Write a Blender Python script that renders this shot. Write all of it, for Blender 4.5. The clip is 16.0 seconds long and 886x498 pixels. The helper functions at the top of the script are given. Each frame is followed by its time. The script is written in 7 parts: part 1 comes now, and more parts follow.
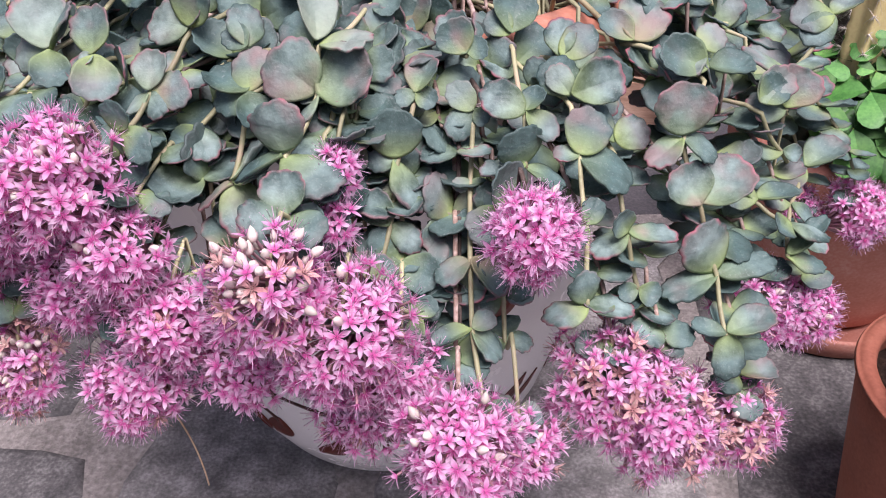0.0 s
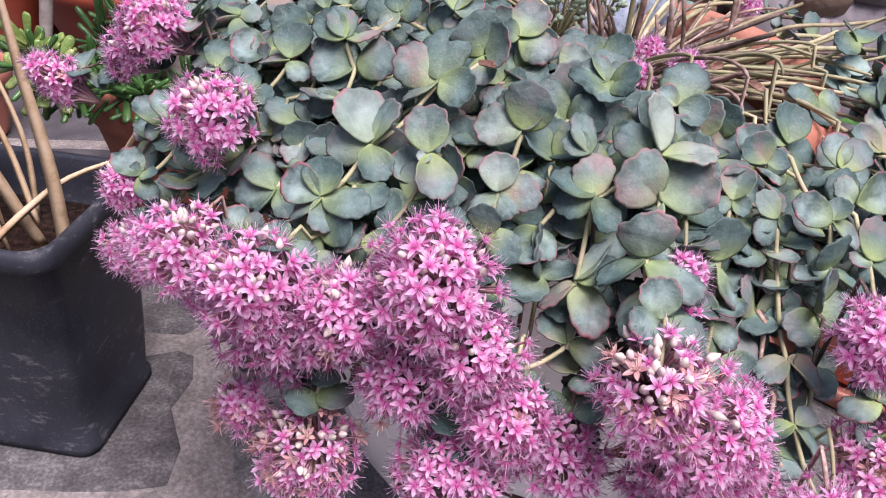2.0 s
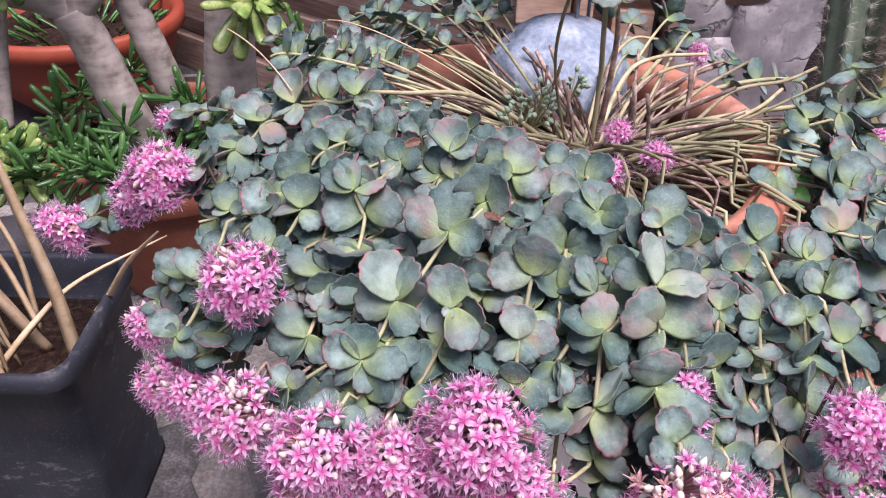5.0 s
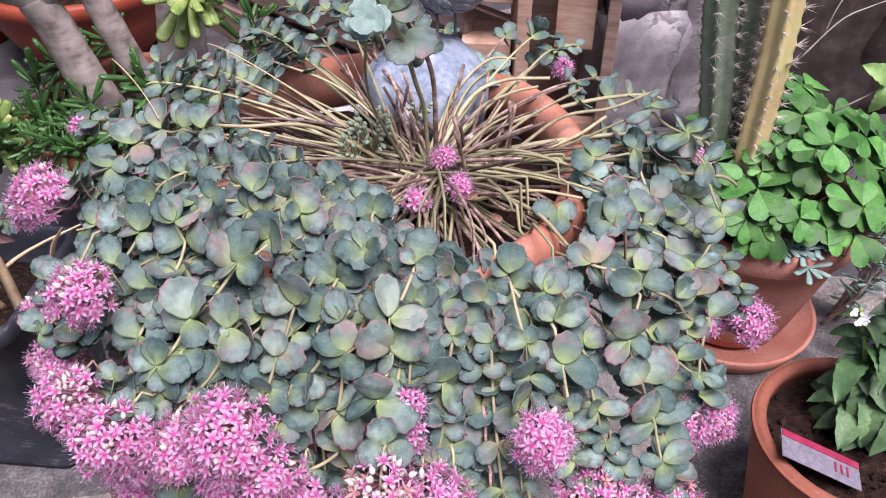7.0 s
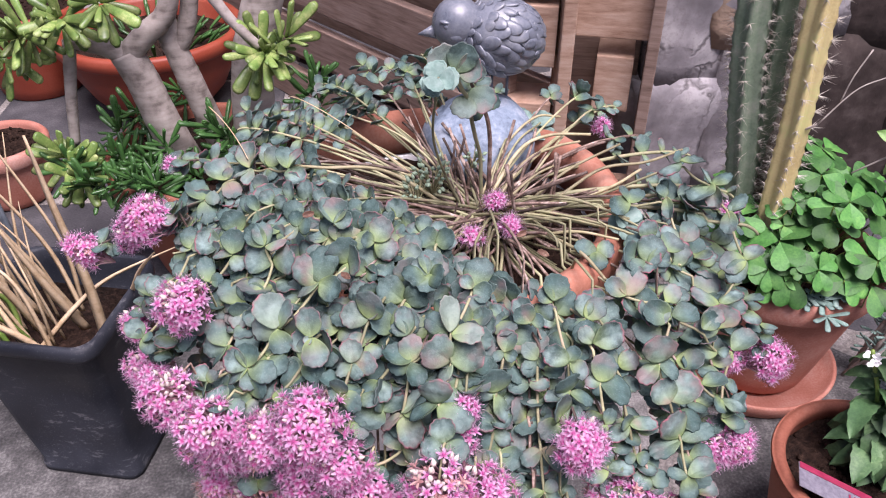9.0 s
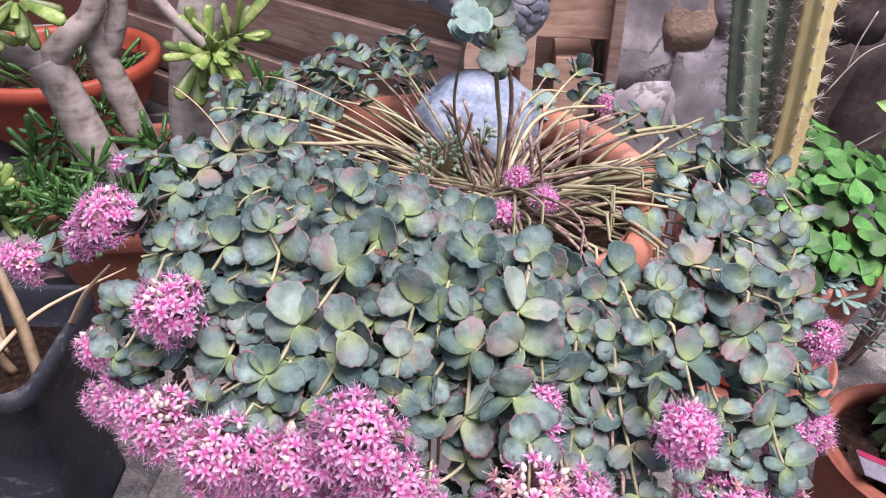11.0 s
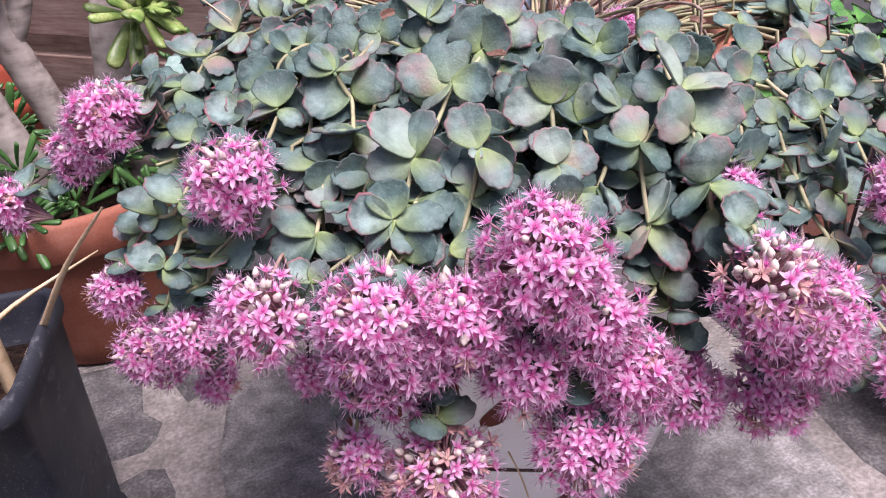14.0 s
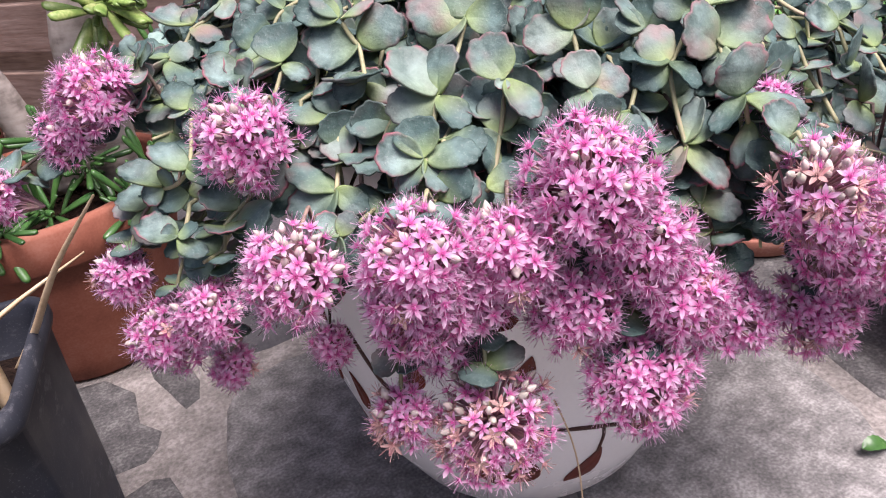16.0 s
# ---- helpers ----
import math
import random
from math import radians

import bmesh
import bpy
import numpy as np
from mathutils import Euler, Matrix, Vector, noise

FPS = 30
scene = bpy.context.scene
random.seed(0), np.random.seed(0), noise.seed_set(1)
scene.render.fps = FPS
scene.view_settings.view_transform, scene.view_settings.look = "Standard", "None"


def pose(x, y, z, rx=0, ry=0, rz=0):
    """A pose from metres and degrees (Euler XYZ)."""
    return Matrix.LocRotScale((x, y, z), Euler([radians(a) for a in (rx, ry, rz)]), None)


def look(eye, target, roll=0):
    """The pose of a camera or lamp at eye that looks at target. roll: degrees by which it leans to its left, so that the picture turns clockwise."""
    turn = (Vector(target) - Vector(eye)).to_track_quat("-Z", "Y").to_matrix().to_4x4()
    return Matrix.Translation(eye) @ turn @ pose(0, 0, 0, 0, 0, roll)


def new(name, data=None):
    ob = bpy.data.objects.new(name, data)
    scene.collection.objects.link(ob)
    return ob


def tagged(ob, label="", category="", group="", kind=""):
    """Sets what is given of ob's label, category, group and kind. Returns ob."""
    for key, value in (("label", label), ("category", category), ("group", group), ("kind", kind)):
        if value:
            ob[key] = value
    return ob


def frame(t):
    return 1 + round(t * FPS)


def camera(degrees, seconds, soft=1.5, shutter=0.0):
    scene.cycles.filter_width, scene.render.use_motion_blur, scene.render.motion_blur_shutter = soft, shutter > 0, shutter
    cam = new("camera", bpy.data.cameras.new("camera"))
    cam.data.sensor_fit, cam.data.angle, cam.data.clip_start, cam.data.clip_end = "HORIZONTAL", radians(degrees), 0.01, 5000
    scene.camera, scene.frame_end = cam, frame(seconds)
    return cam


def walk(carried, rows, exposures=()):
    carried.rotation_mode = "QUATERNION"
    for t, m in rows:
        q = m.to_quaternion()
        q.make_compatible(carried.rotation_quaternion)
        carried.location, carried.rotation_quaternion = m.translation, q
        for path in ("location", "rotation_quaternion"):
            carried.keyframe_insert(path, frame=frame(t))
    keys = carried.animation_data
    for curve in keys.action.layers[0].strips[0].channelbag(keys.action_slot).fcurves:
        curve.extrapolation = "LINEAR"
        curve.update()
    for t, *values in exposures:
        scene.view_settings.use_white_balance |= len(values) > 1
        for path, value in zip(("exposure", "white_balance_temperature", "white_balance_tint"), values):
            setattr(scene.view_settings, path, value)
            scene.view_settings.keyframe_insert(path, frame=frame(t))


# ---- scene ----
cam = camera(58.0, 16.0, soft=1.1)
METRES, EYE, TILT, LEAN, TURN = 1.0, 0.48, -35.5, 0.0, 0.0
ROWS = [
    (0.0, 0.0, 0.0, 0.0, 0.0, 0.0, -0.0),
    (0.5, -0.0425, -0.0152, 0.0051, -0.89, 1.57, -1.25),
    (1.0, -0.0971, -0.02, 0.0117, -2.76, 2.44, -2.15),
    (1.5, -0.1286, -0.0138, 0.0146, -4.84, 2.8, -1.55),
    (2.0, -0.1603, -0.0048, 0.0192, -6.43, 3.17, -1.04),
    (2.5, -0.1753, 0.0055, 0.0193, -7.99, 2.29, 2.01),
    (3.0, -0.2023, 0.0102, 0.0298, -10.89, 1.76, 6.33),
    (3.5, -0.2217, 0.0162, 0.0351, -13.46, 1.94, 7.32),
    (4.0, -0.2101, -0.0106, 0.0628, -13.0, 1.65, 6.92),
    (6.5, -0.1085, -0.0695, 0.1389, -5.43, -4.29, 4.53),
    (7.0, -0.0498, -0.137, 0.1491, -5.31, -5.48, 4.13),
    (7.5, -0.03, -0.1759, 0.1374, -5.37, -5.37, 3.37),
    (8.0, -0.0568, -0.1981, 0.1351, -4.61, -4.15, 2.43),
    (8.5, -0.0681, -0.2115, 0.1412, -3.12, -2.73, 2.13),
    (11.0, -0.1535, -0.1087, 0.0943, -10.31, 2.15, 5.96),
    (11.5, -0.186, -0.0828, 0.0854, -13.32, 1.4, 7.31),
    (12.0, -0.2208, -0.0661, 0.073, -14.45, 0.7, 7.77),
    (12.5, -0.2228, -0.049, 0.0708, -15.18, 0.72, 9.58),
    (13.0, -0.2328, -0.0061, 0.0414, -16.03, 2.95, 12.38),
    (13.5, -0.2517, 0.0062, 0.0253, -16.43, 4.8, 15.26),
    (14.0, -0.2556, 0.0126, 0.0188, -17.28, 4.02, 17.58),
    (14.5, -0.2666, 0.0187, 0.0015, -18.01, 3.69, 19.14),
    (15.0, -0.275, 0.021, -0.004, -18.58, 3.0, 20.57),
    (15.5, -0.2728, 0.0238, 0.0017, -18.95, 3.02, 21.86),
    (16.0, -0.2821, 0.0395, 0.007, -19.66, 3.41, 22.84),
]
walk(cam, [(t, pose(0, 0, EYE, TILT, LEAN, TURN) @ pose(METRES * x, METRES * y, METRES * z, 90 + pitch, roll, yaw)) for t, x, y, z, yaw, pitch, roll in ROWS],
     exposures=[(0.0, 0.33, 6250, 28), (3.0, 0.41, 6250, 30), (8.5, 0.34, 6200, 28), (12.0, 0.45, 6250, 29), (14.0, 0.53, 6250, 29), (16.0, 0.62, 6400, 24)])

# ---- world and light: a soft overcast day ----
world = bpy.data.worlds.new("overcast_sky")
world.use_nodes = True
scene.world = world
wn, wl = world.node_tree.nodes, world.node_tree.links
sky = wn.new("ShaderNodeTexSky")
sky.sky_type = "NISHITA"
sky.sun_disc = False
sky.sun_elevation, sky.sun_rotation = radians(68.3), radians(157)
sky.air_density, sky.dust_density, sky.ozone_density = 1.0, 4.0, 1.0
wl.new(sky.outputs["Color"], wn["Background"].inputs["Color"])
wn["Background"].inputs["Strength"].default_value = 0.102

sun = new("sun", bpy.data.lights.new("sun", "SUN"))
sun.data.energy, sun.data.angle, sun.data.color = 4.5, radians(34), (1.0, 0.96, 0.92)
sun.matrix_world = look((0.36, -0.45, 2.6), (0, 0.4, 0.3))


# ---- materials ----
def mat(name, rough=0.6, spec=0.4):
    m = bpy.data.materials.new(name)
    m.use_nodes = True
    b = m.node_tree.nodes["Principled BSDF"]
    b.inputs["Roughness"].default_value = rough
    b.inputs["Specular IOR Level"].default_value = spec
    return m, m.node_tree.nodes, m.node_tree.links, b


def noise_node(n, l, scale, detail=4.0, coords=None, rough=0.55):
    t = n.new("ShaderNodeTexNoise")
    t.inputs["Scale"].default_value, t.inputs["Detail"].default_value, t.inputs["Roughness"].default_value = scale, detail, rough
    if coords is not None:
        l.new(coords, t.inputs["Vector"])
    return t


def ramp(n, l, src, stops):
    r = n.new("ShaderNodeValToRGB")
    while len(r.color_ramp.elements) < len(stops):
        r.color_ramp.elements.new(0.5)
    for e, (p, c) in zip(r.color_ramp.elements, stops):
        e.position, e.color = p, (*c, 1) if len(c) == 3 else c
    l.new(src, r.inputs["Fac"])
    return r


def mixc(n, l, fac, a, b):
    m = n.new("ShaderNodeMix")
    m.data_type = "RGBA"
    for sock, v in ((m.inputs["Factor"], fac), (m.inputs["A"], a), (m.inputs["B"], b)):
        if isinstance(v, (int, float)):
            sock.default_value = v
        elif isinstance(v, tuple):
            sock.default_value = (*v, 1)
        else:
            l.new(v, sock)
    return m.outputs["Result"]


def math_node(n, l, op, a, b=0.0, clamp=False):
    m = n.new("ShaderNodeMath")
    m.operation, m.use_clamp = op, clamp
    for sock, v in zip(m.inputs, (a, b)):
        if isinstance(v, (int, float)):
            sock.default_value = v
        else:
            l.new(v, sock)
    return m.outputs[0]


def maprange(n, l, v, a, b, c=0.0, d=1.0):
    m = n.new("ShaderNodeMapRange")
    l.new(v, m.inputs["Value"])
    for k, x in zip(("From Min", "From Max", "To Min", "To Max"), (a, b, c, d)):
        m.inputs[k].default_value = x
    return m.outputs["Result"]


def bump(n, l, bsdf, height, strength=0.3, dist=0.001):
    b = n.new("ShaderNodeBump")
    b.inputs["Strength"].default_value, b.inputs["Distance"].default_value = strength, dist
    l.new(height, b.inputs["Height"])
    l.new(b.outputs["Normal"], bsdf.inputs["Normal"])


def world_pos(n):
    return n.new("ShaderNodeNewGeometry").outputs["Position"]


def any_random(n, l):
    """A random number for each object and each loose piece of a joined mesh."""
    a = n.new("ShaderNodeObjectInfo").outputs["Random"]
    b = n.new("ShaderNodeNewGeometry").outputs["Random Per Island"]
    return math_node(n, l, "FRACT", math_node(n, l, "ADD", a, b))


def plain(name, c1, c2, scale=60, rough=0.6, spec=0.4, bump_s=0.3, bump_d=0.0008, fine=400, c3=None, vary=0.0, share=0.3, tight=1.0):
    """Two colours broken up at two scales, with a fine relief."""
    m, n, l, b = mat(name, rough, spec)
    p = world_pos(n)
    big, small = noise_node(n, l, scale, 5, p), noise_node(n, l, fine, 3, p)
    f = math_node(n, l, "ADD", math_node(n, l, "MULTIPLY", big.outputs["Fac"], 1 - share), math_node(n, l, "MULTIPLY", small.outputs["Fac"], share))
    stops = [(0.36, c1), (0.64, c2)] if c3 is None else [(0.51 - 0.19 * tight, c1), (0.51, c2), (0.51 + 0.19 * tight, c3)]
    col = ramp(n, l, f, stops).outputs["Color"]
    if vary:
        hs = n.new("ShaderNodeHueSaturation")
        l.new(maprange(n, l, any_random(n, l), 0, 1, 1 - vary, 1 + vary), hs.inputs["Value"])
        l.new(col, hs.inputs["Color"])
        col = hs.outputs["Color"]
    l.new(col, b.inputs["Base Color"])
    l.new(maprange(n, l, big.outputs["Fac"], 0.3, 0.7, rough - 0.1, min(1, rough + 0.12)), b.inputs["Roughness"])
    bump(n, l, b, f, bump_s, bump_d)
    return m


def sedum_leaf_material(name="sedum_leaf", red=0.0, pale=0.0):
    m, n, l, b = mat(name, 0.55, 0.25)
    uv = n.new("ShaderNodeUVMap")
    sep = n.new("ShaderNodeSeparateXYZ")
    l.new(uv.outputs["UV"], sep.inputs[0])
    edge, along = sep.outputs["X"], sep.outputs["Y"]
    rnd = any_random(n, l)
    rnd2 = math_node(n, l, "FRACT", math_node(n, l, "MULTIPLY", rnd, 17.31))
    rnd3 = math_node(n, l, "FRACT", math_node(n, l, "MULTIPLY", rnd, 53.7))
    p = world_pos(n)
    mott, fine, blot = noise_node(n, l, 140, 5, p), noise_node(n, l, 900, 3, p), noise_node(n, l, 60, 2, p)
    grey = mixc(n, l, rnd2, (0.082, 0.15, 0.138), (0.245, 0.345, 0.318))
    dark = mixc(n, l, rnd, (0.03, 0.056, 0.05), (0.075, 0.122, 0.11))
    tone = math_node(n, l, "ADD", maprange(n, l, mott.outputs["Fac"], 0.32, 0.72, 0.1, 1.0), maprange(n, l, edge, 0.45, 0.98, 0.1, -0.38), True)
    c = mixc(n, l, tone, dark, grey)
    # bloom rubbed off in pale specks
    c = mixc(n, l, math_node(n, l, "MULTIPLY", maprange(n, l, fine.outputs["Fac"], 0.56, 0.75), 0.22), c, (0.4, 0.47, 0.44))
    c = mixc(n, l, math_node(n, l, "MULTIPLY", maprange(n, l, mott.outputs["Fac"], 0.3, 0.65, 0.5, 1.0), pale), c, (0.3, 0.37, 0.31))
    c = mixc(n, l, math_node(n, l, "MULTIPLY", maprange(n, l, rnd3, 0.68, 1.0, 0.0, 0.45), maprange(n, l, blot.outputs["Fac"], 0.4, 0.6)), c, (0.24, 0.19, 0.19))
    # yellow-green towards the stalk
    base = math_node(n, l, "MULTIPLY", maprange(n, l, along, 0.6, 0.05), maprange(n, l, rnd3, 0.0, 1, 0.25, 1.0))
    c = mixc(n, l, math_node(n, l, "MULTIPLY", base, maprange(n, l, mott.outputs["Fac"], 0.3, 0.6, 0.6, 1.0), True), c, (0.27, 0.36, 0.125))
    # red flush in the middle of some leaves
    flush = math_node(n, l, "MULTIPLY", maprange(n, l, blot.outputs["Fac"], 0.52 - 0.12 * red, 0.72 - 0.1 * red), math_node(n, l, "MAXIMUM", maprange(n, l, rnd, 0.7, 0.95, 0.0, 0.6), red))
    c = mixc(n, l, flush, c, (0.3, 0.17, 0.165))
    # red rim, uneven
    rim = math_node(n, l, "MULTIPLY", maprange(n, l, edge, 0.82, 1.0), maprange(n, l, mott.outputs["Fac"], 0.42, 0.58))
    rim = math_node(n, l, "MULTIPLY", rim, maprange(n, l, along, 0.35, 0.7))
    rim = math_node(n, l, "MULTIPLY", rim, math_node(n, l, "MAXIMUM", maprange(n, l, rnd2, 0.45, 0.95, 0.0, 0.9), red), True)
    c = mixc(n, l, rim, c, (0.33, 0.08, 0.11))
    l.new(c, b.inputs["Base Color"])
    l.new(maprange(n, l, mott.outputs["Fac"], 0.3, 0.7, 0.42, 0.68), b.inputs["Roughness"])
    h = math_node(n, l, "ADD", mott.outputs["Fac"], math_node(n, l, "MULTIPLY", fine.outputs["Fac"], 0.25))
    bump(n, l, b, h, 0.5, 0.0016)
    return m


def petal_material():
    """Pale pink petals that deepen to the middle of the floret."""
    m, n, l, b = mat("sedum_petal", 0.55, 0.3)
    uv = n.new("ShaderNodeUVMap")
    sep = n.new("ShaderNodeSeparateXYZ")
    l.new(uv.outputs["UV"], sep.inputs[0])
    rnd = any_random(n, l)
    tip = mixc(n, l, rnd, (0.93, 0.55, 0.81), (0.95, 0.745, 0.9))
    c = mixc(n, l, maprange(n, l, sep.outputs["X"], 0.18, 0.62), (0.88, 0.21, 0.58), tip)
    c = mixc(n, l, maprange(n, l, sep.outputs["Y"], 0.4, 0.6), c, mixc(n, l, maprange(n, l, rnd, 0.1, 0.5), (0.76, 0.3, 0.6), (0.92, 0.76, 0.88)))
    l.new(c, b.inputs["Base Color"])
    b.inputs["Subsurface Weight"].default_value = 0.0
    t = n.new("ShaderNodeBsdfTranslucent")
    l.new(c, t.inputs["Color"])
    ms = n.new("ShaderNodeMixShader")
    ms.inputs["Fac"].default_value = 0.5
    l.new(b.outputs[0], ms.inputs[1])
    l.new(t.outputs[0], ms.inputs[2])
    l.new(ms.outputs[0], n["Material Output"].inputs["Surface"])
    return m


def scuffed_material():
    """Bluish black plastic with pale scuffs and dust."""
    m, n, l, b = mat("scuffed_black_plastic", 0.45, 0.3)
    p = world_pos(n)
    mp = n.new("ShaderNodeMapping")
    mp.inputs["Scale"].default_value = (60, 60, 150)
    mp.inputs["Rotation"].default_value = (0.3, 0.5, 0.2)
    l.new(p, mp.inputs["Vector"])
    scr, dust, fine = noise_node(n, l, 1.0, 5, mp.outputs["Vector"], 0.7), noise_node(n, l, 14, 5, p), noise_node(n, l, 700, 2, p)
    c = mixc(n, l, maprange(n, l, dust.outputs["Fac"], 0.35, 0.7), (0.011, 0.013, 0.019), (0.034, 0.038, 0.049))
    marks = math_node(n, l, "MULTIPLY", maprange(n, l, scr.outputs["Fac"], 0.56, 0.66), maprange(n, l, dust.outputs["Fac"], 0.46, 0.6))
    c = mixc(n, l, math_node(n, l, "MULTIPLY", marks, 0.4), c, (0.24, 0.24, 0.25))
    c = mixc(n, l, math_node(n, l, "MULTIPLY", maprange(n, l, fine.outputs["Fac"], 0.6, 0.75), 0.25), c, (0.2, 0.2, 0.21))
    l.new(c, b.inputs["Base Color"])
    l.new(maprange(n, l, dust.outputs["Fac"], 0.3, 0.7, 0.32, 0.6), b.inputs["Roughness"])
    bump(n, l, b, dust.outputs["Fac"], 0.25, 0.002)
    return m


M = {}
M["leaf"] = sedum_leaf_material()
M["leaf_flush"] = sedum_leaf_material("flushed_leaf", 0.5, 0.12)
M["leaf_pale"] = sedum_leaf_material("pale_leaf", 0.15, 0.42)
M["leaf_bleached"] = sedum_leaf_material("bleached_leaf", 0.2, 0.85)
M["petal"] = petal_material()
M["bud"] = plain("sedum_bud", (0.56, 0.38, 0.39), (0.6, 0.52, 0.47), 300, 0.5, 0.4, 0.2, 0.0004, c3=(0.52, 0.55, 0.4), vary=0.25)
M["pedicel"] = plain("flower_stalk", (0.3, 0.16, 0.17), (0.45, 0.26, 0.3), 90, 0.55, c3=(0.36, 0.34, 0.2), vary=0.2)
M["spent"] = plain("spent_floret", (0.46, 0.17, 0.19), (0.58, 0.34, 0.32), 300, 0.6, c3=(0.56, 0.46, 0.38), vary=0.25)
M["green_bud"] = plain("green_bud", (0.2, 0.29, 0.19), (0.33, 0.42, 0.3), 300, 0.5, vary=0.15)
M["stem"] = plain("sedum_stem", (0.23, 0.2, 0.12), (0.34, 0.34, 0.19), 90, 0.55, c3=(0.43, 0.33, 0.23), vary=0.35)
M["stick"] = plain("bare_stem", (0.08, 0.05, 0.04), (0.21, 0.145, 0.115), 110, 0.65, c3=(0.47, 0.375, 0.325), vary=0.7, tight=0.85)
M["straw"] = plain("dry_straw", (0.42, 0.29, 0.16), (0.6, 0.45, 0.28), 70, 0.6, c3=(0.68, 0.55, 0.38), vary=0.15)
M["terracotta"] = plain("terracotta", (0.35, 0.125, 0.085), (0.45, 0.195, 0.145), 16, 0.8, 0.2, 0.35, 0.0008, c3=(0.54, 0.33, 0.275))
M["terracotta_brown"] = plain("aged_terracotta", (0.19, 0.06, 0.037), (0.27, 0.095, 0.06), 22, 0.75, 0.25, 0.35, 0.0008, c3=(0.32, 0.14, 0.1))
M["terracotta_rim"] = plain("terracotta_pale", (0.34, 0.125, 0.08), (0.43, 0.18, 0.12), 26, 0.8, 0.2, 0.4, 0.0008, c3=(0.5, 0.27, 0.2))
M["orange_plastic"] = plain("orange_plastic", (0.22, 0.038, 0.02), (0.29, 0.058, 0.03), 14, 0.5, 0.35, 0.12, 0.0006, c3=(0.33, 0.085, 0.05))
M["black_plastic"] = scuffed_material()
M["soil"] = plain("soil", (0.009, 0.006, 0.005), (0.026, 0.015, 0.011), 160, 0.95, 0.1, 1.0, 0.006, c3=(0.06, 0.036, 0.026))
M["glaze"] = plain("white_glaze", (0.85, 0.845, 0.84), (0.91, 0.905, 0.9), 18, 0.2, 0.5, 0.06, 0.0006)
M["motif"] = plain("bare_clay_motif", (0.09, 0.013, 0.008), (0.17, 0.03, 0.018), 40, 0.45, 0.3, 0.15, 0.0005)
M["vine"] = plain("painted_vine", (0.05, 0.022, 0.018), (0.09, 0.035, 0.025), 60, 0.4)
M["slab"] = plain("slate_slab", (0.052, 0.051, 0.051), (0.1, 0.097, 0.095), 42, 0.8, 0.2, 0.6, 0.003, 330, c3=(0.2, 0.194, 0.188), vary=0.08, share=0.45, tight=0.7)
M["mortar"] = plain("mortar", (0.15, 0.138, 0.127), (0.24, 0.221, 0.204), 30, 0.9, 0.2, 0.9, 0.005, 260, c3=(0.36, 0.332, 0.31), share=0.5, tight=0.7)
def wood_material(name, c1, c2, c3, along):
    """Boards with the grain drawn out along one way."""
    m, n, l, b = mat(name, 0.75, 0.25)
    mp = n.new("ShaderNodeMapping")
    mp.inputs["Scale"].default_value = along
    l.new(world_pos(n), mp.inputs["Vector"])
    grain, blot = noise_node(n, l, 1.0, 6, mp.outputs["Vector"], 0.65), noise_node(n, l, 12, 3, world_pos(n))
    f = math_node(n, l, "ADD", math_node(n, l, "MULTIPLY", grain.outputs["Fac"], 0.65), math_node(n, l, "MULTIPLY", blot.outputs["Fac"], 0.35))
    hs = n.new("ShaderNodeHueSaturation")
    l.new(maprange(n, l, any_random(n, l), 0, 1, 0.8, 1.15), hs.inputs["Value"])
    l.new(ramp(n, l, f, [(0.34, c1), (0.5, c2), (0.66, c3)]).outputs["Color"], hs.inputs["Color"])
    l.new(hs.outputs["Color"], b.inputs["Base Color"])
    bump(n, l, b, grain.outputs["Fac"], 0.4, 0.0015)
    return m


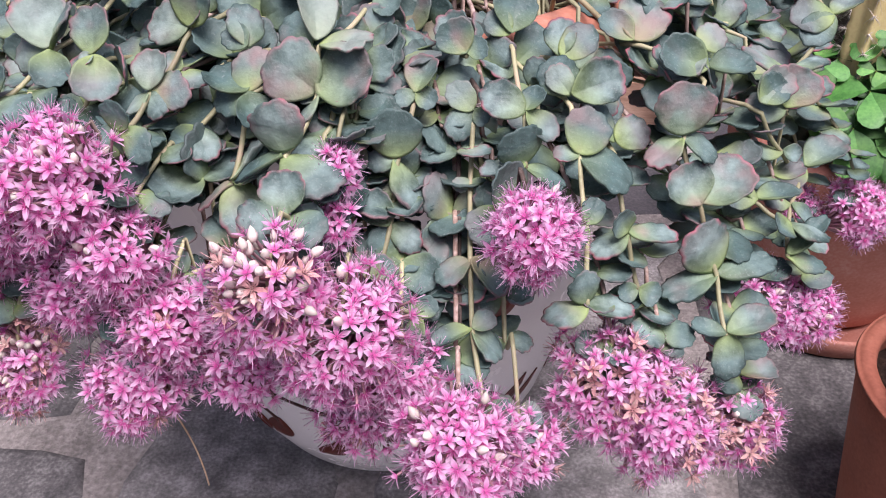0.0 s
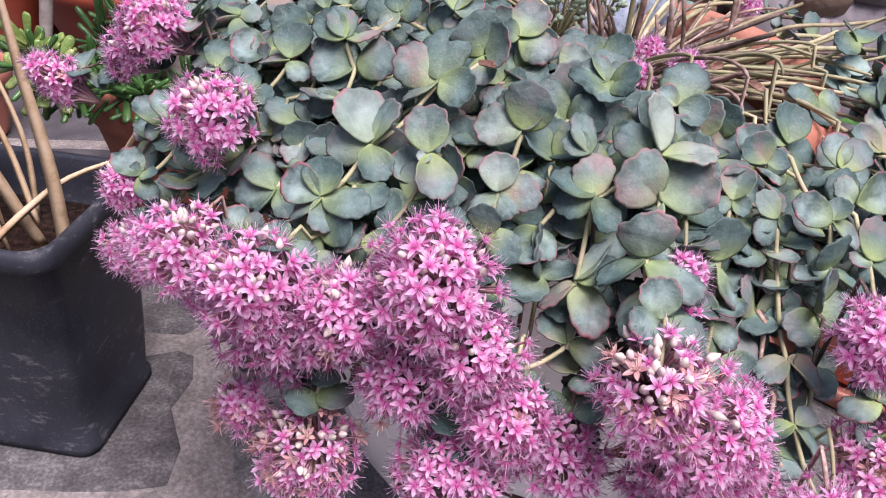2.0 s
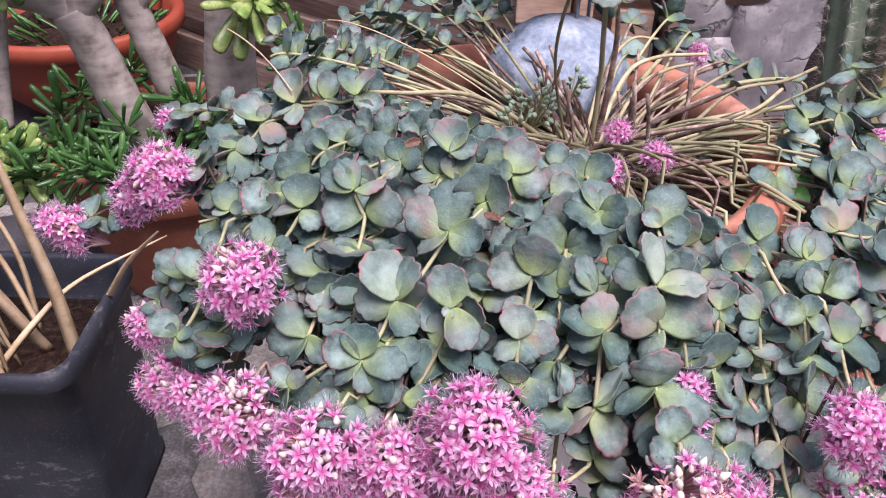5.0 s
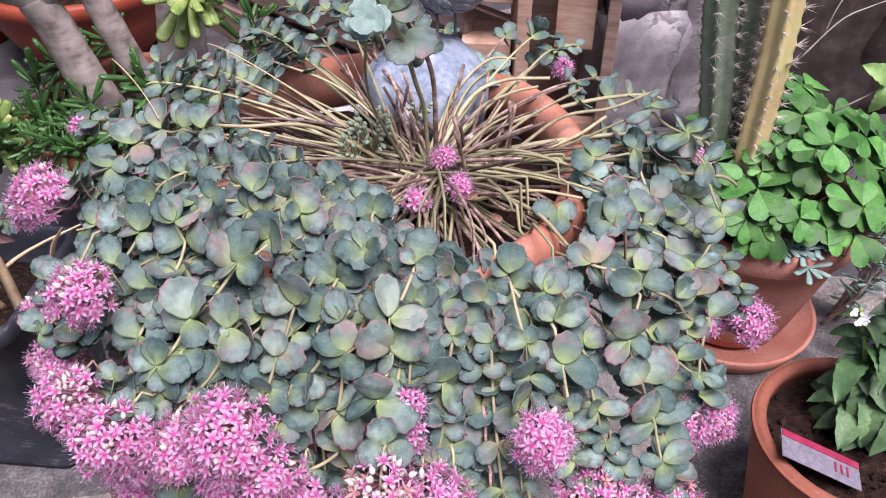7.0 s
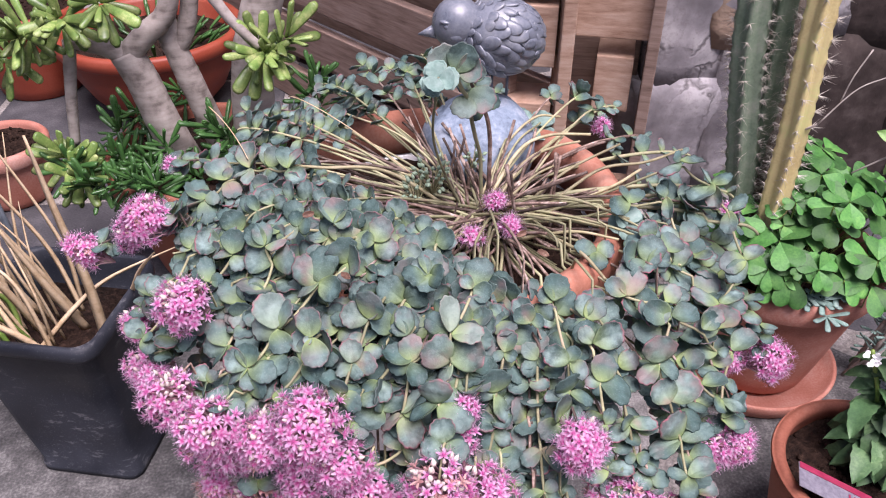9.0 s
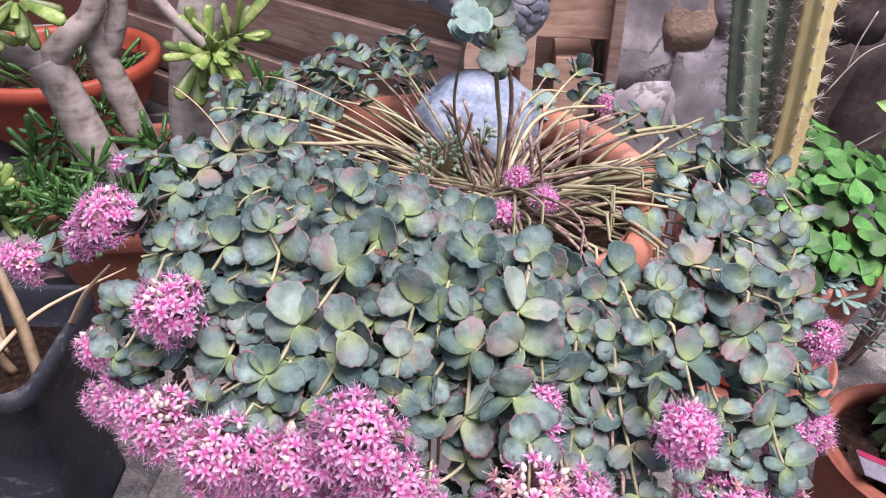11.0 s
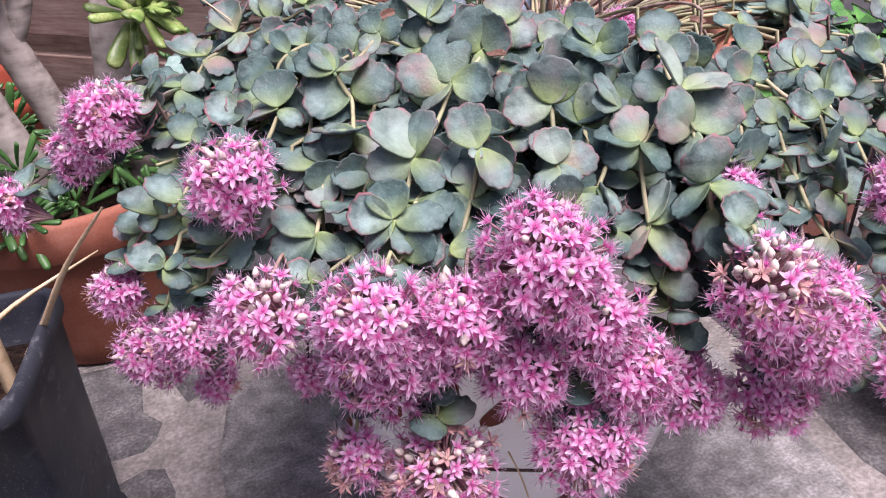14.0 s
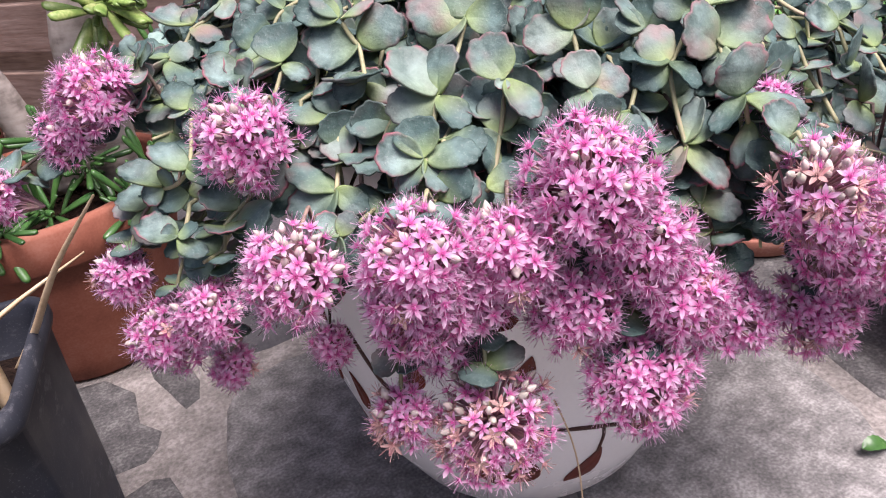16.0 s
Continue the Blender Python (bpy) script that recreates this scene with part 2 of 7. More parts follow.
M["wood"] = wood_material("raw_wood", (0.31, 0.185, 0.125), (0.5, 0.335, 0.245), (0.62, 0.46, 0.36), (25, 25, 140))
M["wood_dark"] = wood_material("weathered_board", (0.17, 0.112, 0.088), (0.3, 0.21, 0.168), (0.41, 0.305, 0.255), (14, 14, 160))
def cracked_stone():
    """Pale grey stone with dark cracks and whitish patches."""
    m, n, l, b = mat("cracked_grey_stone", 0.7, 0.3)
    p = world_pos(n)
    big, fine, warp = noise_node(n, l, 14, 5, p), noise_node(n, l, 180, 4, p), noise_node(n, l, 9, 4, p)
    c = ramp(n, l, big.outputs["Fac"], [(0.3, (0.12, 0.11, 0.118)), (0.5, (0.24, 0.225, 0.235)), (0.68, (0.44, 0.42, 0.425))]).outputs["Color"]
    c = mixc(n, l, math_node(n, l, "MULTIPLY", maprange(n, l, fine.outputs["Fac"], 0.5, 0.7), 0.35), c, (0.15, 0.13, 0.125))
    vo = n.new("ShaderNodeTexVoronoi")
    vo.feature = "DISTANCE_TO_EDGE"
    vo.inputs["Scale"].default_value = 5.0
    add = n.new("ShaderNodeVectorMath")
    add.operation = "MULTIPLY_ADD"
    add.inputs[1].default_value = (0.35, 0.35, 0.35)
    l.new(warp.outputs["Color"], add.inputs[0])
    l.new(p, add.inputs[2])
    l.new(add.outputs[0], vo.inputs["Vector"])
    crack = math_node(n, l, "MULTIPLY", maprange(n, l, vo.outputs["Distance"], 0.04, 0.0), maprange(n, l, big.outputs["Fac"], 0.48, 0.6))
    c = mixc(n, l, math_node(n, l, "MULTIPLY", crack, 0.8), c, (0.06, 0.052, 0.052))
    l.new(c, b.inputs["Base Color"])
    h = math_node(n, l, "SUBTRACT", math_node(n, l, "ADD", big.outputs["Fac"], math_node(n, l, "MULTIPLY", fine.outputs["Fac"], 0.2)), crack)
    bump(n, l, b, h, 0.3, 0.004)
    return m


M["stone"] = cracked_stone()
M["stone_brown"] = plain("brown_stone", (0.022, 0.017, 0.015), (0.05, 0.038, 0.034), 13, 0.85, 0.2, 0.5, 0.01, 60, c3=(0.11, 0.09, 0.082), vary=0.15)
M["stone_tan"] = plain("tan_stone", (0.27, 0.19, 0.14), (0.36, 0.27, 0.2), 9, 0.8, 0.3, 0.7, 0.008, 120)
M["dark_wall"] = plain("dark_red_wall", (0.05, 0.02, 0.016), (0.09, 0.035, 0.028), 8, 0.8, 0.2, 0.3, 0.003)
M["blue_stone"] = plain("pale_blue_ball", (0.08, 0.11, 0.15), (0.24, 0.3, 0.38), 50, 0.6, 0.3, 0.8, 0.003, 260, c3=(0.46, 0.5, 0.57))
M["bird"] = plain("pewter_paint", (0.1, 0.115, 0.145), (0.17, 0.185, 0.22), 60, 0.32, 0.6, 0.2, 0.0006, c3=(0.27, 0.28, 0.3))
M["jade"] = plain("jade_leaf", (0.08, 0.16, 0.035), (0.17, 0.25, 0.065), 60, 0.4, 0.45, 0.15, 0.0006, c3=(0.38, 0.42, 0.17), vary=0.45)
# darker copy of the jade leaf: shade of the low tufts in its colour
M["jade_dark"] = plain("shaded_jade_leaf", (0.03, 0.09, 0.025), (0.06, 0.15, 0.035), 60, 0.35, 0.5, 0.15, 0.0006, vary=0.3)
M["bark"] = plain("jade_bark", (0.23, 0.2, 0.17), (0.33, 0.29, 0.26), 30, 0.7, 0.3, 0.6, 0.002, 150, c3=(0.42, 0.37, 0.33))
M["cactus"] = plain("cactus_green", (0.12, 0.175, 0.115), (0.2, 0.26, 0.18), 60, 0.65, 0.25, 0.5, 0.0015, c3=(0.29, 0.31, 0.25))
M["cactus_yellow"] = plain("cactus_yellow", (0.5, 0.39, 0.18), (0.64, 0.54, 0.26), 30, 0.6, 0.3, 0.4, 0.001, c3=(0.58, 0.58, 0.24))
M["cactus_grey"] = plain("corky_cactus", (0.16, 0.13, 0.11), (0.26, 0.22, 0.18), 60, 0.85, 0.2, 0.8, 0.002, c3=(0.36, 0.3, 0.26))
M["spine"] = plain("cactus_spine", (0.5, 0.45, 0.38), (0.65, 0.6, 0.52), 60, 0.6)
M["oxalis"] = plain("oxalis_leaf", (0.028, 0.105, 0.022), (0.06, 0.185, 0.04), 50, 0.5, 0.3, 0.2, 0.0006, c3=(0.115, 0.265, 0.06), vary=0.5)
M["broadleaf"] = plain("broad_leaf", (0.034, 0.08, 0.034), (0.07, 0.145, 0.058), 45, 0.5, 0.35, 0.6, 0.0012, c3=(0.15, 0.25, 0.11), vary=0.55)
M["white_petal"] = plain("white_petal", (0.72, 0.72, 0.7), (0.85, 0.84, 0.84), 90, 0.6)
M["tag_white"] = plain("tag_card", (0.14, 0.13, 0.165), (0.24, 0.225, 0.265), 260, 0.4, 0.5, 0.05, 0.0003)
M["tag_pink"] = plain("tag_pink", (0.25, 0.02, 0.055), (0.33, 0.035, 0.085), 90, 0.4, 0.5, 0.05, 0.0003)
M["steel"] = plain("grey_rod", (0.13, 0.16, 0.19), (0.2, 0.23, 0.26), 60, 0.45, 0.5)
M["blade"] = plain("green_blade", (0.12, 0.22, 0.04), (0.25, 0.33, 0.08), 50, 0.45, vary=0.2)


# ---- building helpers ----
rng = random.Random(7)
UP = Vector((0, 0, 1))


def shade(me):
    me.polygons.foreach_set("use_smooth", [True] * len(me.polygons))


def link(name, me, material, parent=None, label="", m=None):
    if material is not None and not me.materials:
        me.materials.append(material)
    ob = new(name, me)
    if m is not None:
        ob.matrix_basis = m
    if parent is not None:
        ob.parent = parent
    if label:
        ob["label"] = label
    return ob


def part(name, bm, material, parent=None, label="", smooth=True, m=None):
    me = bpy.data.meshes.new(name)
    bm.to_mesh(me)
    bm.free()
    if smooth:
        shade(me)
    return link(name, me, material, parent, label, m)


def thing(name, label, category, group="", kind="", at=(0, 0, 0)):
    ob = new(name)
    ob.location = at
    ob.empty_display_size = 0.02
    return tagged(ob, label, category, group, kind)


class Piece:
    """Points, faces and a map of two numbers a point, ready to be placed many times."""

    def __init__(self, v, f, uv=None):
        self.v, self.f = np.array(v, float), f
        self.uv = np.zeros((len(v), 2)) if uv is None else np.array(uv, float)

    def mesh(self, name, material):
        return joined([(self, Matrix())], name, material)


def joined(items, name, material):
    vs, fs, us, k = [], [], [], 0
    for p, m in items:
        a = np.array(m)
        vs.append(p.v @ a[:3, :3].T + a[:3, 3])
        us.append(p.uv)
        fs.extend([tuple(i + k for i in f) for f in p.f])
        k += len(p.v)
    me = bpy.data.meshes.new(name)
    me.from_pydata(np.concatenate(vs).tolist(), [], fs)
    uv = np.concatenate(us)
    layer = me.uv_layers.new(name="UVMap")
    idx = np.empty(len(me.loops), int)
    me.loops.foreach_get("vertex_index", idx)
    layer.data.foreach_set("uv", uv[idx].ravel())
    shade(me)
    me.materials.append(material)
    return me


def frame_of(pos, y, z, s=1.0, sx=1.0):
    """A placing whose own y runs along y and whose z is nearest to z."""
    y = Vector(y).normalized()
    x = y.cross(Vector(z))
    if x.length < 1e-5:
        x = y.orthogonal()
    x.normalize()
    z = x.cross(y)
    m = Matrix((x * s * sx, y * s, z * s)).transposed().to_4x4()
    m.translation = pos
    return m


def tube_piece(pts, radii, seg=6, cap=True):
    pts = [Vector(p) for p in pts]
    v, f = [], []
    ref = Vector((0.3, 0.2, 1)).normalized()
    for i, p in enumerate(pts):
        t = (pts[min(i + 1, len(pts) - 1)] - pts[max(i - 1, 0)])
        t = t.normalized() if t.length > 1e-9 else UP.copy()
        a = t.cross(ref)
        if a.length < 1e-3:
            a = t.orthogonal()
        a.normalize()
        b = t.cross(a)
        r = radii[i] if hasattr(radii, "__len__") else radii
        for k in range(seg):
            w = 2 * math.pi * k / seg
            v.append(p + (a * math.cos(w) + b * math.sin(w)) * r)
    for i in range(len(pts) - 1):
        for k in range(seg):
            f.append((i * seg + k, i * seg + (k + 1) % seg, (i + 1) * seg + (k + 1) % seg, (i + 1) * seg + k))
    if cap:
        f.append(tuple(reversed(range(seg))))
        f.append(tuple(range((len(pts) - 1) * seg, len(pts) * seg)))
    return Piece([tuple(p) for p in v], f)


def bezier(a, b, c, d, n):
    a, b, c, d = (Vector(q) for q in (a, b, c, d))
    return [a * (1 - t) ** 3 + b * 3 * t * (1 - t) ** 2 + c * 3 * t * t * (1 - t) + d * t ** 3 for t in (i / (n - 1) for i in range(n))]


def spline(points, n):
    """A smooth line through the given points."""
    p = [Vector(q) for q in points]
    p = [p[0] * 2 - p[1]] + p + [p[-1] * 2 - p[-2]]
    out = []
    for i in range(n):
        u = i / (n - 1) * (len(p) - 3)
        k = min(int(u), len(p) - 4)
        t = u - k
        a, b, c, d = p[k:k + 4]
        out.append(0.5 * (2 * b + (c - a) * t + (2 * a - 5 * b + 4 * c - d) * t * t + (3 * b - a - 3 * c + d) * t ** 3))
    return out


def lathe(profile, seg=64, wobble=0.0):
    """A turned body: profile of (radius, height), from the middle of its foot round to the middle of its inside."""
    bm = bmesh.new()
    rings = []
    for r, z in profile:
        if r < 1e-6:
            rings.append([bm.verts.new((0, 0, z))])
        else:
            rings.append([bm.verts.new((r * (1 + wobble * noise.noise((3 * math.cos(w), 3 * math.sin(w), z * 20))) * math.cos(w), r * math.sin(w), z)) for w in (2 * math.pi * k / seg for k in range(seg))])
    for a, b in zip(rings, rings[1:]):
        for k in range(seg):
            q = (k + 1) % seg
            if len(a) == 1 and len(b) > 1:
                bm.faces.new((a[0], b[q], b[k]))
            elif len(b) == 1 and len(a) > 1:
                bm.faces.new((a[k], a[q], b[0]))
            elif len(a) > 1:
                bm.faces.new((a[k], a[q], b[q], b[k]))
    return bm


def box(bm, size, m=Matrix(), bevel=0.0):
    r = bmesh.ops.create_cube(bm, size=1.0, matrix=m @ Matrix.Diagonal((*size, 1)))
    if bevel:
        es = list({e for v in r["verts"] for e in v.link_edges})
        bmesh.ops.bevel(bm, geom=es, offset=bevel, segments=2, affect="EDGES", profile=0.6)


CRUMB = Piece([(1, 0, 0.1), (0.3, 0.9, -0.1), (-0.8, 0.6, 0.1), (-0.9, -0.5, -0.1), (0.2, -1, 0.1), (0.1, 0.1, 0.9), (-0.1, 0, -0.9)],
              [(0, 1, 5), (1, 2, 5), (2, 3, 5), (3, 4, 5), (4, 0, 5), (1, 0, 6), (2, 1, 6), (3, 2, 6), (4, 3, 6), (0, 4, 6)])


def soil_disc(radius, z, parent, rough=0.004):
    bm = bmesh.new()
    rings, seg = 9, 36
    last = None
    for i in range(rings + 1):
        r = radius * i / rings
        ring = [bm.verts.new((0, 0, z + rough))] if i == 0 else [bm.verts.new((r * math.cos(w), r * math.sin(w), z + rough * 2.2 * noise.noise((r * 90 * math.cos(w), r * 90 * math.sin(w), radius * 50)))) for w in (2 * math.pi * k / seg for k in range(seg))]
        if last:
            for k in range(seg):
                q = (k + 1) % seg
                bm.faces.new((last[0], ring[k], ring[q]) if len(last) == 1 else (last[k], ring[k], ring[q], last[q]))
        last = ring
    soil = part("soil", bm, M["soil"], parent, "dark crumbly potting soil")
    r0 = random.Random(int(radius * 10000))
    crumbs = []
    for k in range(240):
        a, r, h = r0.uniform(0, 6.283), radius * 0.96 * math.sqrt(r0.random()), r0.uniform(0.0012, 0.0042)
        m = Matrix.Translation((r * math.cos(a), r * math.sin(a), z + h * 0.3)) @ pose(0, 0, 0, r0.uniform(0, 360), r0.uniform(0, 360), 0) @ Matrix.Diagonal((h, h * r0.uniform(0.5, 1), h * r0.uniform(0.4, 0.9), 1))
        crumbs.append((CRUMB, m))
    tagged(link("soil_crumbs", joined(crumbs, "soil_crumbs", M["soil"]), None, soil), kind="stuff")
    return soil


def plant_pot(label, at, rim_r, foot_r, height, rim_h, material, soil_z, wall=0.007, saucer=0.0, rim_out=0.007, turn=0):
    """A flared pot with a collar, soil and, where wanted, a saucer."""
    pot = thing("plant_pot", label, "plant pot", at=at)
    z0 = 0.012 if saucer else 0.0
    mid = rim_r - rim_out
    zc = height - rim_h
    slope = (mid - foot_r) / zc
    prof = [(0, z0), (foot_r - 0.004, z0), (foot_r, z0 + 0.004)]
    prof += [(foot_r + slope * (zc * k / 6), z0 + (zc - z0) * k / 6) for k in range(1, 7)]
    prof += [(rim_r - 0.002, zc + 0.001), (rim_r, zc + 0.004), (rim_r + 0.001, height - 0.005), (rim_r - 0.002, height - 0.001), (rim_r - 0.005, height), (rim_r - wall - 0.003, height - 0.001), (rim_r - wall - 0.005, height - 0.006)]
    prof += [(mid - wall, zc - 0.01), (foot_r, z0 + 0.02), (0, z0 + 0.02)]
    part("body", lathe(prof), material, pot)
    if saucer:
        sp = [(0, 0), (saucer - 0.012, 0), (saucer - 0.008, 0.003), (saucer, 0.024), (saucer - 0.002, 0.0265), (saucer - 0.005, 0.025), (saucer - 0.014, 0.008), (0, 0.0075)]
        part("saucer", lathe(sp), material, pot, "matching clay saucer under the pot")
    soil_disc(mid - wall - 0.001 - (height - soil_z - rim_h) * slope * 0.5, soil_z, pot)
    return pot


# ---- the ground: irregular slate slabs in pale mortar ----
bm = bmesh.new()
for x0, x1, y0, y1 in ((-3.5, 3.5, -3.0, 4.5),):
    vs = [[bm.verts.new((x0 + (x1 - x0) * i / 60, y0 + (y1 - y0) * j / 60, -0.0025)) for j in range(61)] for i in range(61)]
    for i in range(60):
        for j in range(60):
            bm.faces.new((vs[i][j], vs[i + 1][j], vs[i + 1][j + 1], vs[i][j + 1]))
ground = part("ground", bm, M["mortar"], smooth=True)
tagged(ground, "pale grey mortar bed between the slate slabs", "ground", kind="structure")


M["slab_dark"] = plain("dark_paver", (0.03, 0.03, 0.034), (0.06, 0.058, 0.062), 20, 0.75, 0.3, 0.6, 0.004, 300, c3=(0.11, 0.105, 0.11), vary=0.2, share=0.4)
M["slab_grey"] = plain("grey_paver", (0.12, 0.116, 0.112), (0.22, 0.213, 0.204), 46, 0.8, 0.2, 0.6, 0.003, 380, c3=(0.39, 0.378, 0.362), vary=0.1, share=0.42, tight=0.7)


def slab(corners, material=None):
    """One slab from its corners in the plan, with a rough outline and a rounded edge."""
    pts = []
    c = sum((Vector((*q, 0)) for q in corners), Vector()) / len(corners)
    for i, a in enumerate(corners):
        b = corners[(i + 1) % len(corners)]
        n = max(2, int(math.dist(a, b) / 0.04))
        for k in range(n):
            t = k / n
            p = Vector((a[0] + (b[0] - a[0]) * t, a[1] + (b[1] - a[1]) * t, 0))
            j = noise.noise(p * 22) * 0.004 + noise.noise(p * 70) * 0.003
            if k == 0:
                p += (c - p).normalized() * 0.012
            pts.append(p + (p - c).normalized() * j)
    b2 = bmesh.new()
    rings = []
    for inset, z in ((0.0, -0.02), (0.0, -0.004), (0.004, -0.0008), (0.012, 0.0)):
        rings.append([b2.verts.new(p + (c - p).normalized() * inset + Vector((0, 0, z))) for p in pts])
    for r, s in zip(rings, rings[1:]):
        for k in range(len(r)):
            q = (k + 1) % len(r)
            b2.faces.new((r[k], r[q], s[q], s[k]))
    b2.faces.new(rings[-1])
    return part("slab", b2, material or M["slab"], ground)


# the slabs near the pots
slab([(0.17, 0.02), (0.5, 0.02), (0.52, 0.6), (0.31, 0.7), (0.245, 0.66), (0.228, 0.45), (0.2, 0.29)])
slab([(-0.222, 0.06), (-0.09, 0.045), (-0.075, 0.42), (-0.08, 0.69), (-0.225, 0.695), (-0.262, 0.62), (-0.266, 0.5), (-0.238, 0.42)], M["slab_grey"])
slab([(-0.065, 0.04), (0.15, 0.02), (0.178, 0.29), (0.205, 0.45), (0.222, 0.66), (0.27, 0.71), (-0.055, 0.69), (-0.05, 0.42)], M["slab_grey"])
slab([(-0.62, 0.445), (-0.29, 0.438), (-0.299, 0.53), (-0.296, 0.608), (-0.345, 0.607), (-0.62, 0.6)])
slab([(-0.62, 0.09), (-0.252, 0.08), (-0.262, 0.41), (-0.62, 0.425)])
slab([(-0.345, 0.625), (-0.298, 0.64), (-0.3, 0.69), (-0.325, 0.79), (-0.62, 0.78), (-0.62, 0.62)])
slab([(-0.276, 0.67), (-0.243, 0.705), (-0.262, 0.78), (-0.3, 0.79)])
slab([(-0.22, 0.72), (0.3, 0.745), (0.28, 1.05), (-0.28, 1.05), (-0.28, 0.81)], M["slab_dark"])
slab([(-0.83, 0.80), (-0.325, 0.82), (-0.3, 1.03), (-0.83, 1.03)], M["slab_dark"])
slab([(-0.83, 0.09), (-0.64, 0.09), (-0.64, 0.78), (-0.83, 0.78)])
slab([(0.53, 0.02), (0.8, 0.02), (0.8, 0.62), (0.54, 0.6)], M["slab_dark"])
slab([(0.33, 0.74), (0.56, 0.63), (0.8, 0.65), (0.8, 1.02), (0.31, 1.03)], M["slab_dark"])
for gx in range(-4, 5):
    for gy in range(-3, 6):
        x, y = gx * 0.55, gy * 0.42
        if -0.85 < x < 0.9 and -0.2 < y < 0.95:
            continue
        if y > 1.9 or y < -1.4:
            continue
        q = lambda a, b: (x + a + noise.noise((x + a, y + b, 3)) * 0.02, y + b + noise.noise((x + a, y + b, 8)) * 0.02)
        slab([q(-0.27, -0.205), q(0.27, -0.205), q(0.27, 0.205), q(-0.27, 0.205)], M["slab_dark"] if y > 0.9 else None)

# ---- walls that close the yard; plastered ones unseen, added to hold back low skylight ----
def wall(name, size, m, material, label):
    b2 = bmesh.new()
    box(b2, size, m, 0.01)
    ob = part(name, b2, material, smooth=False)
    return tagged(ob, label, "wall", kind="structure")


M["plaster"] = plain("plaster", (0.3, 0.28, 0.26), (0.4, 0.37, 0.35), 6, 0.85, 0.2, 0.3, 0.003, 80)
wall("wall_south", (6.4, 0.2, 1.4), pose(0, -2.4, 0.68), M["plaster"], "added low plastered wall out of view, holds back skylight")
wall("wall_west", (0.2, 4.3, 1.5), pose(-2.9, -0.1, 0.73), M["plaster"], "added plastered side wall out of view, holds back skylight")
wall("wall_east", (0.2, 4.3, 1.5), pose(2.9, -0.1, 0.73), M["plaster"], "added plastered side wall out of view, holds back skylight")
wall("wall_north", (6.0, 0.2, 2.2), pose(0, 2.2, 1.08), M["dark_wall"], "dark reddish-brown wall behind the plants")

# ---- the glazed pot of the sedum ----
CX, CY = -0.042, 0.463
POT_Z = [0.0, 0.004, 0.03, 0.07, 0.12, 0.2, 0.28, 0.318]
POT_R = [0.068, 0.074, 0.099, 0.12, 0.1335, 0.143, 0.146, 0.147]


def pot_radius(z):
    return float(np.interp(z, POT_Z, POT_R))


glazed_pot = thing("glazed_pot", "white glazed pot with brown painted leaves and bare terracotta rim", "plant pot", at=(CX, CY, 0))
prof = [(0, 0.0)] + [(pot_radius(z), z) for z in (0, 0.004, 0.015, 0.03, 0.05, 0.07, 0.095, 0.12, 0.16, 0.2, 0.24, 0.28, 0.3, 0.318)] + [(0.134, 0.318), (0.132, 0.28), (0.12, 0.1), (0, 0.1)]
part("body", lathe(prof, 80), M["glaze"], glazed_pot, "glossy white glazed body")
rim_prof = [(0.136, 0.318), (0.149, 0.3185), (0.153, 0.321), (0.1555, 0.33), (0.157, 0.345), (0.155, 0.354), (0.149, 0.3585), (0.142, 0.3585), (0.136, 0.354), (0.1335, 0.345), (0.1325, 0.32), (0.136, 0.318)]
part("rim", lathe(rim_prof, 80), M["terracotta_rim"], glazed_pot, "bare terracotta rim")
soil_disc(0.1315, 0.318, glazed_pot, 0.006)


def on_pot(w, z, lift):
    r = pot_radius(z) + lift
    return Vector((r * math.cos(w), r * math.sin(w), z))


def motif(deg, z, length, width, tilt):
    """A brown leaf lying on the curve of the pot."""
    w0, tl = radians(deg), radians(tilt)
    b2 = bmesh.new()
    n = 9
    rows = []
    for lift in (0.0002, 0.0009):
        row = []
        for i in range(n):
            t = i / (n - 1)
            half = width * (math.sin(math.pi * t ** 0.75) ** 0.8) * 0.5 + 0.0004
            trip = []
            for s in (-1, 0, 1):
                a, b = s * half + 0.12 * length * math.sin(3 * t), (t - 0.5) * length
                dx, dz = a * math.cos(tl) - b * math.sin(tl), a * math.sin(tl) + b * math.cos(tl)
                zz = max(0.006, z + dz)
                trip.append(b2.verts.new(on_pot(w0 + dx / pot_radius(zz), zz, lift if s == 0 else lift * 0.6)))
            row.append(trip)
        rows.append(row)
    for row in rows:
        for p, q in zip(row, row[1:]):
            for s in (0, 1):
                b2.faces.new((p[s], p[s + 1], q[s + 1], q[s]))
    for s in (0, 2):
        for i in range(n - 1):
            b2.faces.new((rows[0][i][s], rows[0][i + 1][s], rows[1][i + 1][s], rows[1][i][s]))
    part("painted_leaf", b2, M["motif"], glazed_pot, "dark brown painted leaf")


def vine(*turns, r=0.0015):
    pts = [on_pot(radians(d), z, 0.0002) for d, z in turns]
    pc = tube_piece(spline(pts, 10 * len(pts)), r, 5)
    pts2 = joined([(pc, Matrix())], "painted_vine", M["vine"])
    link("painted_vine", pts2, None, glazed_pot, "thin dark painted vine")


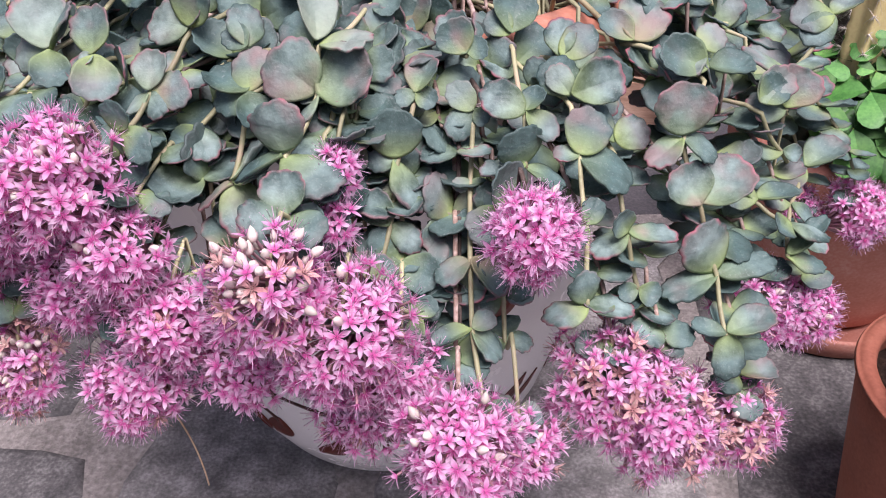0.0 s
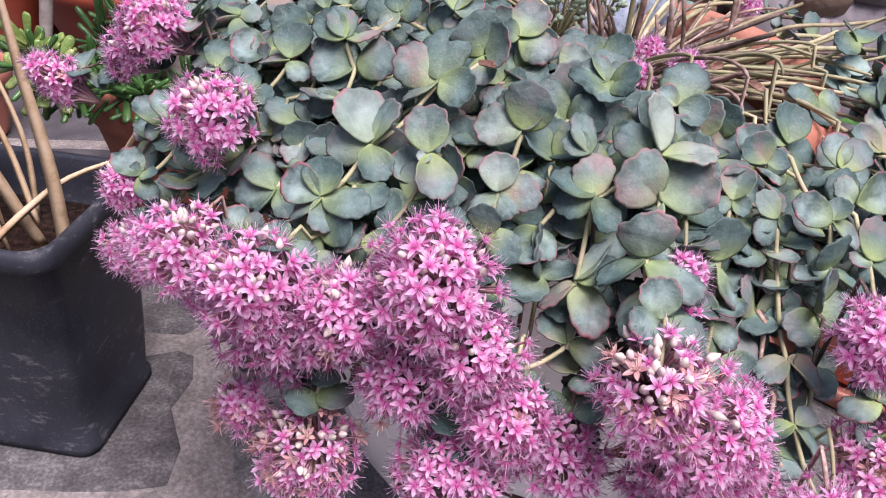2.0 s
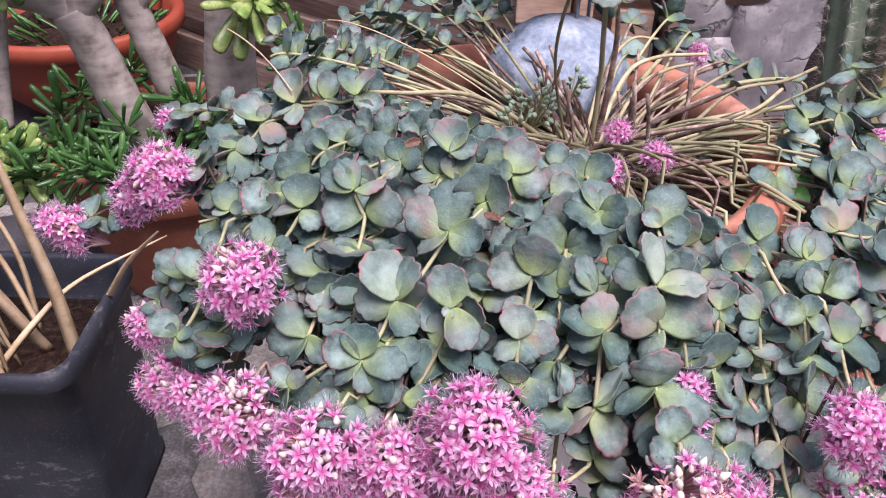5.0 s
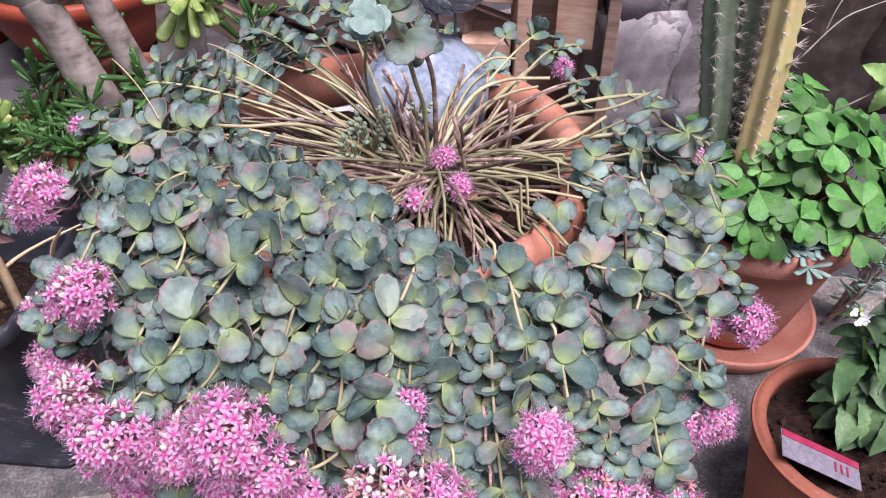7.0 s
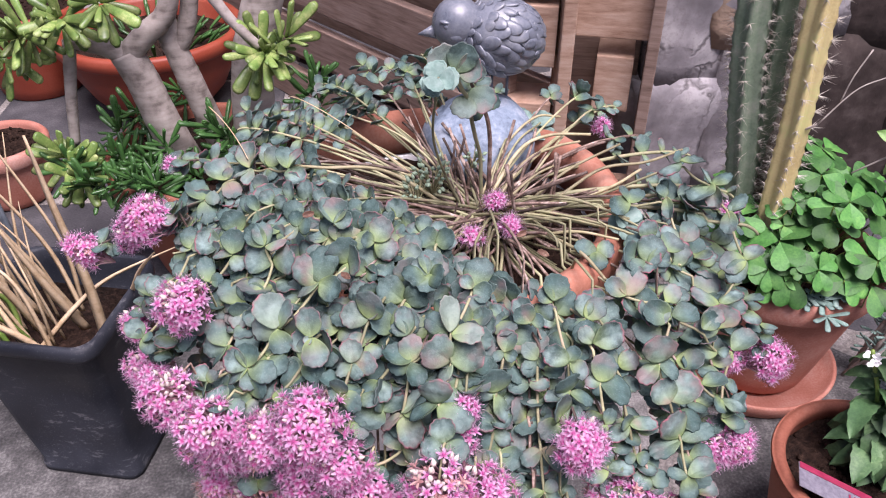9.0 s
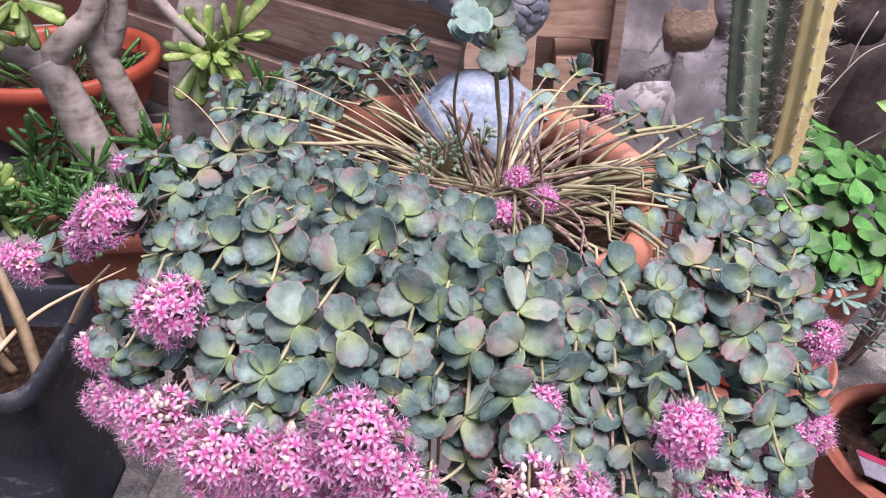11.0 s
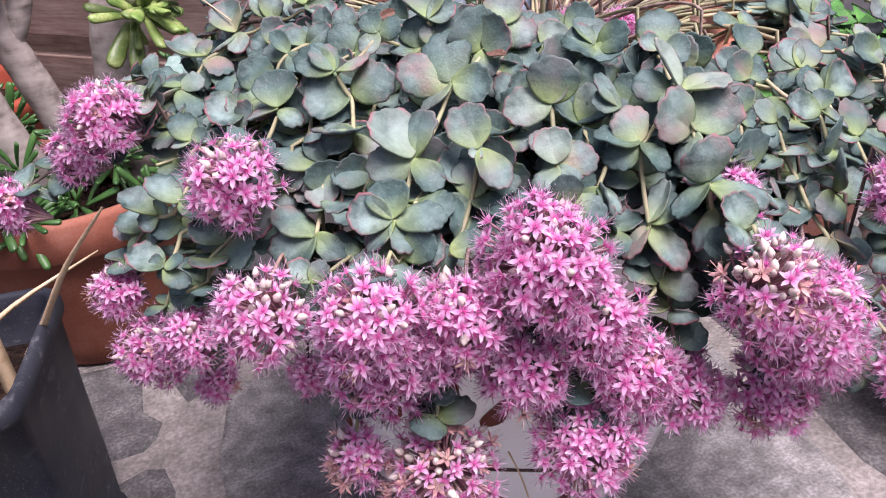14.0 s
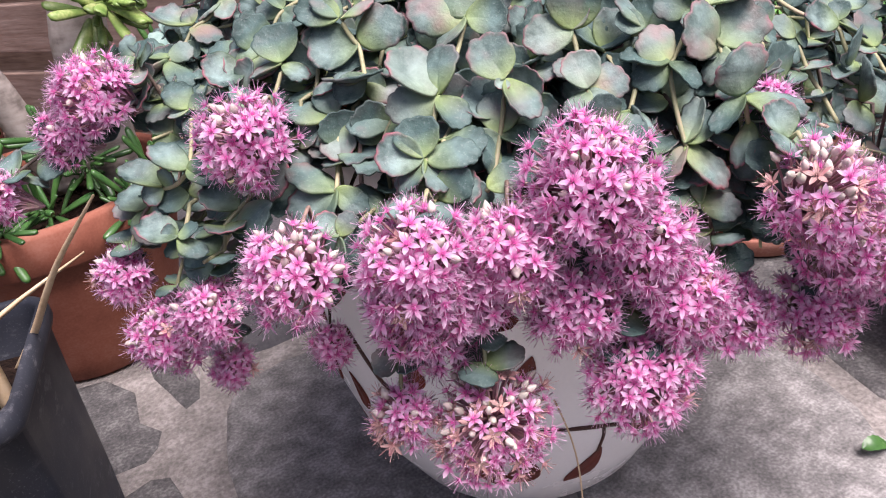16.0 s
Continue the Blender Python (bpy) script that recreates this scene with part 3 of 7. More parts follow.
# the branch painted on the front
for deg, z, length, width, tilt in ((-103.4, 0.08, 0.037, 0.014, -39), (-121.7, 0.086, 0.027, 0.019, -25), (-131.7, 0.079, 0.027, 0.016, 60), (-83, 0.099, 0.022, 0.01, -60),
                                    (-125.5, 0.213, 0.038, 0.017, 100), (-131, 0.197, 0.025, 0.012, 95), (-119, 0.178, 0.027, 0.011, -32), (-145.5, 0.17, 0.022, 0.012, -30), (-170, 0.132, 0.032, 0.012, 12),
                                    (-70, 0.152, 0.035, 0.019, 80), (-50, 0.108, 0.035, 0.012, -40), (-43, 0.101, 0.032, 0.009, -40), (-66, 0.178, 0.026, 0.013, 70), (-58, 0.2, 0.026, 0.013, -30)):
    motif(deg, z, length, width, tilt)
vine((-128, 0.127), (-119.3, 0.128), (-104, 0.122), (-94, 0.113), (-87, 0.1))
vine((-163, 0.196), (-159.5, 0.175), (-156, 0.158), (-152, 0.15))
vine((-139, 0.186), (-133, 0.2), (-127, 0.1975), (-126.5, 0.188), (-125, 0.18), r=0.0009)
vine((-98.3, 0.116), (-98, 0.106), (-99, 0.092), r=0.0012)
vine((-126, 0.104), (-122.5, 0.101), (-119.5, 0.094), r=0.0012)
vine((-78, 0.135), (-66, 0.13), (-56, 0.118), (-47, 0.09))
vine((-150, 0.15), (-144, 0.18), (-136, 0.2), (-128, 0.222), r=0.0012)
# the same pattern, looser, round the sides and back
for row in range(5):
    for k in range(6):
        deg = -28 + k * 38 + row * 9 + rng.uniform(-8, 8)
        motif(deg, 0.04 + 0.05 * row + rng.uniform(-0.012, 0.012), rng.uniform(0.026, 0.038), rng.uniform(0.011, 0.02), rng.uniform(-90, 90))
for k in range(3):
    d = k * 66 - 20
    vine((d, 0.12), (d + 14, 0.105), (d + 30, 0.115), (d + 44, 0.095))


# ---- the sedum ----
def leaf_piece(cup, bend, wob, seed, fold=0.0):
    """A rounded, slightly toothed, fleshy leaf one unit long, growing along y."""
    n = 40
    v, f, uv = [], [], []
    r0 = random.Random(seed)
    teeth, skew = r0.choice((4.5, 5.5, 5, 4)), r0.uniform(-0.08, 0.08)
    ph = r0.uniform(0, 6)

    def pt(t, rho):
        y = 0.5 - 0.5 * math.cos(t)
        x = 0.585 * math.sin(t) * max(y, 0.0) ** 0.17
        outer = min(1, max(0, (y - 0.3) / 0.3))
        rr = rho * (1 + (0.03 * math.sin(2 * t + ph) + 0.022 * math.sin(5 * t + 2 * ph) - 0.1 * outer * (1 - abs(math.sin(teeth * t + ph)))) * (rho > 0.6))
        x, y = x * rr * (1 + 0.05 * math.sin(t + ph)) + skew * y * y, 0.52 + (y - 0.52) * rr
        z = fold * abs(x) + cup * (x * x * 3.2 + (y - 0.5) ** 2 * 1.2) + bend * (y - 0.4) ** 2 * (1 if y > 0.4 else 0.2) + wob * math.sin(3 * t + ph) * rho ** 2 + 0.014 * math.sin(teeth * 2 * t + ph) * outer * rho ** 3 - 0.026 * (1 - abs(x) * 6) * (abs(x) < 0.16) * (rho < 0.99) * (y < 0.8)
        return x, y, z

    v.append((0, 0.52, -0.04)), uv.append((0, 0.52))
    for rho in (0.5, 0.9, 1.0):
        for k in range(n):
            t = 2 * math.pi * k / n
            x, y, z = pt(t, rho)
            v.append((x, y, z)), uv.append((rho, y))
    for k in range(n):
        x, y, z = pt(2 * math.pi * k / n, 0.97)
        v.append((x, y, z - 0.045)), uv.append((0.97, y))
    v.append((0, 0.5, -0.06)), uv.append((0.2, 0.5))
    for k in range(n):
        q = (k + 1) % n
        f.append((0, 1 + q, 1 + k))
        for ring in range(3):
            a, b = 1 + ring * n, 1 + (ring + 1) * n
            f.append((a + k, a + q, b + q, b + k))
        f.append((1 + 3 * n + k, 1 + 3 * n + q, 1 + 4 * n))
    return Piece(v, f, uv)


LEAVES = [leaf_piece(0.14, 0.08, 0.012, 1), leaf_piece(0.02, -0.2, 0.015, 2), leaf_piece(-0.16, -0.12, 0.012, 3), leaf_piece(0.2, -0.05, 0.025, 4), leaf_piece(-0.06, -0.16, 0.025, 5, 0.1), leaf_piece(0.05, 0.14, 0.03, 6, 0.12), leaf_piece(-0.12, -0.26, 0.03, 7)]
LEAF_MESH = [p.mesh("leaf", M["leaf"]) for p in LEAVES]


def floret_piece(open_):
    """Five pointed petals, ten stamens and a raised middle; the flower looks along z, one unit across."""
    v, f, uv = [], [], []
    for k in range(5):
        w = 2 * math.pi * k / 5
        c, s = math.cos(w), math.sin(w)
        rise = 0.12 + 0.3 * (1 - open_)
        base = len(v)
        for r, half, z in ((0.05, 0.04, 0.0), (0.2, 0.106, rise * 0.35), (0.36, 0.086, rise * 0.6), (0.52, 0.004, rise * 0.75)):
            for sgn in (-1, 0, 1):
                x, y = r, sgn * half
                v.append((x * c - y * s, x * s + y * c, z - (0.02 if sgn == 0 else 0))), uv.append((r * 1.9, 0))
        for i in range(3):
            for j in range(2):
                a = base + i * 3 + j
                f.append((a, a + 3, a + 4, a + 1))
        b = len(v)
        x, y = 0.055, 0.0
        for px, py, pz in ((0.02, 0.03, 0.03), (0.02, -0.03, 0.03), (0.085, 0.0, 0.03), (0.06, 0.0, 0.26)):
            v.append((px * c - py * s, px * s + py * c, pz)), uv.append((0.05, 0))
        f += [(b, b + 2, b + 3), (b + 2, b + 1, b + 3), (b + 1, b, b + 3)]
    for k in range(10):
        w = 2 * math.pi * (k + 0.5) / 10
        c, s = math.cos(w), math.sin(w)
        lean = 0.28 if k % 2 else 0.42
        b = len(v)
        for x, y, z in ((0.06, 0.013, 0.02), (0.06, -0.013, 0.02), (0.07, 0, 0.04), (lean, 0.01, 0.52), (lean, -0.01, 0.52), (lean + 0.012, 0, 0.54)):
            v.append((x * c - y * s, x * s + y * c, z)), uv.append((0.45 if z < 0.1 else 0.7, 0))
        f += [(b, b + 1, b + 4, b + 3), (b + 1, b + 2, b + 5, b + 4), (b + 2, b, b + 3, b + 5)]
        b = len(v)
        for x, y, z in ((lean, 0.016, 0.5), (lean - 0.014, -0.008, 0.5), (lean + 0.014, -0.008, 0.5), (lean, 0, 0.535)):
            v.append((x * c - y * s, x * s + y * c, z)), uv.append((0.3, 1))
        f += [(b, b + 1, b + 3), (b + 1, b + 2, b + 3), (b + 2, b, b + 3), (b + 2, b + 1, b)]
    return Piece(v, f, uv)


FLORETS = [floret_piece(0.9), floret_piece(0.6), floret_piece(0.75)]
FLORET_MESH = [p.mesh("floret", M["petal"]) for p in FLORETS]


def bud_piece():
    v, f = [], []
    n = 6
    prof = ((0.06, 0.0), (0.2, 0.14), (0.24, 0.3), (0.15, 0.52), (0.0, 0.74))
    for r, z in prof[:-1]:
        for k in range(n):
            w = 2 * math.pi * k / n
            v.append((r * math.cos(w), r * math.sin(w), z))
    v.append((0, 0, prof[-1][1]))
    for i in range(len(prof) - 2):
        for k in range(n):
            q = (k + 1) % n
            f.append((i * n + k, i * n + q, (i + 1) * n + q, (i + 1) * n + k))
    for k in range(n):
        f.append(((len(prof) - 2) * n + k, (len(prof) - 2) * n + (k + 1) % n, len(v) - 1))
    return Piece(v, f)


BUD = bud_piece()
BUD_MESH = BUD.mesh("bud", M["bud"])

sedum = thing("sedum_plant", "trailing stonecrop with round blue-grey leaves and pink flower heads", "plant", at=(CX, CY, 0.318))
ORIGIN = Matrix.Translation(sedum.location).inverted()
CROWN = Vector((-0.004, 0.46, 0.335))


def bare_ground(p):
    """The open middle and back of the pot, where the stems carry no leaves."""
    front = float(np.interp(p.x, [-0.14, -0.12, -0.07, -0.03, 0.0, 0.04, 0.12], [0.47, 0.435, 0.405, 0.36, 0.335, 0.315, 0.33]))
    return p.y > front and math.hypot(p.x - CX, p.y - CY) < (0.172 if p.x > 0.03 else 0.148)


count = {"leaf": 0, "floret": 0}
LEAF_PARTS, FLORET_PARTS = 90, 300


def to_plant(m):
    return ORIGIN @ m


def flower_head(pos, axis, rx, rz, florets, buds, stem_ob, seed, spent=0.0):
    """A domed head: stalks that part from one point, florets over the outside, buds between."""
    r = random.Random(seed)
    axis = Vector(axis).normalized()
    side = axis.orthogonal().normalized()
    other = axis.cross(side)
    pos = Vector(pos)
    foot = pos - axis * rz * 0.9
    stalks, fl, bu = [], [], []
    rx, rz = rx * 0.93, rz * 0.93
    florets = int(florets * 2.7)
    total = florets + buds
    for i in range(total):
        u = (i + 0.5) / total
        ct = 1 - u * 1.36
        st = math.sqrt(max(0, 1 - ct * ct))
        w = i * 2.39996 + r.uniform(-0.25, 0.25)
        d = side * (st * math.cos(w)) + other * (st * math.sin(w)) + axis * ct
        k = r.uniform(0.62, 1.08)
        p = pos + side * (st * math.cos(w) * rx * k) + other * (st * math.sin(w) * rx * k) + axis * (ct * rz * k)
        n = (d + Vector((r.uniform(-1, 1), r.uniform(-1, 1), r.uniform(-1, 1))) * 0.35 + UP * 0.15).normalized()
        stalks.append((tube_piece([foot, foot.lerp(p, 0.55) + axis * 0.002, p], (0.0008, 0.0006, 0.0005), 4, False), Matrix()))
        m = Matrix.Translation(p) @ n.to_track_quat("Z", "Y").to_matrix().to_4x4() @ pose(0, 0, 0, 0, 0, r.uniform(0, 360))
        (bu if (r.random() < 3.0 * buds / total * (0.15 + max(0, d.z)) ) else fl).append(m)
    head = link("flower_head", joined([(p, to_plant(m)) for p, m in stalks], "flower_head", M["pedicel"]), None, sedum, "domed head of starry pink flowers with pale buds")
    rest, old = [], []
    near = pos.y < 0.3
    for m in fl:
        k = r.randrange(3)
        mm = to_plant(m @ Matrix.Scale(r.uniform(0.0076, 0.0104), 4))
        if near and r.random() > 0.75 and count["floret"] < FLORET_PARTS:
            link("floret", FLORET_MESH[k], None, head, m=mm)
            count["floret"] += 1
        elif r.random() < spent:
            old.append((FLORETS[1], mm))
        else:
            rest.append((FLORETS[k], mm))
    if old:
        tagged(link("spent_florets", joined(old, "spent_florets", M["spent"]), None, head, "fading orange-brown florets"), kind="stuff")
    if rest:
        tagged(link("florets", joined(rest, "florets", M["petal"]), None, head), kind="stuff")
    if bu:
        tagged(link("buds", joined([(BUD, to_plant(m @ pose(0, 0, -0.0025) @ Matrix.Scale(r.uniform(0.0056, 0.0082), 4))) for m in bu], "buds", M["bud"]), None, head, "closed whitish pink buds"), kind="stuff")
    return head


def sprig(end, bare=0.35, lift=0.0, size=0.0212, step=0.0172, head=None, start=None, droop=0.04, taper=0.6, via=None, last=0.0, wilt=0.0, thick=0.0012, side=0.0, split=True, crown_leaves=False, wide=1.0):
    """One trailing stem from the crown over the rim to its end, with whorls of three leaves and maybe a flower head."""
    end = Vector(end)
    if head and end.x > -0.035 and bare < 0.55:
        bare = 0.55
    a = Vector(start) if start else CROWN + Vector((rng.uniform(-0.025, 0.025), rng.uniform(-0.025, 0.025), rng.uniform(-0.008, 0.006)))
    out = Vector((end.x - a.x, end.y - a.y, 0))
    dist = out.length
    out.normalize()
    across = Vector((-out.y, out.x, 0))
    if via is not None:
        line = spline([a, *via, end], 40)
    else:
        b = a + out * dist * 0.42 + Vector((0, 0, 0.034 + lift)) + across * side
        c = a + out * dist * 0.96 + Vector((0, 0, max(end.z - a.z + droop, 0.0))) + across * side
        line = bezier(a, b, c, end, 40)
    if via is None:
        for p in line[:-8 if head else None]:
            over = under(p)
            if over is not None and over > -0.013:
                p.z -= over + 0.013
    s = np.concatenate([[0], np.cumsum([(q - p).length for p, q in zip(line, line[1:])])])
    total = s[-1]
    stem = link("stem", joined([(tube_piece(line, [thick * (1.15 - 0.5 * i / 39) for i in range(40)], 6), to_plant(Matrix()))], "stem", M["stem" if rng.random() < 0.55 else "stick"]), None, sedum)
    rest = []
    d = total * bare
    k, turn = 0, rng.choice((30, 90)) + rng.uniform(-16, 16)
    while d < total - 0.004 - last:
        t = d / total
        i = min(int(np.searchsorted(s, d)), 39)
        p = line[i]
        over = under(p) if via is None else None
        if over is not None and over > -0.009:
            d += 0.008
            continue
        if bare_ground(p) and not crown_leaves:
            d += 0.008
            continue
        tan = (line[min(i + 1, 39)] - line[max(i - 1, 0)]).normalized()
        u = across - tan * across.dot(tan)
        u = u.normalized() if u.length > 0.2 else tan.orthogonal().normalized()
        w = tan.cross(u)
        if w.z < 0:
            w = -w
        grow = size * (1 - (1 - taper) * max(0, t - 0.45) / 0.55) * rng.uniform(0.82, 1.14)
        grow *= 0.72 + 0.28 * min(1, max(0, (math.hypot(p.x - CROWN.x, p.y - CROWN.y) - 0.09) / 0.06))
        for j in range(3):
            ang = radians(turn + 60 * (k % 2) + 120 * j + rng.uniform(-14, 14))
            dirn = u * math.cos(ang) + w * math.sin(ang)
            face = (UP * 0.8 + out * 0.28 + Vector((0, -0.38, 0)) + dirn * -0.2 + tan * 0.15 + Vector((rng.uniform(-1, 1), rng.uniform(-1, 1), rng.uniform(-1, 1))) * 0.6).normalized()
            hang = min(1, max(0, -tan.z * 2.8 - 0.3))
            face = face.lerp((UP + out * 0.1 + Vector((rng.uniform(-1, 1), rng.uniform(-1, 1), 0)) * 0.3).normalized(), hang * 0.9).normalized()
            dirn = dirn + tan * 0.25 * (1 - hang) + UP * (0.3 - wilt) * (1 - hang)
            dirn = dirn - face * dirn.dot(face) * 0.75
            if dirn.length < 0.15:
                continue
            m = to_plant(frame_of(p + tan * rng.uniform(-0.001, 0.001), dirn, face, grow * rng.uniform(0.84, 1.12), wide * rng.uniform(0.84, 1.1)))
            v = rng.randrange(7)
            if split and p.y < 0.37 and count["leaf"] < LEAF_PARTS:
                link("leaf", LEAF_MESH[v], None, stem, m=m)
                count["leaf"] += 1
            else:
                rest.append((LEAVES[v], m))
        d += step * rng.uniform(0.85, 1.15) * (1 if t < 0.8 else 0.85)
        k += 1
    if rest:
        tagged(link("leaves", joined(rest, "leaves", M["leaf"]), None, stem), kind="stuff")
    if head:
        rx, rz, nf, nb, *faded = head
        flower_head(end, out * 0.75 + UP * 0.55, rx, rz, nf, nb, stem, rng.randrange(9999), faded[0] if faded else 0.012)
    return stem


TRACED = []
LEAF_SHARED = {}


def leaf_mesh(v, look_):
    if (v, look_) not in LEAF_SHARED:
        LEAF_SHARED[v, look_] = LEAVES[v].mesh("leaf", M[look_])
    return LEAF_SHARED[v, look_]


def old_stem(nodes, thick=0.001, leafy=True):
    """A stem with large leaves: for each node its place and its leaves (way, facing, size, width, look, shape)."""
    pts = [CROWN.copy()] + [Vector(q) - Vector((0, 0, 0.0012)) for q, _ in nodes]
    line = []
    for i, (a, b) in enumerate(zip(pts, pts[1:])):
        sag = 0.012 if i == 0 and leafy else min(0.004, (b - a).length * 0.1)
        line += [a.lerp(b, k / 8) - Vector((0, 0, sag * math.sin(math.pi * k / 8))) for k in range(8)]
    line.append(pts[-1])
    line = [line[0]] + [(a + b * 2 + c) / 4 for a, b, c in zip(line, line[1:], line[2:])] + [line[-1]]
    stem = link("stem", joined([(tube_piece(line, thick, 7), to_plant(Matrix()))], "stem", M["stem"]), None, sedum, "pale green trailing stem")
    for q, leaves in nodes:
        if leaves:
            TRACED.append(Vector(q))
        for way, face, size, wide, look_, v in leaves:
            link("leaf", leaf_mesh(v, look_), None, stem, m=to_plant(frame_of(q, way, face, size, wide)))


# the stems that lie on top of the mound, from the left round to the right
old_stem([((-0.1076, 0.3303, 0.3901), [((0.51, -0.58, 0.64), (-0.86, -0.39, 0.33), 0.0170, 1.15, "leaf_flush", 3), ((-0.45, 0.08, 0.89), (-0.04, -1, 0.06), 0.0183, 1.28, "leaf", 6), ((-0.17, -0.65, -0.75), (-0.34, -0.67, 0.66), 0.0135, 0.96, "leaf", 5)]),
          ((-0.1276, 0.3217, 0.382), [((-0.73, 0.63, 0.26), (-0.35, -0.68, 0.64), 0.0255, 0.78, "leaf_flush", 6), ((0.17, 0.62, 0.76), (-0.35, -0.68, 0.64), 0.0253, 0.87, "leaf", 6), ((0.83, -0.54, -0.13), (-0.35, -0.68, 0.64), 0.0179, 0.94, "leaf", 0), ((-0.87, -0.01, -0.49), (-0.48, 0.1, 0.87), 0.0175, 0.82, "leaf_pale", 1)]),
          ((-0.1554, 0.3007, 0.3616), [((-0.3, 0.71, 0.63), (0.21, -0.6, 0.77), 0.0255, 0.85, "leaf_pale", 0), ((0.4, 0.48, 0.78), (-0.78, -0.26, 0.57), 0.0216, 0.85, "leaf", 4), ((-0.93, 0.32, -0.17), (-0.36, -0.7, 0.62), 0.0201, 0.88, "leaf_pale", 6), ((0.22, -0.71, -0.67), (0.27, -0.62, 0.74), 0.0172, 0.85, "leaf", 3)]),
          ((-0.1733, 0.2802, 0.3482), [((0.09, 0.63, 0.77), (-0.35, -0.71, 0.61), 0.0165, 1.00, "leaf", 0), ((0.93, -0.32, 0.15), (-0.24, -0.24, 0.94), 0.0202, 0.85, "leaf", 6), ((-0.8, 0.56, 0.19), (-0.35, -0.71, 0.61), 0.0186, 0.84, "leaf", 0), ((0.15, -0.69, -0.71), (0.44, -0.6, 0.67), 0.0148, 0.85, "leaf", 4), ((-0.83, -0.08, -0.56), (-0.56, 0.06, 0.82), 0.0161, 0.81, "leaf", 1)])])
old_stem([((-0.1319, 0.2882, 0.3649), [((-0.09, 0.68, 0.72), (-0.35, -0.7, 0.62), 0.0194, 0.97, "leaf_flush", 5), ((0.15, -0.69, -0.71), (0.34, -0.64, 0.69), 0.0202, 0.85, "leaf", 0), ((-0.76, -0.51, -0.4), (-0.06, -0.55, 0.83), 0.0061, 0.96, "leaf_pale", 3)]),
          ((-0.1391, 0.2844, 0.3453), [((0.37, 0.49, 0.78), (-0.35, -0.71, 0.61), 0.0184, 0.89, "leaf", 4), ((-0.93, 0.22, -0.28), (-0.35, -0.71, 0.61), 0.0127, 0.94, "leaf_flush", 5), ((0.71, -0.63, -0.32), (0.17, -0.28, 0.94), 0.0164, 0.85, "leaf", 3)]),
          ((-0.1577, 0.2648, 0.3365), [((0.94, -0.24, 0.23), (-0.33, -0.72, 0.61), 0.0158, 0.72, "leaf", 1)])])
old_stem([((-0.1824, 0.3426, 0.3511), [((-0.67, 0.68, 0.31), (0.22, -0.21, 0.95), 0.0255, 0.84, "leaf", 6), ((0, 0.69, 0.73), (-0.39, -0.67, 0.63), 0.0167, 0.80, "leaf", 4), ((-0.91, 0.17, -0.38), (-0.39, -0.67, 0.63), 0.0189, 0.82, "leaf", 6), ((-0.28, -0.57, -0.77), (-0.39, -0.67, 0.63), 0.0206, 0.81, "leaf_pale", 5)]),
          ((-0.1952, 0.3236, 0.3282), [((-0.5, 0.72, 0.48), (0.3, -0.38, 0.87), 0.0225, 0.85, "leaf", 2), ((-0.92, 0.25, -0.3), (-0.39, -0.69, 0.62), 0.0230, 0.72, "leaf", 6), ((0.39, -0.73, -0.56), (-0.39, -0.69, 0.62), 0.0165, 0.72, "leaf", 1), ((-0.67, -0.25, -0.7), (-0.73, 0.06, 0.68), 0.0185, 0.62, "leaf", 1)])])
old_stem([((-0.1427, 0.3648, 0.3969), [((0.74, -0.55, 0.4), (-0.67, -0.49, 0.56), 0.0117, 0.98, "leaf", 2), ((-0.81, -0.14, -0.58), (-0.36, -0.65, 0.67), 0.0121, 0.85, "leaf_pale", 1), ((-0.17, 0.75, 0.64), (-0.36, -0.65, 0.67), 0.0119, 0.95, "leaf", 1)]),
          ((-0.166, 0.36, 0.3857), [((-0.19, 0.74, 0.64), (0.18, -0.62, 0.77), 0.0176, 0.85, "leaf", 6), ((-0.64, 0.69, 0.34), (-0.36, -0.67, 0.65), 0.0209, 0.77, "leaf", 1), ((0.92, -0.15, 0.37), (-0.36, 0.12, 0.93), 0.0166, 0.78, "leaf_pale", 2)]),
          ((-0.1617, 0.355, 0.3737), [((-0.87, 0.49, -0.02), (-0.38, -0.66, 0.65), 0.0228, 0.91, "leaf", 0), ((0.71, -0.42, 0.57), (-0.7, -0.54, 0.47), 0.0218, 0.98, "leaf", 6)]),
          ((-0.1674, 0.3401, 0.365), [((-0.86, 0.03, -0.5), (-0.39, -0.67, 0.63), 0.0162, 0.81, "leaf", 5), ((-0.84, 0.53, 0.11), (-0.02, -0.24, 0.97), 0.0136, 0.85, "leaf", 2)])])
old_stem([((-0.1916, 0.3717, 0.37), [((0.14, 0.65, 0.74), (-0.39, -0.65, 0.65), 0.0189, 1.06, "leaf", 0), ((-0.92, 0.27, -0.29), (-0.27, 0.1, 0.96), 0.0161, 0.66, "leaf_flush", 0), ((0.51, -0.74, -0.44), (0.19, -0.4, 0.9), 0.0142, 0.85, "leaf", 4)]),
          ((-0.2084, 0.3614, 0.3545), [((-0.23, 0.74, 0.63), (0.41, -0.52, 0.75), 0.0201, 0.69, "leaf", 6), ((0.91, -0.16, 0.39), (-0.39, -0.67, 0.64), 0.0111, 0.93, "leaf", 4)])])
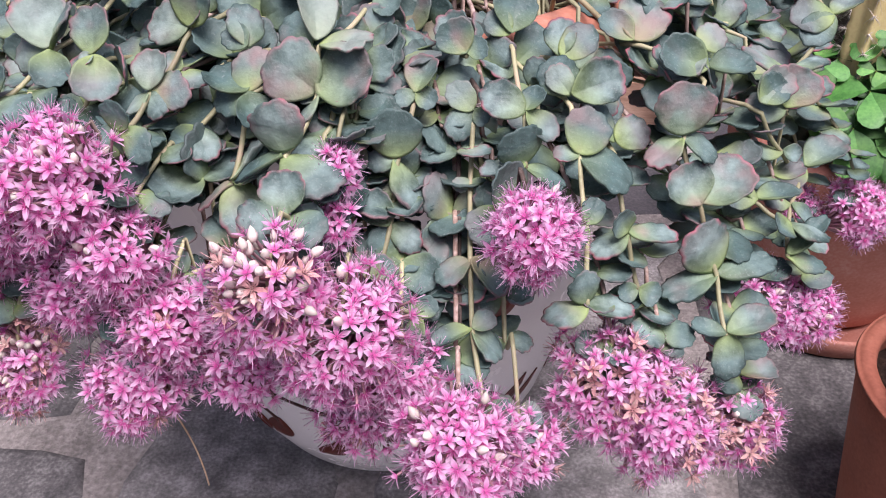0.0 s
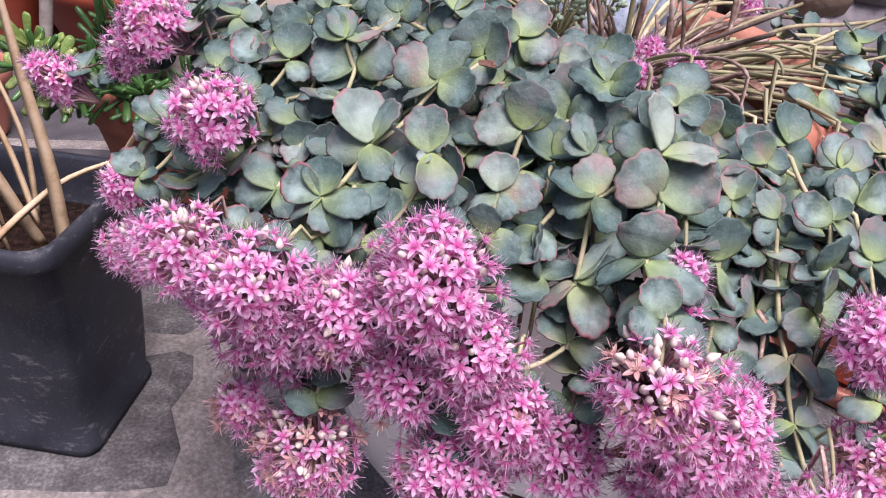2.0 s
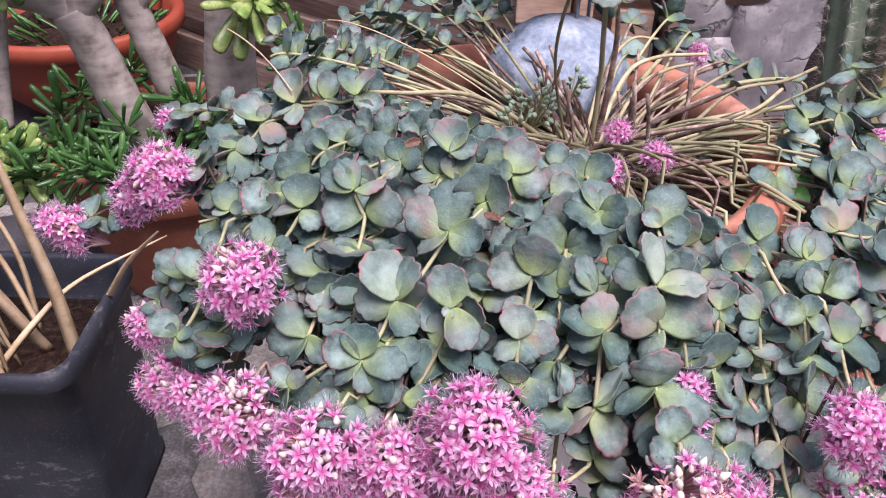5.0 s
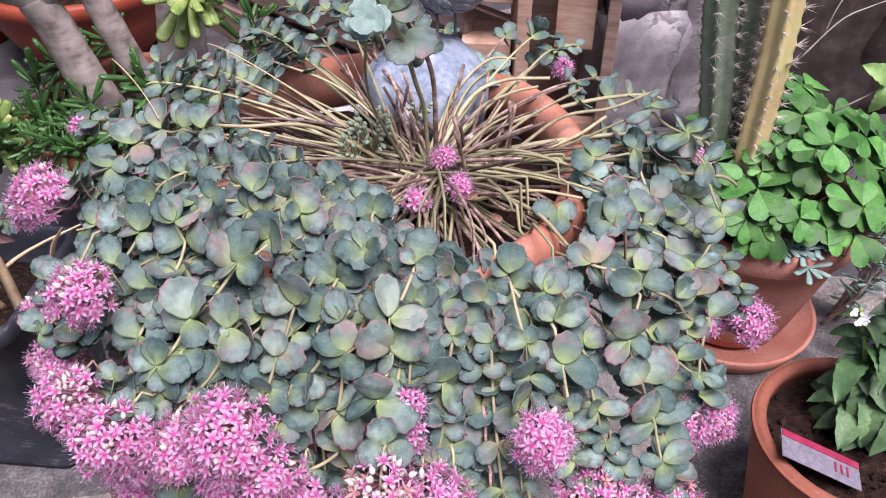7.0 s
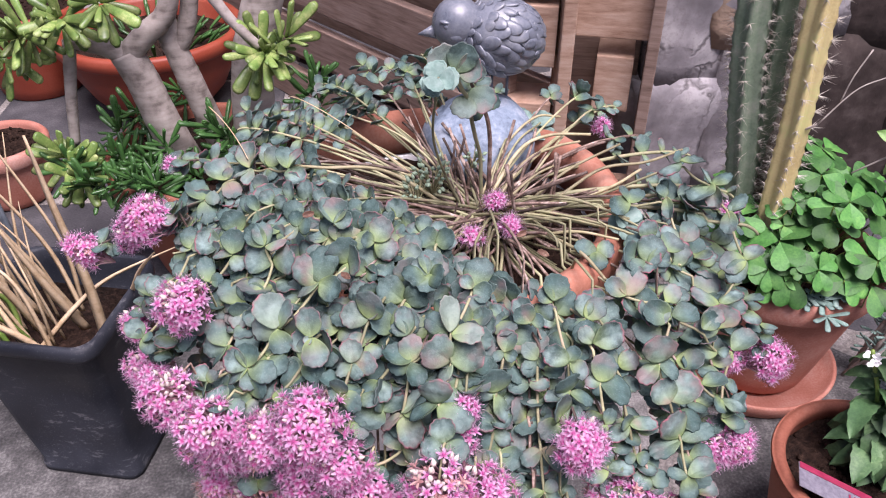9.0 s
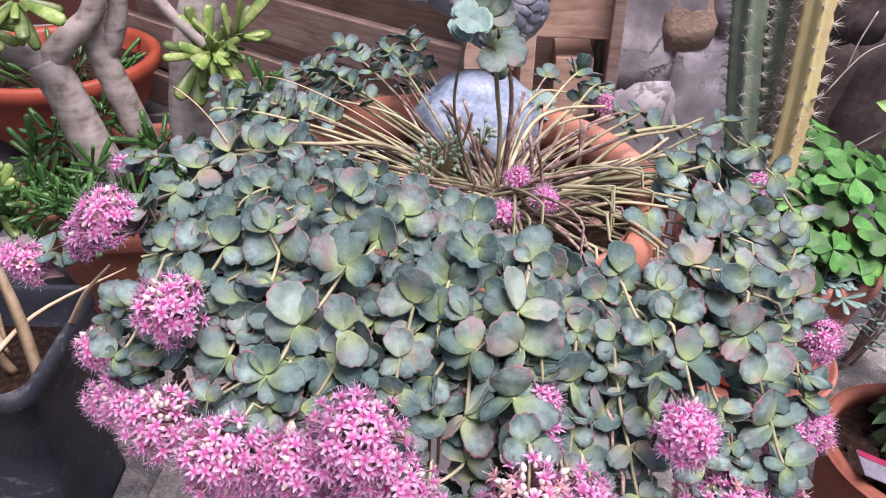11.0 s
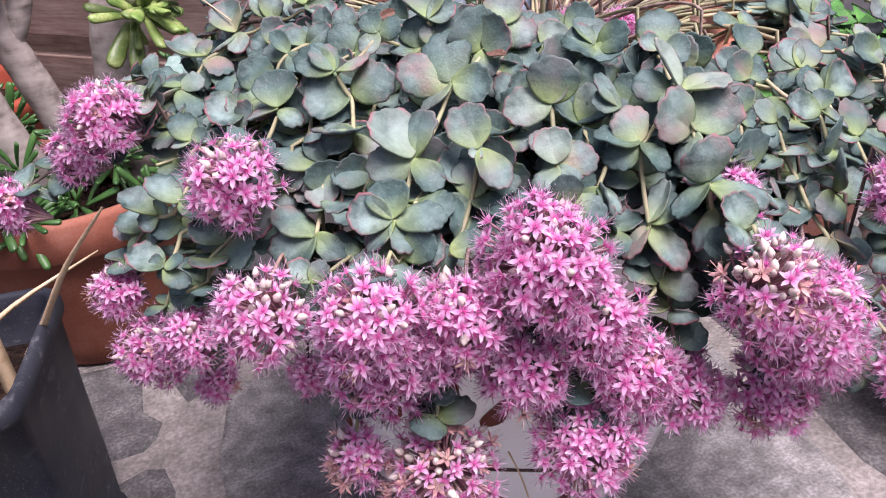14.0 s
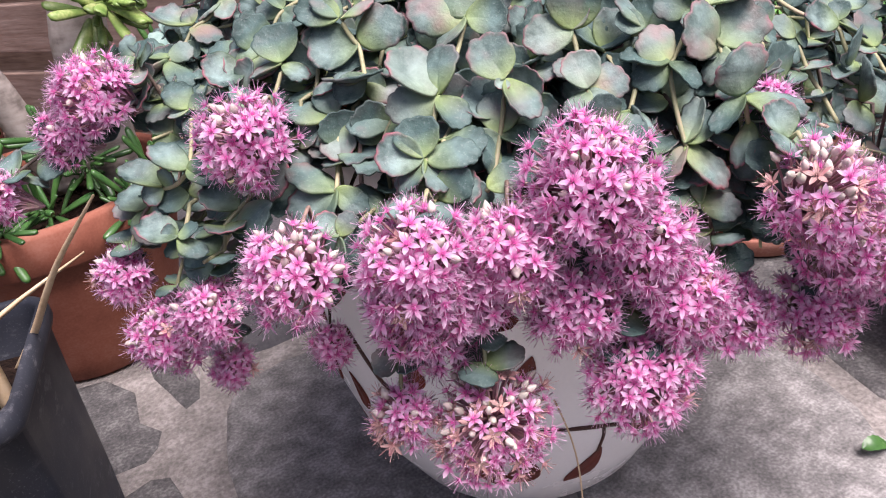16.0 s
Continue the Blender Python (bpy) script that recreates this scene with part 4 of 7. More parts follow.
old_stem([((-0.1553, 0.4408, 0.398), [((-0.14, 0.81, 0.57), (0.39, -0.48, 0.78), 0.0195, 0.85, "leaf", 1), ((0.66, 0.36, 0.66), (-0.69, -0.04, 0.72), 0.0179, 0.85, "leaf", 3), ((0.56, -0.77, -0.31), (0.05, -0.34, 0.94), 0.0187, 0.85, "leaf", 3)]),
          ((-0.1722, 0.4563, 0.3904), [((-0.03, 0.79, 0.61), (0.41, -0.55, 0.73), 0.0217, 0.70, "leaf", 2), ((0.39, -0.82, -0.42), (-0.41, -0.57, 0.71), 0.0117, 0.95, "leaf", 4), ((-0.33, -0.64, -0.7), (-0.41, -0.57, 0.71), 0.0128, 0.78, "leaf_pale", 6), ((0.4, 0.59, 0.7), (0.32, -0.8, 0.5), 0.0172, 0.85, "leaf", 1)]),
          ((-0.1893, 0.4661, 0.3843), [((-0.08, 0.8, 0.6), (-0.42, -0.57, 0.71), 0.0236, 0.79, "leaf_flush", 3), ((0.53, 0.48, 0.7), (-0.78, -0.04, 0.62), 0.0177, 0.85, "leaf", 3), ((-0.9, 0.15, -0.41), (-0.37, 0.23, 0.9), 0.0169, 0.66, "leaf_pale", 2), ((-0.19, -0.87, -0.45), (-0.38, -0.36, 0.85), 0.0152, 0.86, "leaf_pale", 1)]),
          ((-0.2079, 0.4636, 0.3757), [((-0.6, 0.76, 0.27), (0.14, -0.22, 0.96), 0.0255, 0.85, "leaf", 5), ((0.46, -0.8, -0.39), (0.19, -0.34, 0.92), 0.0186, 0.85, "leaf", 4), ((0.06, 0.75, 0.66), (-0.43, -0.58, 0.69), 0.0108, 0.92, "leaf", 4)]),
          ((-0.2257, 0.4528, 0.3648), [((-0.58, 0.76, 0.3), (0.23, -0.21, 0.95), 0.0223, 0.85, "leaf", 5), ((0.9, -0.19, 0.39), (-0.43, -0.6, 0.68), 0.0131, 0.95, "leaf_pale", 6), ((0.27, -0.8, -0.54), (0.29, -0.46, 0.84), 0.0203, 0.85, "leaf", 6), ((-0.86, 0.05, -0.5), (-0.48, 0.21, 0.85), 0.0203, 0.54, "leaf_flush", 3)])])
old_stem([((-0.1889, 0.4524, 0.3578), [((-0.13, 0.81, 0.57), (-0.45, -0.56, 0.7), 0.0228, 0.81, "leaf", 3)]),
          ((-0.2067, 0.4571, 0.3686), [((-0.8, -0.11, -0.59), (-0.43, -0.58, 0.69), 0.0144, 0.78, "leaf", 3), ((0.47, -0.8, -0.37), (0.06, -0.39, 0.92), 0.0158, 0.85, "leaf", 4)]),
          ((-0.213, 0.4372, 0.3524), [((-0.56, 0.77, 0.3), (-0.44, -0.59, 0.67), 0.0121, 0.90, "leaf", 1), ((0.64, -0.74, -0.23), (-0.44, -0.59, 0.67), 0.0110, 0.99, "leaf", 3), ((-0.58, -0.69, -0.43), (-0.24, -0.36, 0.9), 0.0096, 0.99, "leaf_flush", 3)])])
old_stem([((-0.072, 0.3406, 0.3813), [((0.33, 0.6, 0.73), (-0.31, -0.66, 0.68), 0.0202, 0.90, "leaf", 6), ((0.81, 0.19, 0.55), (-0.31, -0.65, 0.69), 0.0161, 0.95, "leaf_pale", 3), ((-0.63, -0.4, -0.67), (-0.74, 0.05, 0.67), 0.0174, 0.81, "leaf_pale", 5)]),
          ((-0.0958, 0.293, 0.3736), [((0.21, 0.05, 0.98), (-0.51, -0.84, 0.16), 0.0195, 1.13, "leaf", 1), ((-0.89, 0.45, 0.03), (-0.33, -0.7, 0.63), 0.0201, 0.88, "leaf_pale", 1), ((0.73, 0.24, 0.64), (-0.63, -0.1, 0.77), 0.0118, 0.85, "leaf_flush", 5)]),
          ((-0.1071, 0.27, 0.3579), [((0.1, 0.62, 0.77), (-0.34, -0.71, 0.62), 0.0160, 0.93, "leaf_pale", 0), ((0.94, -0.25, 0.23), (-0.34, -0.71, 0.62), 0.0166, 0.91, "leaf", 6), ((-0.85, -0.05, -0.53), (-0.51, -0.19, 0.84), 0.0133, 0.85, "leaf_pale", 6), ((0.49, -0.69, -0.53), (-0.34, -0.71, 0.62), 0.0114, 1.02, "leaf", 2)]),
          ((-0.1134, 0.2518, 0.3508), [((-0.04, 0, 1), (-0.4, -0.92, -0.02), 0.0116, 1.10, "leaf", 1), ((0.77, -0.59, -0.25), (-0.34, -0.71, 0.61), 0.0155, 0.82, "leaf", 6), ((-0.92, 0.11, -0.38), (-0.34, -0.71, 0.61), 0.0091, 0.82, "leaf", 0)])])
old_stem([((-0.0907, 0.3479, 0.3939), [((0.55, 0.45, 0.7), (-0.33, -0.65, 0.68), 0.0182, 1.03, "leaf", 5), ((0.79, -0.59, -0.19), (-0.31, -0.64, 0.7), 0.0182, 0.91, "leaf", 2), ((-0.89, -0.14, 0.43), (0.37, -0.76, 0.53), 0.0097, 1.18, "leaf", 5)])])
old_stem([((-0.1178, 0.365, 0.3982), [((0.24, 0.64, 0.73), (-0.35, -0.64, 0.68), 0.0184, 0.96, "leaf", 3), ((-0.36, 0.76, 0.54), (0.42, -0.38, 0.82), 0.0208, 0.71, "leaf", 0), ((0.91, -0.07, 0.4), (-0.35, -0.64, 0.68), 0.0142, 0.98, "leaf", 5)])])
old_stem([((-0.0274, 0.3115, 0.3795), [((0.29, 0.61, 0.74), (-0.27, -0.69, 0.67), 0.0216, 0.94, "leaf", 6), ((0.86, -0.48, -0.15), (-0.27, -0.69, 0.67), 0.0134, 1.04, "leaf", 3), ((-0.63, 0.65, 0.42), (-0.27, -0.69, 0.67), 0.0114, 0.81, "leaf", 0)]),
          ((-0.045, 0.2759, 0.3743), [((-0.07, 0.68, 0.73), (0.51, -0.6, 0.61), 0.0240, 0.61, "leaf_bleached", 0), ((0.95, -0.23, 0.2), (-0.2, 0.03, 0.98), 0.0219, 0.82, "leaf_bleached", 4)]),
          ((-0.0449, 0.2654, 0.3594), [((-0.76, 0.09, 0.65), (0.15, -0.94, 0.32), 0.0221, 1.03, "leaf_flush", 4), ((0.87, 0.06, 0.5), (-0.31, -0.72, 0.63), 0.0231, 1.02, "leaf_flush", 5), ((-0.65, -0.33, -0.69), (-0.72, -0.01, 0.69), 0.0164, 0.82, "leaf_pale", 6)]),
          ((-0.0548, 0.2427, 0.3472), [((-0.2, -0.03, 0.98), (-0.25, -0.96, -0.08), 0.0192, 1.13, "leaf_flush", 6), ((0.83, -0.53, -0.19), (0.08, -0.22, 0.97), 0.0245, 0.85, "leaf", 2), ((-0.84, -0.09, -0.54), (-0.54, 0.04, 0.84), 0.0207, 0.53, "leaf", 0)]),
          ((-0.052, 0.2431, 0.336), [((-0.64, -0.31, -0.71), (-0.74, -0.02, 0.68), 0.0189, 0.59, "leaf_flush", 6), ((0.88, -0.46, -0.09), (0.05, -0.09, 0.99), 0.0196, 0.82, "leaf", 3)])])
old_stem([((-0.0237, 0.3432, 0.3552), [((-0.32, 0.74, 0.59), (-0.22, -0.67, 0.71), 0.0201, 0.86, "leaf", 0), ((-0.46, 0.71, 0.53), (0.5, -0.28, 0.82), 0.0255, 0.64, "leaf", 0), ((-0.12, 0.29, 0.95), (-0.19, -0.95, 0.26), 0.0084, 1.21, "leaf", 0)]),
          ((-0.0478, 0.2783, 0.3732), [((-0.74, 0.59, 0.31), (-0.31, -0.71, 0.64), 0.0161, 0.95, "leaf", 2), ((-0.47, -0.47, -0.75), (-0.31, -0.71, 0.64), 0.0095, 0.89, "leaf", 4)]),
          ((-0.0704, 0.2673, 0.359), [((-0.04, 0.67, 0.74), (-0.32, -0.71, 0.62), 0.0175, 0.95, "leaf_pale", 6), ((-0.84, 0.52, 0.17), (0.12, -0.13, 0.98), 0.0193, 0.85, "leaf", 5), ((-0.92, 0.08, -0.38), (-0.32, -0.71, 0.63), 0.0160, 0.81, "leaf", 6), ((0.32, -0.7, -0.64), (0.35, -0.54, 0.77), 0.0160, 0.85, "leaf", 3)]),
          ((-0.0766, 0.2505, 0.3319), [((0.67, 0.3, 0.68), (-0.71, -0.01, 0.7), 0.0196, 0.56, "leaf_pale", 5), ((0.85, 0.06, 0.52), (-0.5, -0.23, 0.84), 0.0171, 0.85, "leaf", 1), ((0.46, -0.68, -0.57), (0.24, -0.52, 0.82), 0.0226, 0.85, "leaf", 6), ((-0.8, -0.13, -0.58), (-0.59, 0.03, 0.81), 0.0182, 0.51, "leaf_flush", 4)])])
old_stem([((-0.071, 0.2798, 0.3715), [((-0.76, 0.59, 0.28), (-0.32, -0.71, 0.63), 0.0122, 0.91, "leaf", 5), ((-0.11, 0.69, 0.72), (0.45, -0.61, 0.66), 0.0172, 0.85, "leaf", 2)]),
          ((-0.0906, 0.2666, 0.3458), [((0.36, -0.7, -0.62), (0.43, -0.46, 0.77), 0.0150, 0.85, "leaf", 4), ((-0.7, -0.25, -0.67), (-0.33, -0.72, 0.62), 0.0139, 0.72, "leaf", 3)])])
old_stem([((0.0091, 0.294, 0.3628), [((-0.45, 0.68, 0.57), (-0.24, -0.71, 0.66), 0.0191, 0.78, "leaf", 5), ((-0.59, 0.35, 0.73), (-0.03, -0.91, 0.41), 0.0147, 1.01, "leaf", 0), ((0.93, 0.03, 0.36), (-0.24, -0.71, 0.66), 0.0090, 1.06, "leaf", 0)])])
old_stem([((0.0466, 0.3009, 0.3589), [((0.8, 0.28, 0.53), (-0.2, -0.71, 0.68), 0.0171, 0.88, "leaf", 1), ((-0.02, 0.69, 0.72), (-0.2, -0.71, 0.68), 0.0170, 0.76, "leaf", 4), ((-0.86, -0.21, -0.47), (-0.48, -0.02, 0.88), 0.0139, 0.85, "leaf", 6)])])
old_stem([((0.0277, 0.314, 0.3631), [((0.15, 0.64, 0.75), (0.14, -0.77, 0.63), 0.0194, 0.92, "leaf", 3), ((-0.77, 0.3, 0.56), (0.14, -0.78, 0.61), 0.0132, 0.93, "leaf", 4)]),
          ((0.0305, 0.2703, 0.3498), [((-0.87, 0.2, 0.44), (0.11, -0.8, 0.58), 0.0185, 0.81, "leaf", 1), ((0.73, -0.33, -0.59), (0.46, -0.41, 0.79), 0.0158, 0.85, "leaf", 0), ((0.54, 0.54, 0.64), (-0.45, -0.46, 0.76), 0.0112, 0.85, "leaf", 0)]),
          ((0.0307, 0.2599, 0.3328), [((-0.22, -0.26, 0.94), (0.4, -0.9, -0.16), 0.0171, 1.13, "leaf", 2), ((-0.97, -0.22, -0.11), (-0.09, -0.12, 0.99), 0.0180, 0.58, "leaf", 5), ((0.92, -0.14, -0.37), (0.36, -0.1, 0.93), 0.0175, 0.66, "leaf", 4), ((-0.96, 0.06, 0.28), (0.12, -0.82, 0.56), 0.0104, 0.81, "leaf", 3)])])
old_stem([((0.0115, 0.2766, 0.3473), [((-0.65, -0.51, -0.57), (0.12, -0.8, 0.59), 0.0140, 0.85, "leaf", 2), ((0.81, -0.27, -0.52), (0.12, -0.8, 0.59), 0.0075, 1.04, "leaf", 4), ((-0.62, 0.39, 0.68), (0.11, -0.82, 0.57), 0.0136, 0.85, "leaf_pale", 1)]),
          ((0.0102, 0.2597, 0.3264), [((-0.9, -0.33, -0.29), (0.12, -0.81, 0.58), 0.0071, 0.90, "leaf_pale", 6), ((0.88, -0.18, -0.43), (0.12, -0.81, 0.58), 0.0086, 0.84, "leaf", 2)]),
          ((0.01, 0.2371, 0.3066), [((0.71, -0.34, -0.61), (0.57, -0.24, 0.79), 0.0194, 0.85, "leaf", 3), ((-0.83, -0.39, -0.39), (-0.34, -0.21, 0.92), 0.0157, 0.79, "leaf", 4)]),
          ((0.0106, 0.219, 0.2883), [((0.89, 0.34, 0.31), (-0.17, -0.39, 0.9), 0.0100, 0.85, "leaf", 3), ((0.74, -0.33, -0.59), (0.57, -0.17, 0.81), 0.0160, 0.77, "leaf", 4), ((-0.94, -0.27, -0.22), (-0.19, -0.14, 0.97), 0.0166, 0.51, "leaf", 3)]),
          ((0.015, 0.1959, 0.2724), [((-1, -0.08, 0.04), (0.05, -0.07, 1), 0.0112, 0.84, "leaf", 1), ((0.96, -0.1, -0.27), (0.09, -0.79, 0.6), 0.0108, 0.80, "leaf", 4)])])
old_stem([((0.0494, 0.2862, 0.3491), [((-0.52, 0.45, 0.72), (0.13, -0.8, 0.59), 0.0167, 1.06, "leaf", 2), ((0.92, 0.32, 0.23), (0.13, -0.8, 0.59), 0.0236, 0.75, "leaf", 3), ((-0.59, 0.4, 0.7), (0.12, -0.82, 0.56), 0.0140, 0.77, "leaf_pale", 4)]),
          ((0.0518, 0.267, 0.3334), [((0.37, 0.58, 0.73), (0.12, -0.8, 0.58), 0.0190, 1.00, "leaf", 1), ((0.91, -0.14, -0.38), (0.33, -0.28, 0.9), 0.0240, 0.85, "leaf", 4), ((-0.99, -0.14, 0.01), (0.04, -0.18, 0.98), 0.0109, 0.85, "leaf", 0), ((-0.24, -0.59, -0.77), (0.12, -0.8, 0.58), 0.0096, 0.90, "leaf", 2)]),
          ((0.0538, 0.247, 0.3144), [((0.35, 0.58, 0.74), (0.11, -0.81, 0.58), 0.0116, 0.78, "leaf", 4), ((-0.61, -0.52, -0.61), (0.11, -0.81, 0.58), 0.0100, 0.82, "leaf", 6)]),
          ((0.0549, 0.2347, 0.287), [((-0.24, 0.05, 0.97), (0.26, -0.96, 0.11), 0.0136, 0.98, "leaf", 6), ((0.99, 0.02, -0.15), (0.15, -0.09, 0.98), 0.0193, 0.68, "leaf", 1), ((-0.95, -0.25, -0.18), (-0.15, -0.13, 0.98), 0.0182, 0.78, "leaf", 6)])])
old_stem([((0.0682, 0.2812, 0.3317), [((0.89, 0.36, 0.29), (0.13, -0.8, 0.59), 0.0159, 0.96, "leaf", 6), ((-0.39, 0.49, 0.78), (0.62, -0.49, 0.61), 0.0165, 0.85, "leaf", 2)]),
          ((0.0706, 0.2516, 0.3087), [((-0.89, -0.34, -0.3), (-0.26, -0.17, 0.95), 0.0172, 0.77, "leaf", 2), ((0.99, 0.06, -0.1), (0.11, -0.09, 0.99), 0.0206, 0.58, "leaf", 1), ((-0.54, -0.24, 0.81), (0.55, -0.83, 0.12), 0.0114, 0.99, "leaf", 3)]),
          ((0.0756, 0.2427, 0.2884), [((0.89, -0.18, -0.41), (0.11, -0.8, 0.58), 0.0095, 1.02, "leaf", 0), ((-0.94, -0.28, -0.21), (0.11, -0.8, 0.58), 0.0090, 0.86, "leaf", 0)])])
old_stem([((0.1073, 0.3049, 0.3524), [((0.98, 0.19, 0.04), (0, -0.22, 0.98), 0.0196, 0.85, "leaf", 0), ((-0.93, 0.11, 0.35), (0.13, -0.79, 0.6), 0.0226, 0.74, "leaf", 3)]),
          ((0.0934, 0.2793, 0.3351), [((0.04, 0.16, 0.99), (0.11, -0.98, 0.16), 0.0210, 1.19, "leaf_flush", 1), ((0.89, -0.18, -0.42), (0.37, -0.25, 0.89), 0.0170, 0.85, "leaf", 4), ((-0.75, -0.46, -0.47), (-0.41, -0.23, 0.88), 0.0185, 0.75, "leaf_flush", 4)]),
          ((0.1014, 0.2648, 0.3123), [((-0.54, 0.45, 0.71), (0.11, -0.8, 0.59), 0.0185, 1.03, "leaf_flush", 3), ((0.71, 0.48, 0.52), (-0.29, -0.46, 0.84), 0.0255, 0.85, "leaf_flush", 0)]),
          ((0.1105, 0.2563, 0.2857), [((-0.45, -0.02, 0.89), (0.38, -0.91, 0.17), 0.0241, 0.99, "leaf", 2), ((0.93, 0.29, 0.22), (-0.19, -0.13, 0.97), 0.0255, 0.60, "leaf", 6), ((-0.93, -0.3, -0.23), (-0.19, -0.13, 0.97), 0.0254, 0.56, "leaf", 4)]),
          ((0.112, 0.2375, 0.2697), [((0.92, 0.3, 0.25), (-0.22, -0.13, 0.97), 0.0219, 0.65, "leaf", 0), ((-0.98, 0.04, 0.2), (0.2, -0.07, 0.98), 0.0156, 0.63, "leaf", 0), ((0.15, -0.58, -0.8), (0.09, -0.8, 0.6), 0.0191, 0.75, "leaf", 6)])])
old_stem([((0.1338, 0.3105, 0.3344), [((0.7, 0.51, 0.51), (0.13, -0.79, 0.6), 0.0198, 0.81, "leaf_flush", 5), ((0.74, 0.48, 0.48), (0.11, -0.79, 0.61), 0.0155, 0.89, "leaf", 3)]),
          ((0.1499, 0.3128, 0.3108), [((-0.98, -0.03, 0.19), (0.2, -0.05, 0.98), 0.0195, 0.76, "leaf", 6), ((0.93, -0.11, -0.36), (0.15, -0.79, 0.6), 0.0094, 0.86, "leaf", 3)]),
          ((0.1712, 0.3301, 0.2924), [((0.84, 0.43, 0.32), (-0.27, -0.17, 0.95), 0.0241, 0.73, "leaf", 3), ((-0.8, -0.47, -0.38), (-0.24, -0.33, 0.91), 0.0155, 0.85, "leaf", 4)]),
          ((0.1568, 0.3051, 0.2877), [((0.73, -0.32, -0.61), (0.52, -0.31, 0.79), 0.0140, 0.85, "leaf", 0), ((-0.97, -0.01, 0.22), (0.22, -0.18, 0.96), 0.0130, 0.85, "leaf", 2)]),
          ((0.1477, 0.2771, 0.2797), [((0.98, -0.02, -0.22), (0.22, -0.07, 0.97), 0.0185, 0.74, "leaf", 2), ((0.73, 0.48, 0.49), (-0.43, -0.24, 0.87), 0.0255, 0.40, "leaf", 1)])])
old_stem([((-0.0103, 0.277, 0.354), [((0.37, 0.58, 0.72), (-0.48, -0.55, 0.69), 0.0159, 0.85, "leaf_flush", 3), ((-0.94, -0.28, -0.21), (0.11, -0.8, 0.59), 0.0095, 0.78, "leaf", 1), ((0.9, -0.17, -0.41), (0.11, -0.8, 0.59), 0.0088, 1.04, "leaf", 5)]),
          ((-0.0171, 0.2602, 0.3357), [((0.01, 0.02, 1), (0.12, -0.99, 0.02), 0.0192, 1.09, "leaf", 1), ((0.52, -0.45, -0.72), (0.71, -0.25, 0.66), 0.0225, 0.73, "leaf", 2), ((-0.98, -0.19, -0.08), (0.11, -0.81, 0.58), 0.0123, 0.73, "leaf", 6)]),
          ((-0.0197, 0.2459, 0.3151), [((-0.59, 0.41, 0.69), (0.11, -0.81, 0.57), 0.0163, 0.75, "leaf", 3), ((0.82, -0.25, -0.51), (0.11, -0.81, 0.57), 0.0148, 0.75, "leaf", 6)]),
          ((-0.0257, 0.232, 0.3008), [((0.55, 0.53, 0.65), (0.1, -0.81, 0.57), 0.0105, 1.01, "leaf", 0), ((-0.34, 0.51, 0.79), (0.1, -0.81, 0.57), 0.0114, 0.78, "leaf", 0)]),
          ((-0.0086, 0.2222, 0.2915), [((0.62, 0.5, 0.6), (0.1, -0.81, 0.58), 0.0086, 1.02, "leaf", 5), ((-0.34, -0.57, -0.74), (-0.62, -0.46, 0.64), 0.0123, 0.85, "leaf", 1)])])
old_stem([((0.0686, 0.3668, 0.3634), [((-0.92, 0.2, 0.32), (0.16, -0.58, 0.8), 0.0169, 0.77, "leaf", 1), ((0.98, 0.21, -0.04), (0.16, -0.58, 0.8), 0.0149, 0.96, "leaf", 1), ((-0.05, -0.81, -0.58), (0.16, -0.58, 0.8), 0.0149, 0.96, "leaf", 0)])])
old_stem([((0.0973, 0.3945, 0.3859), [((-0.94, -0.34, -0.06), (0.15, -0.56, 0.82), 0.0184, 0.80, "leaf", 0), ((0.67, 0.67, 0.33), (-0.31, -0.16, 0.94), 0.0161, 0.85, "leaf", 1), ((-0.28, 0.77, 0.57), (0.64, -0.29, 0.71), 0.0155, 0.85, "leaf_flush", 4)])])
old_stem([((0.0804, 0.3246, 0.3564), [((0.43, 0.73, 0.53), (0.13, -0.63, 0.77), 0.0255, 0.92, "leaf_flush", 1), ((-0.8, 0.39, 0.46), (0.13, -0.63, 0.77), 0.0181, 0.76, "leaf", 3)]),
          ((0.1059, 0.3161, 0.3571), [((-0.69, -0.61, -0.39), (-0.39, -0.15, 0.91), 0.0220, 0.85, "leaf_pale", 4), ((0.73, 0.58, 0.36), (0.13, -0.64, 0.76), 0.0150, 0.92, "leaf_pale", 2), ((0.31, -0.7, -0.64), (0.79, -0.18, 0.58), 0.0184, 0.71, "leaf", 1)])])
old_stem([((0.1305, 0.4099, 0.3793), [((-0.03, -0.83, -0.56), (-0.63, -0.42, 0.65), 0.0183, 0.57, "leaf_flush", 5), ((-0.42, 0.71, 0.57), (0.17, -0.55, 0.82), 0.0120, 0.80, "leaf", 4)]),
          ((0.1348, 0.3766, 0.3623), [((0.68, 0.65, 0.33), (0.17, -0.58, 0.79), 0.0200, 0.79, "leaf_flush", 4), ((-0.86, 0.3, 0.41), (0.17, -0.58, 0.79), 0.0184, 0.82, "leaf", 2)])])
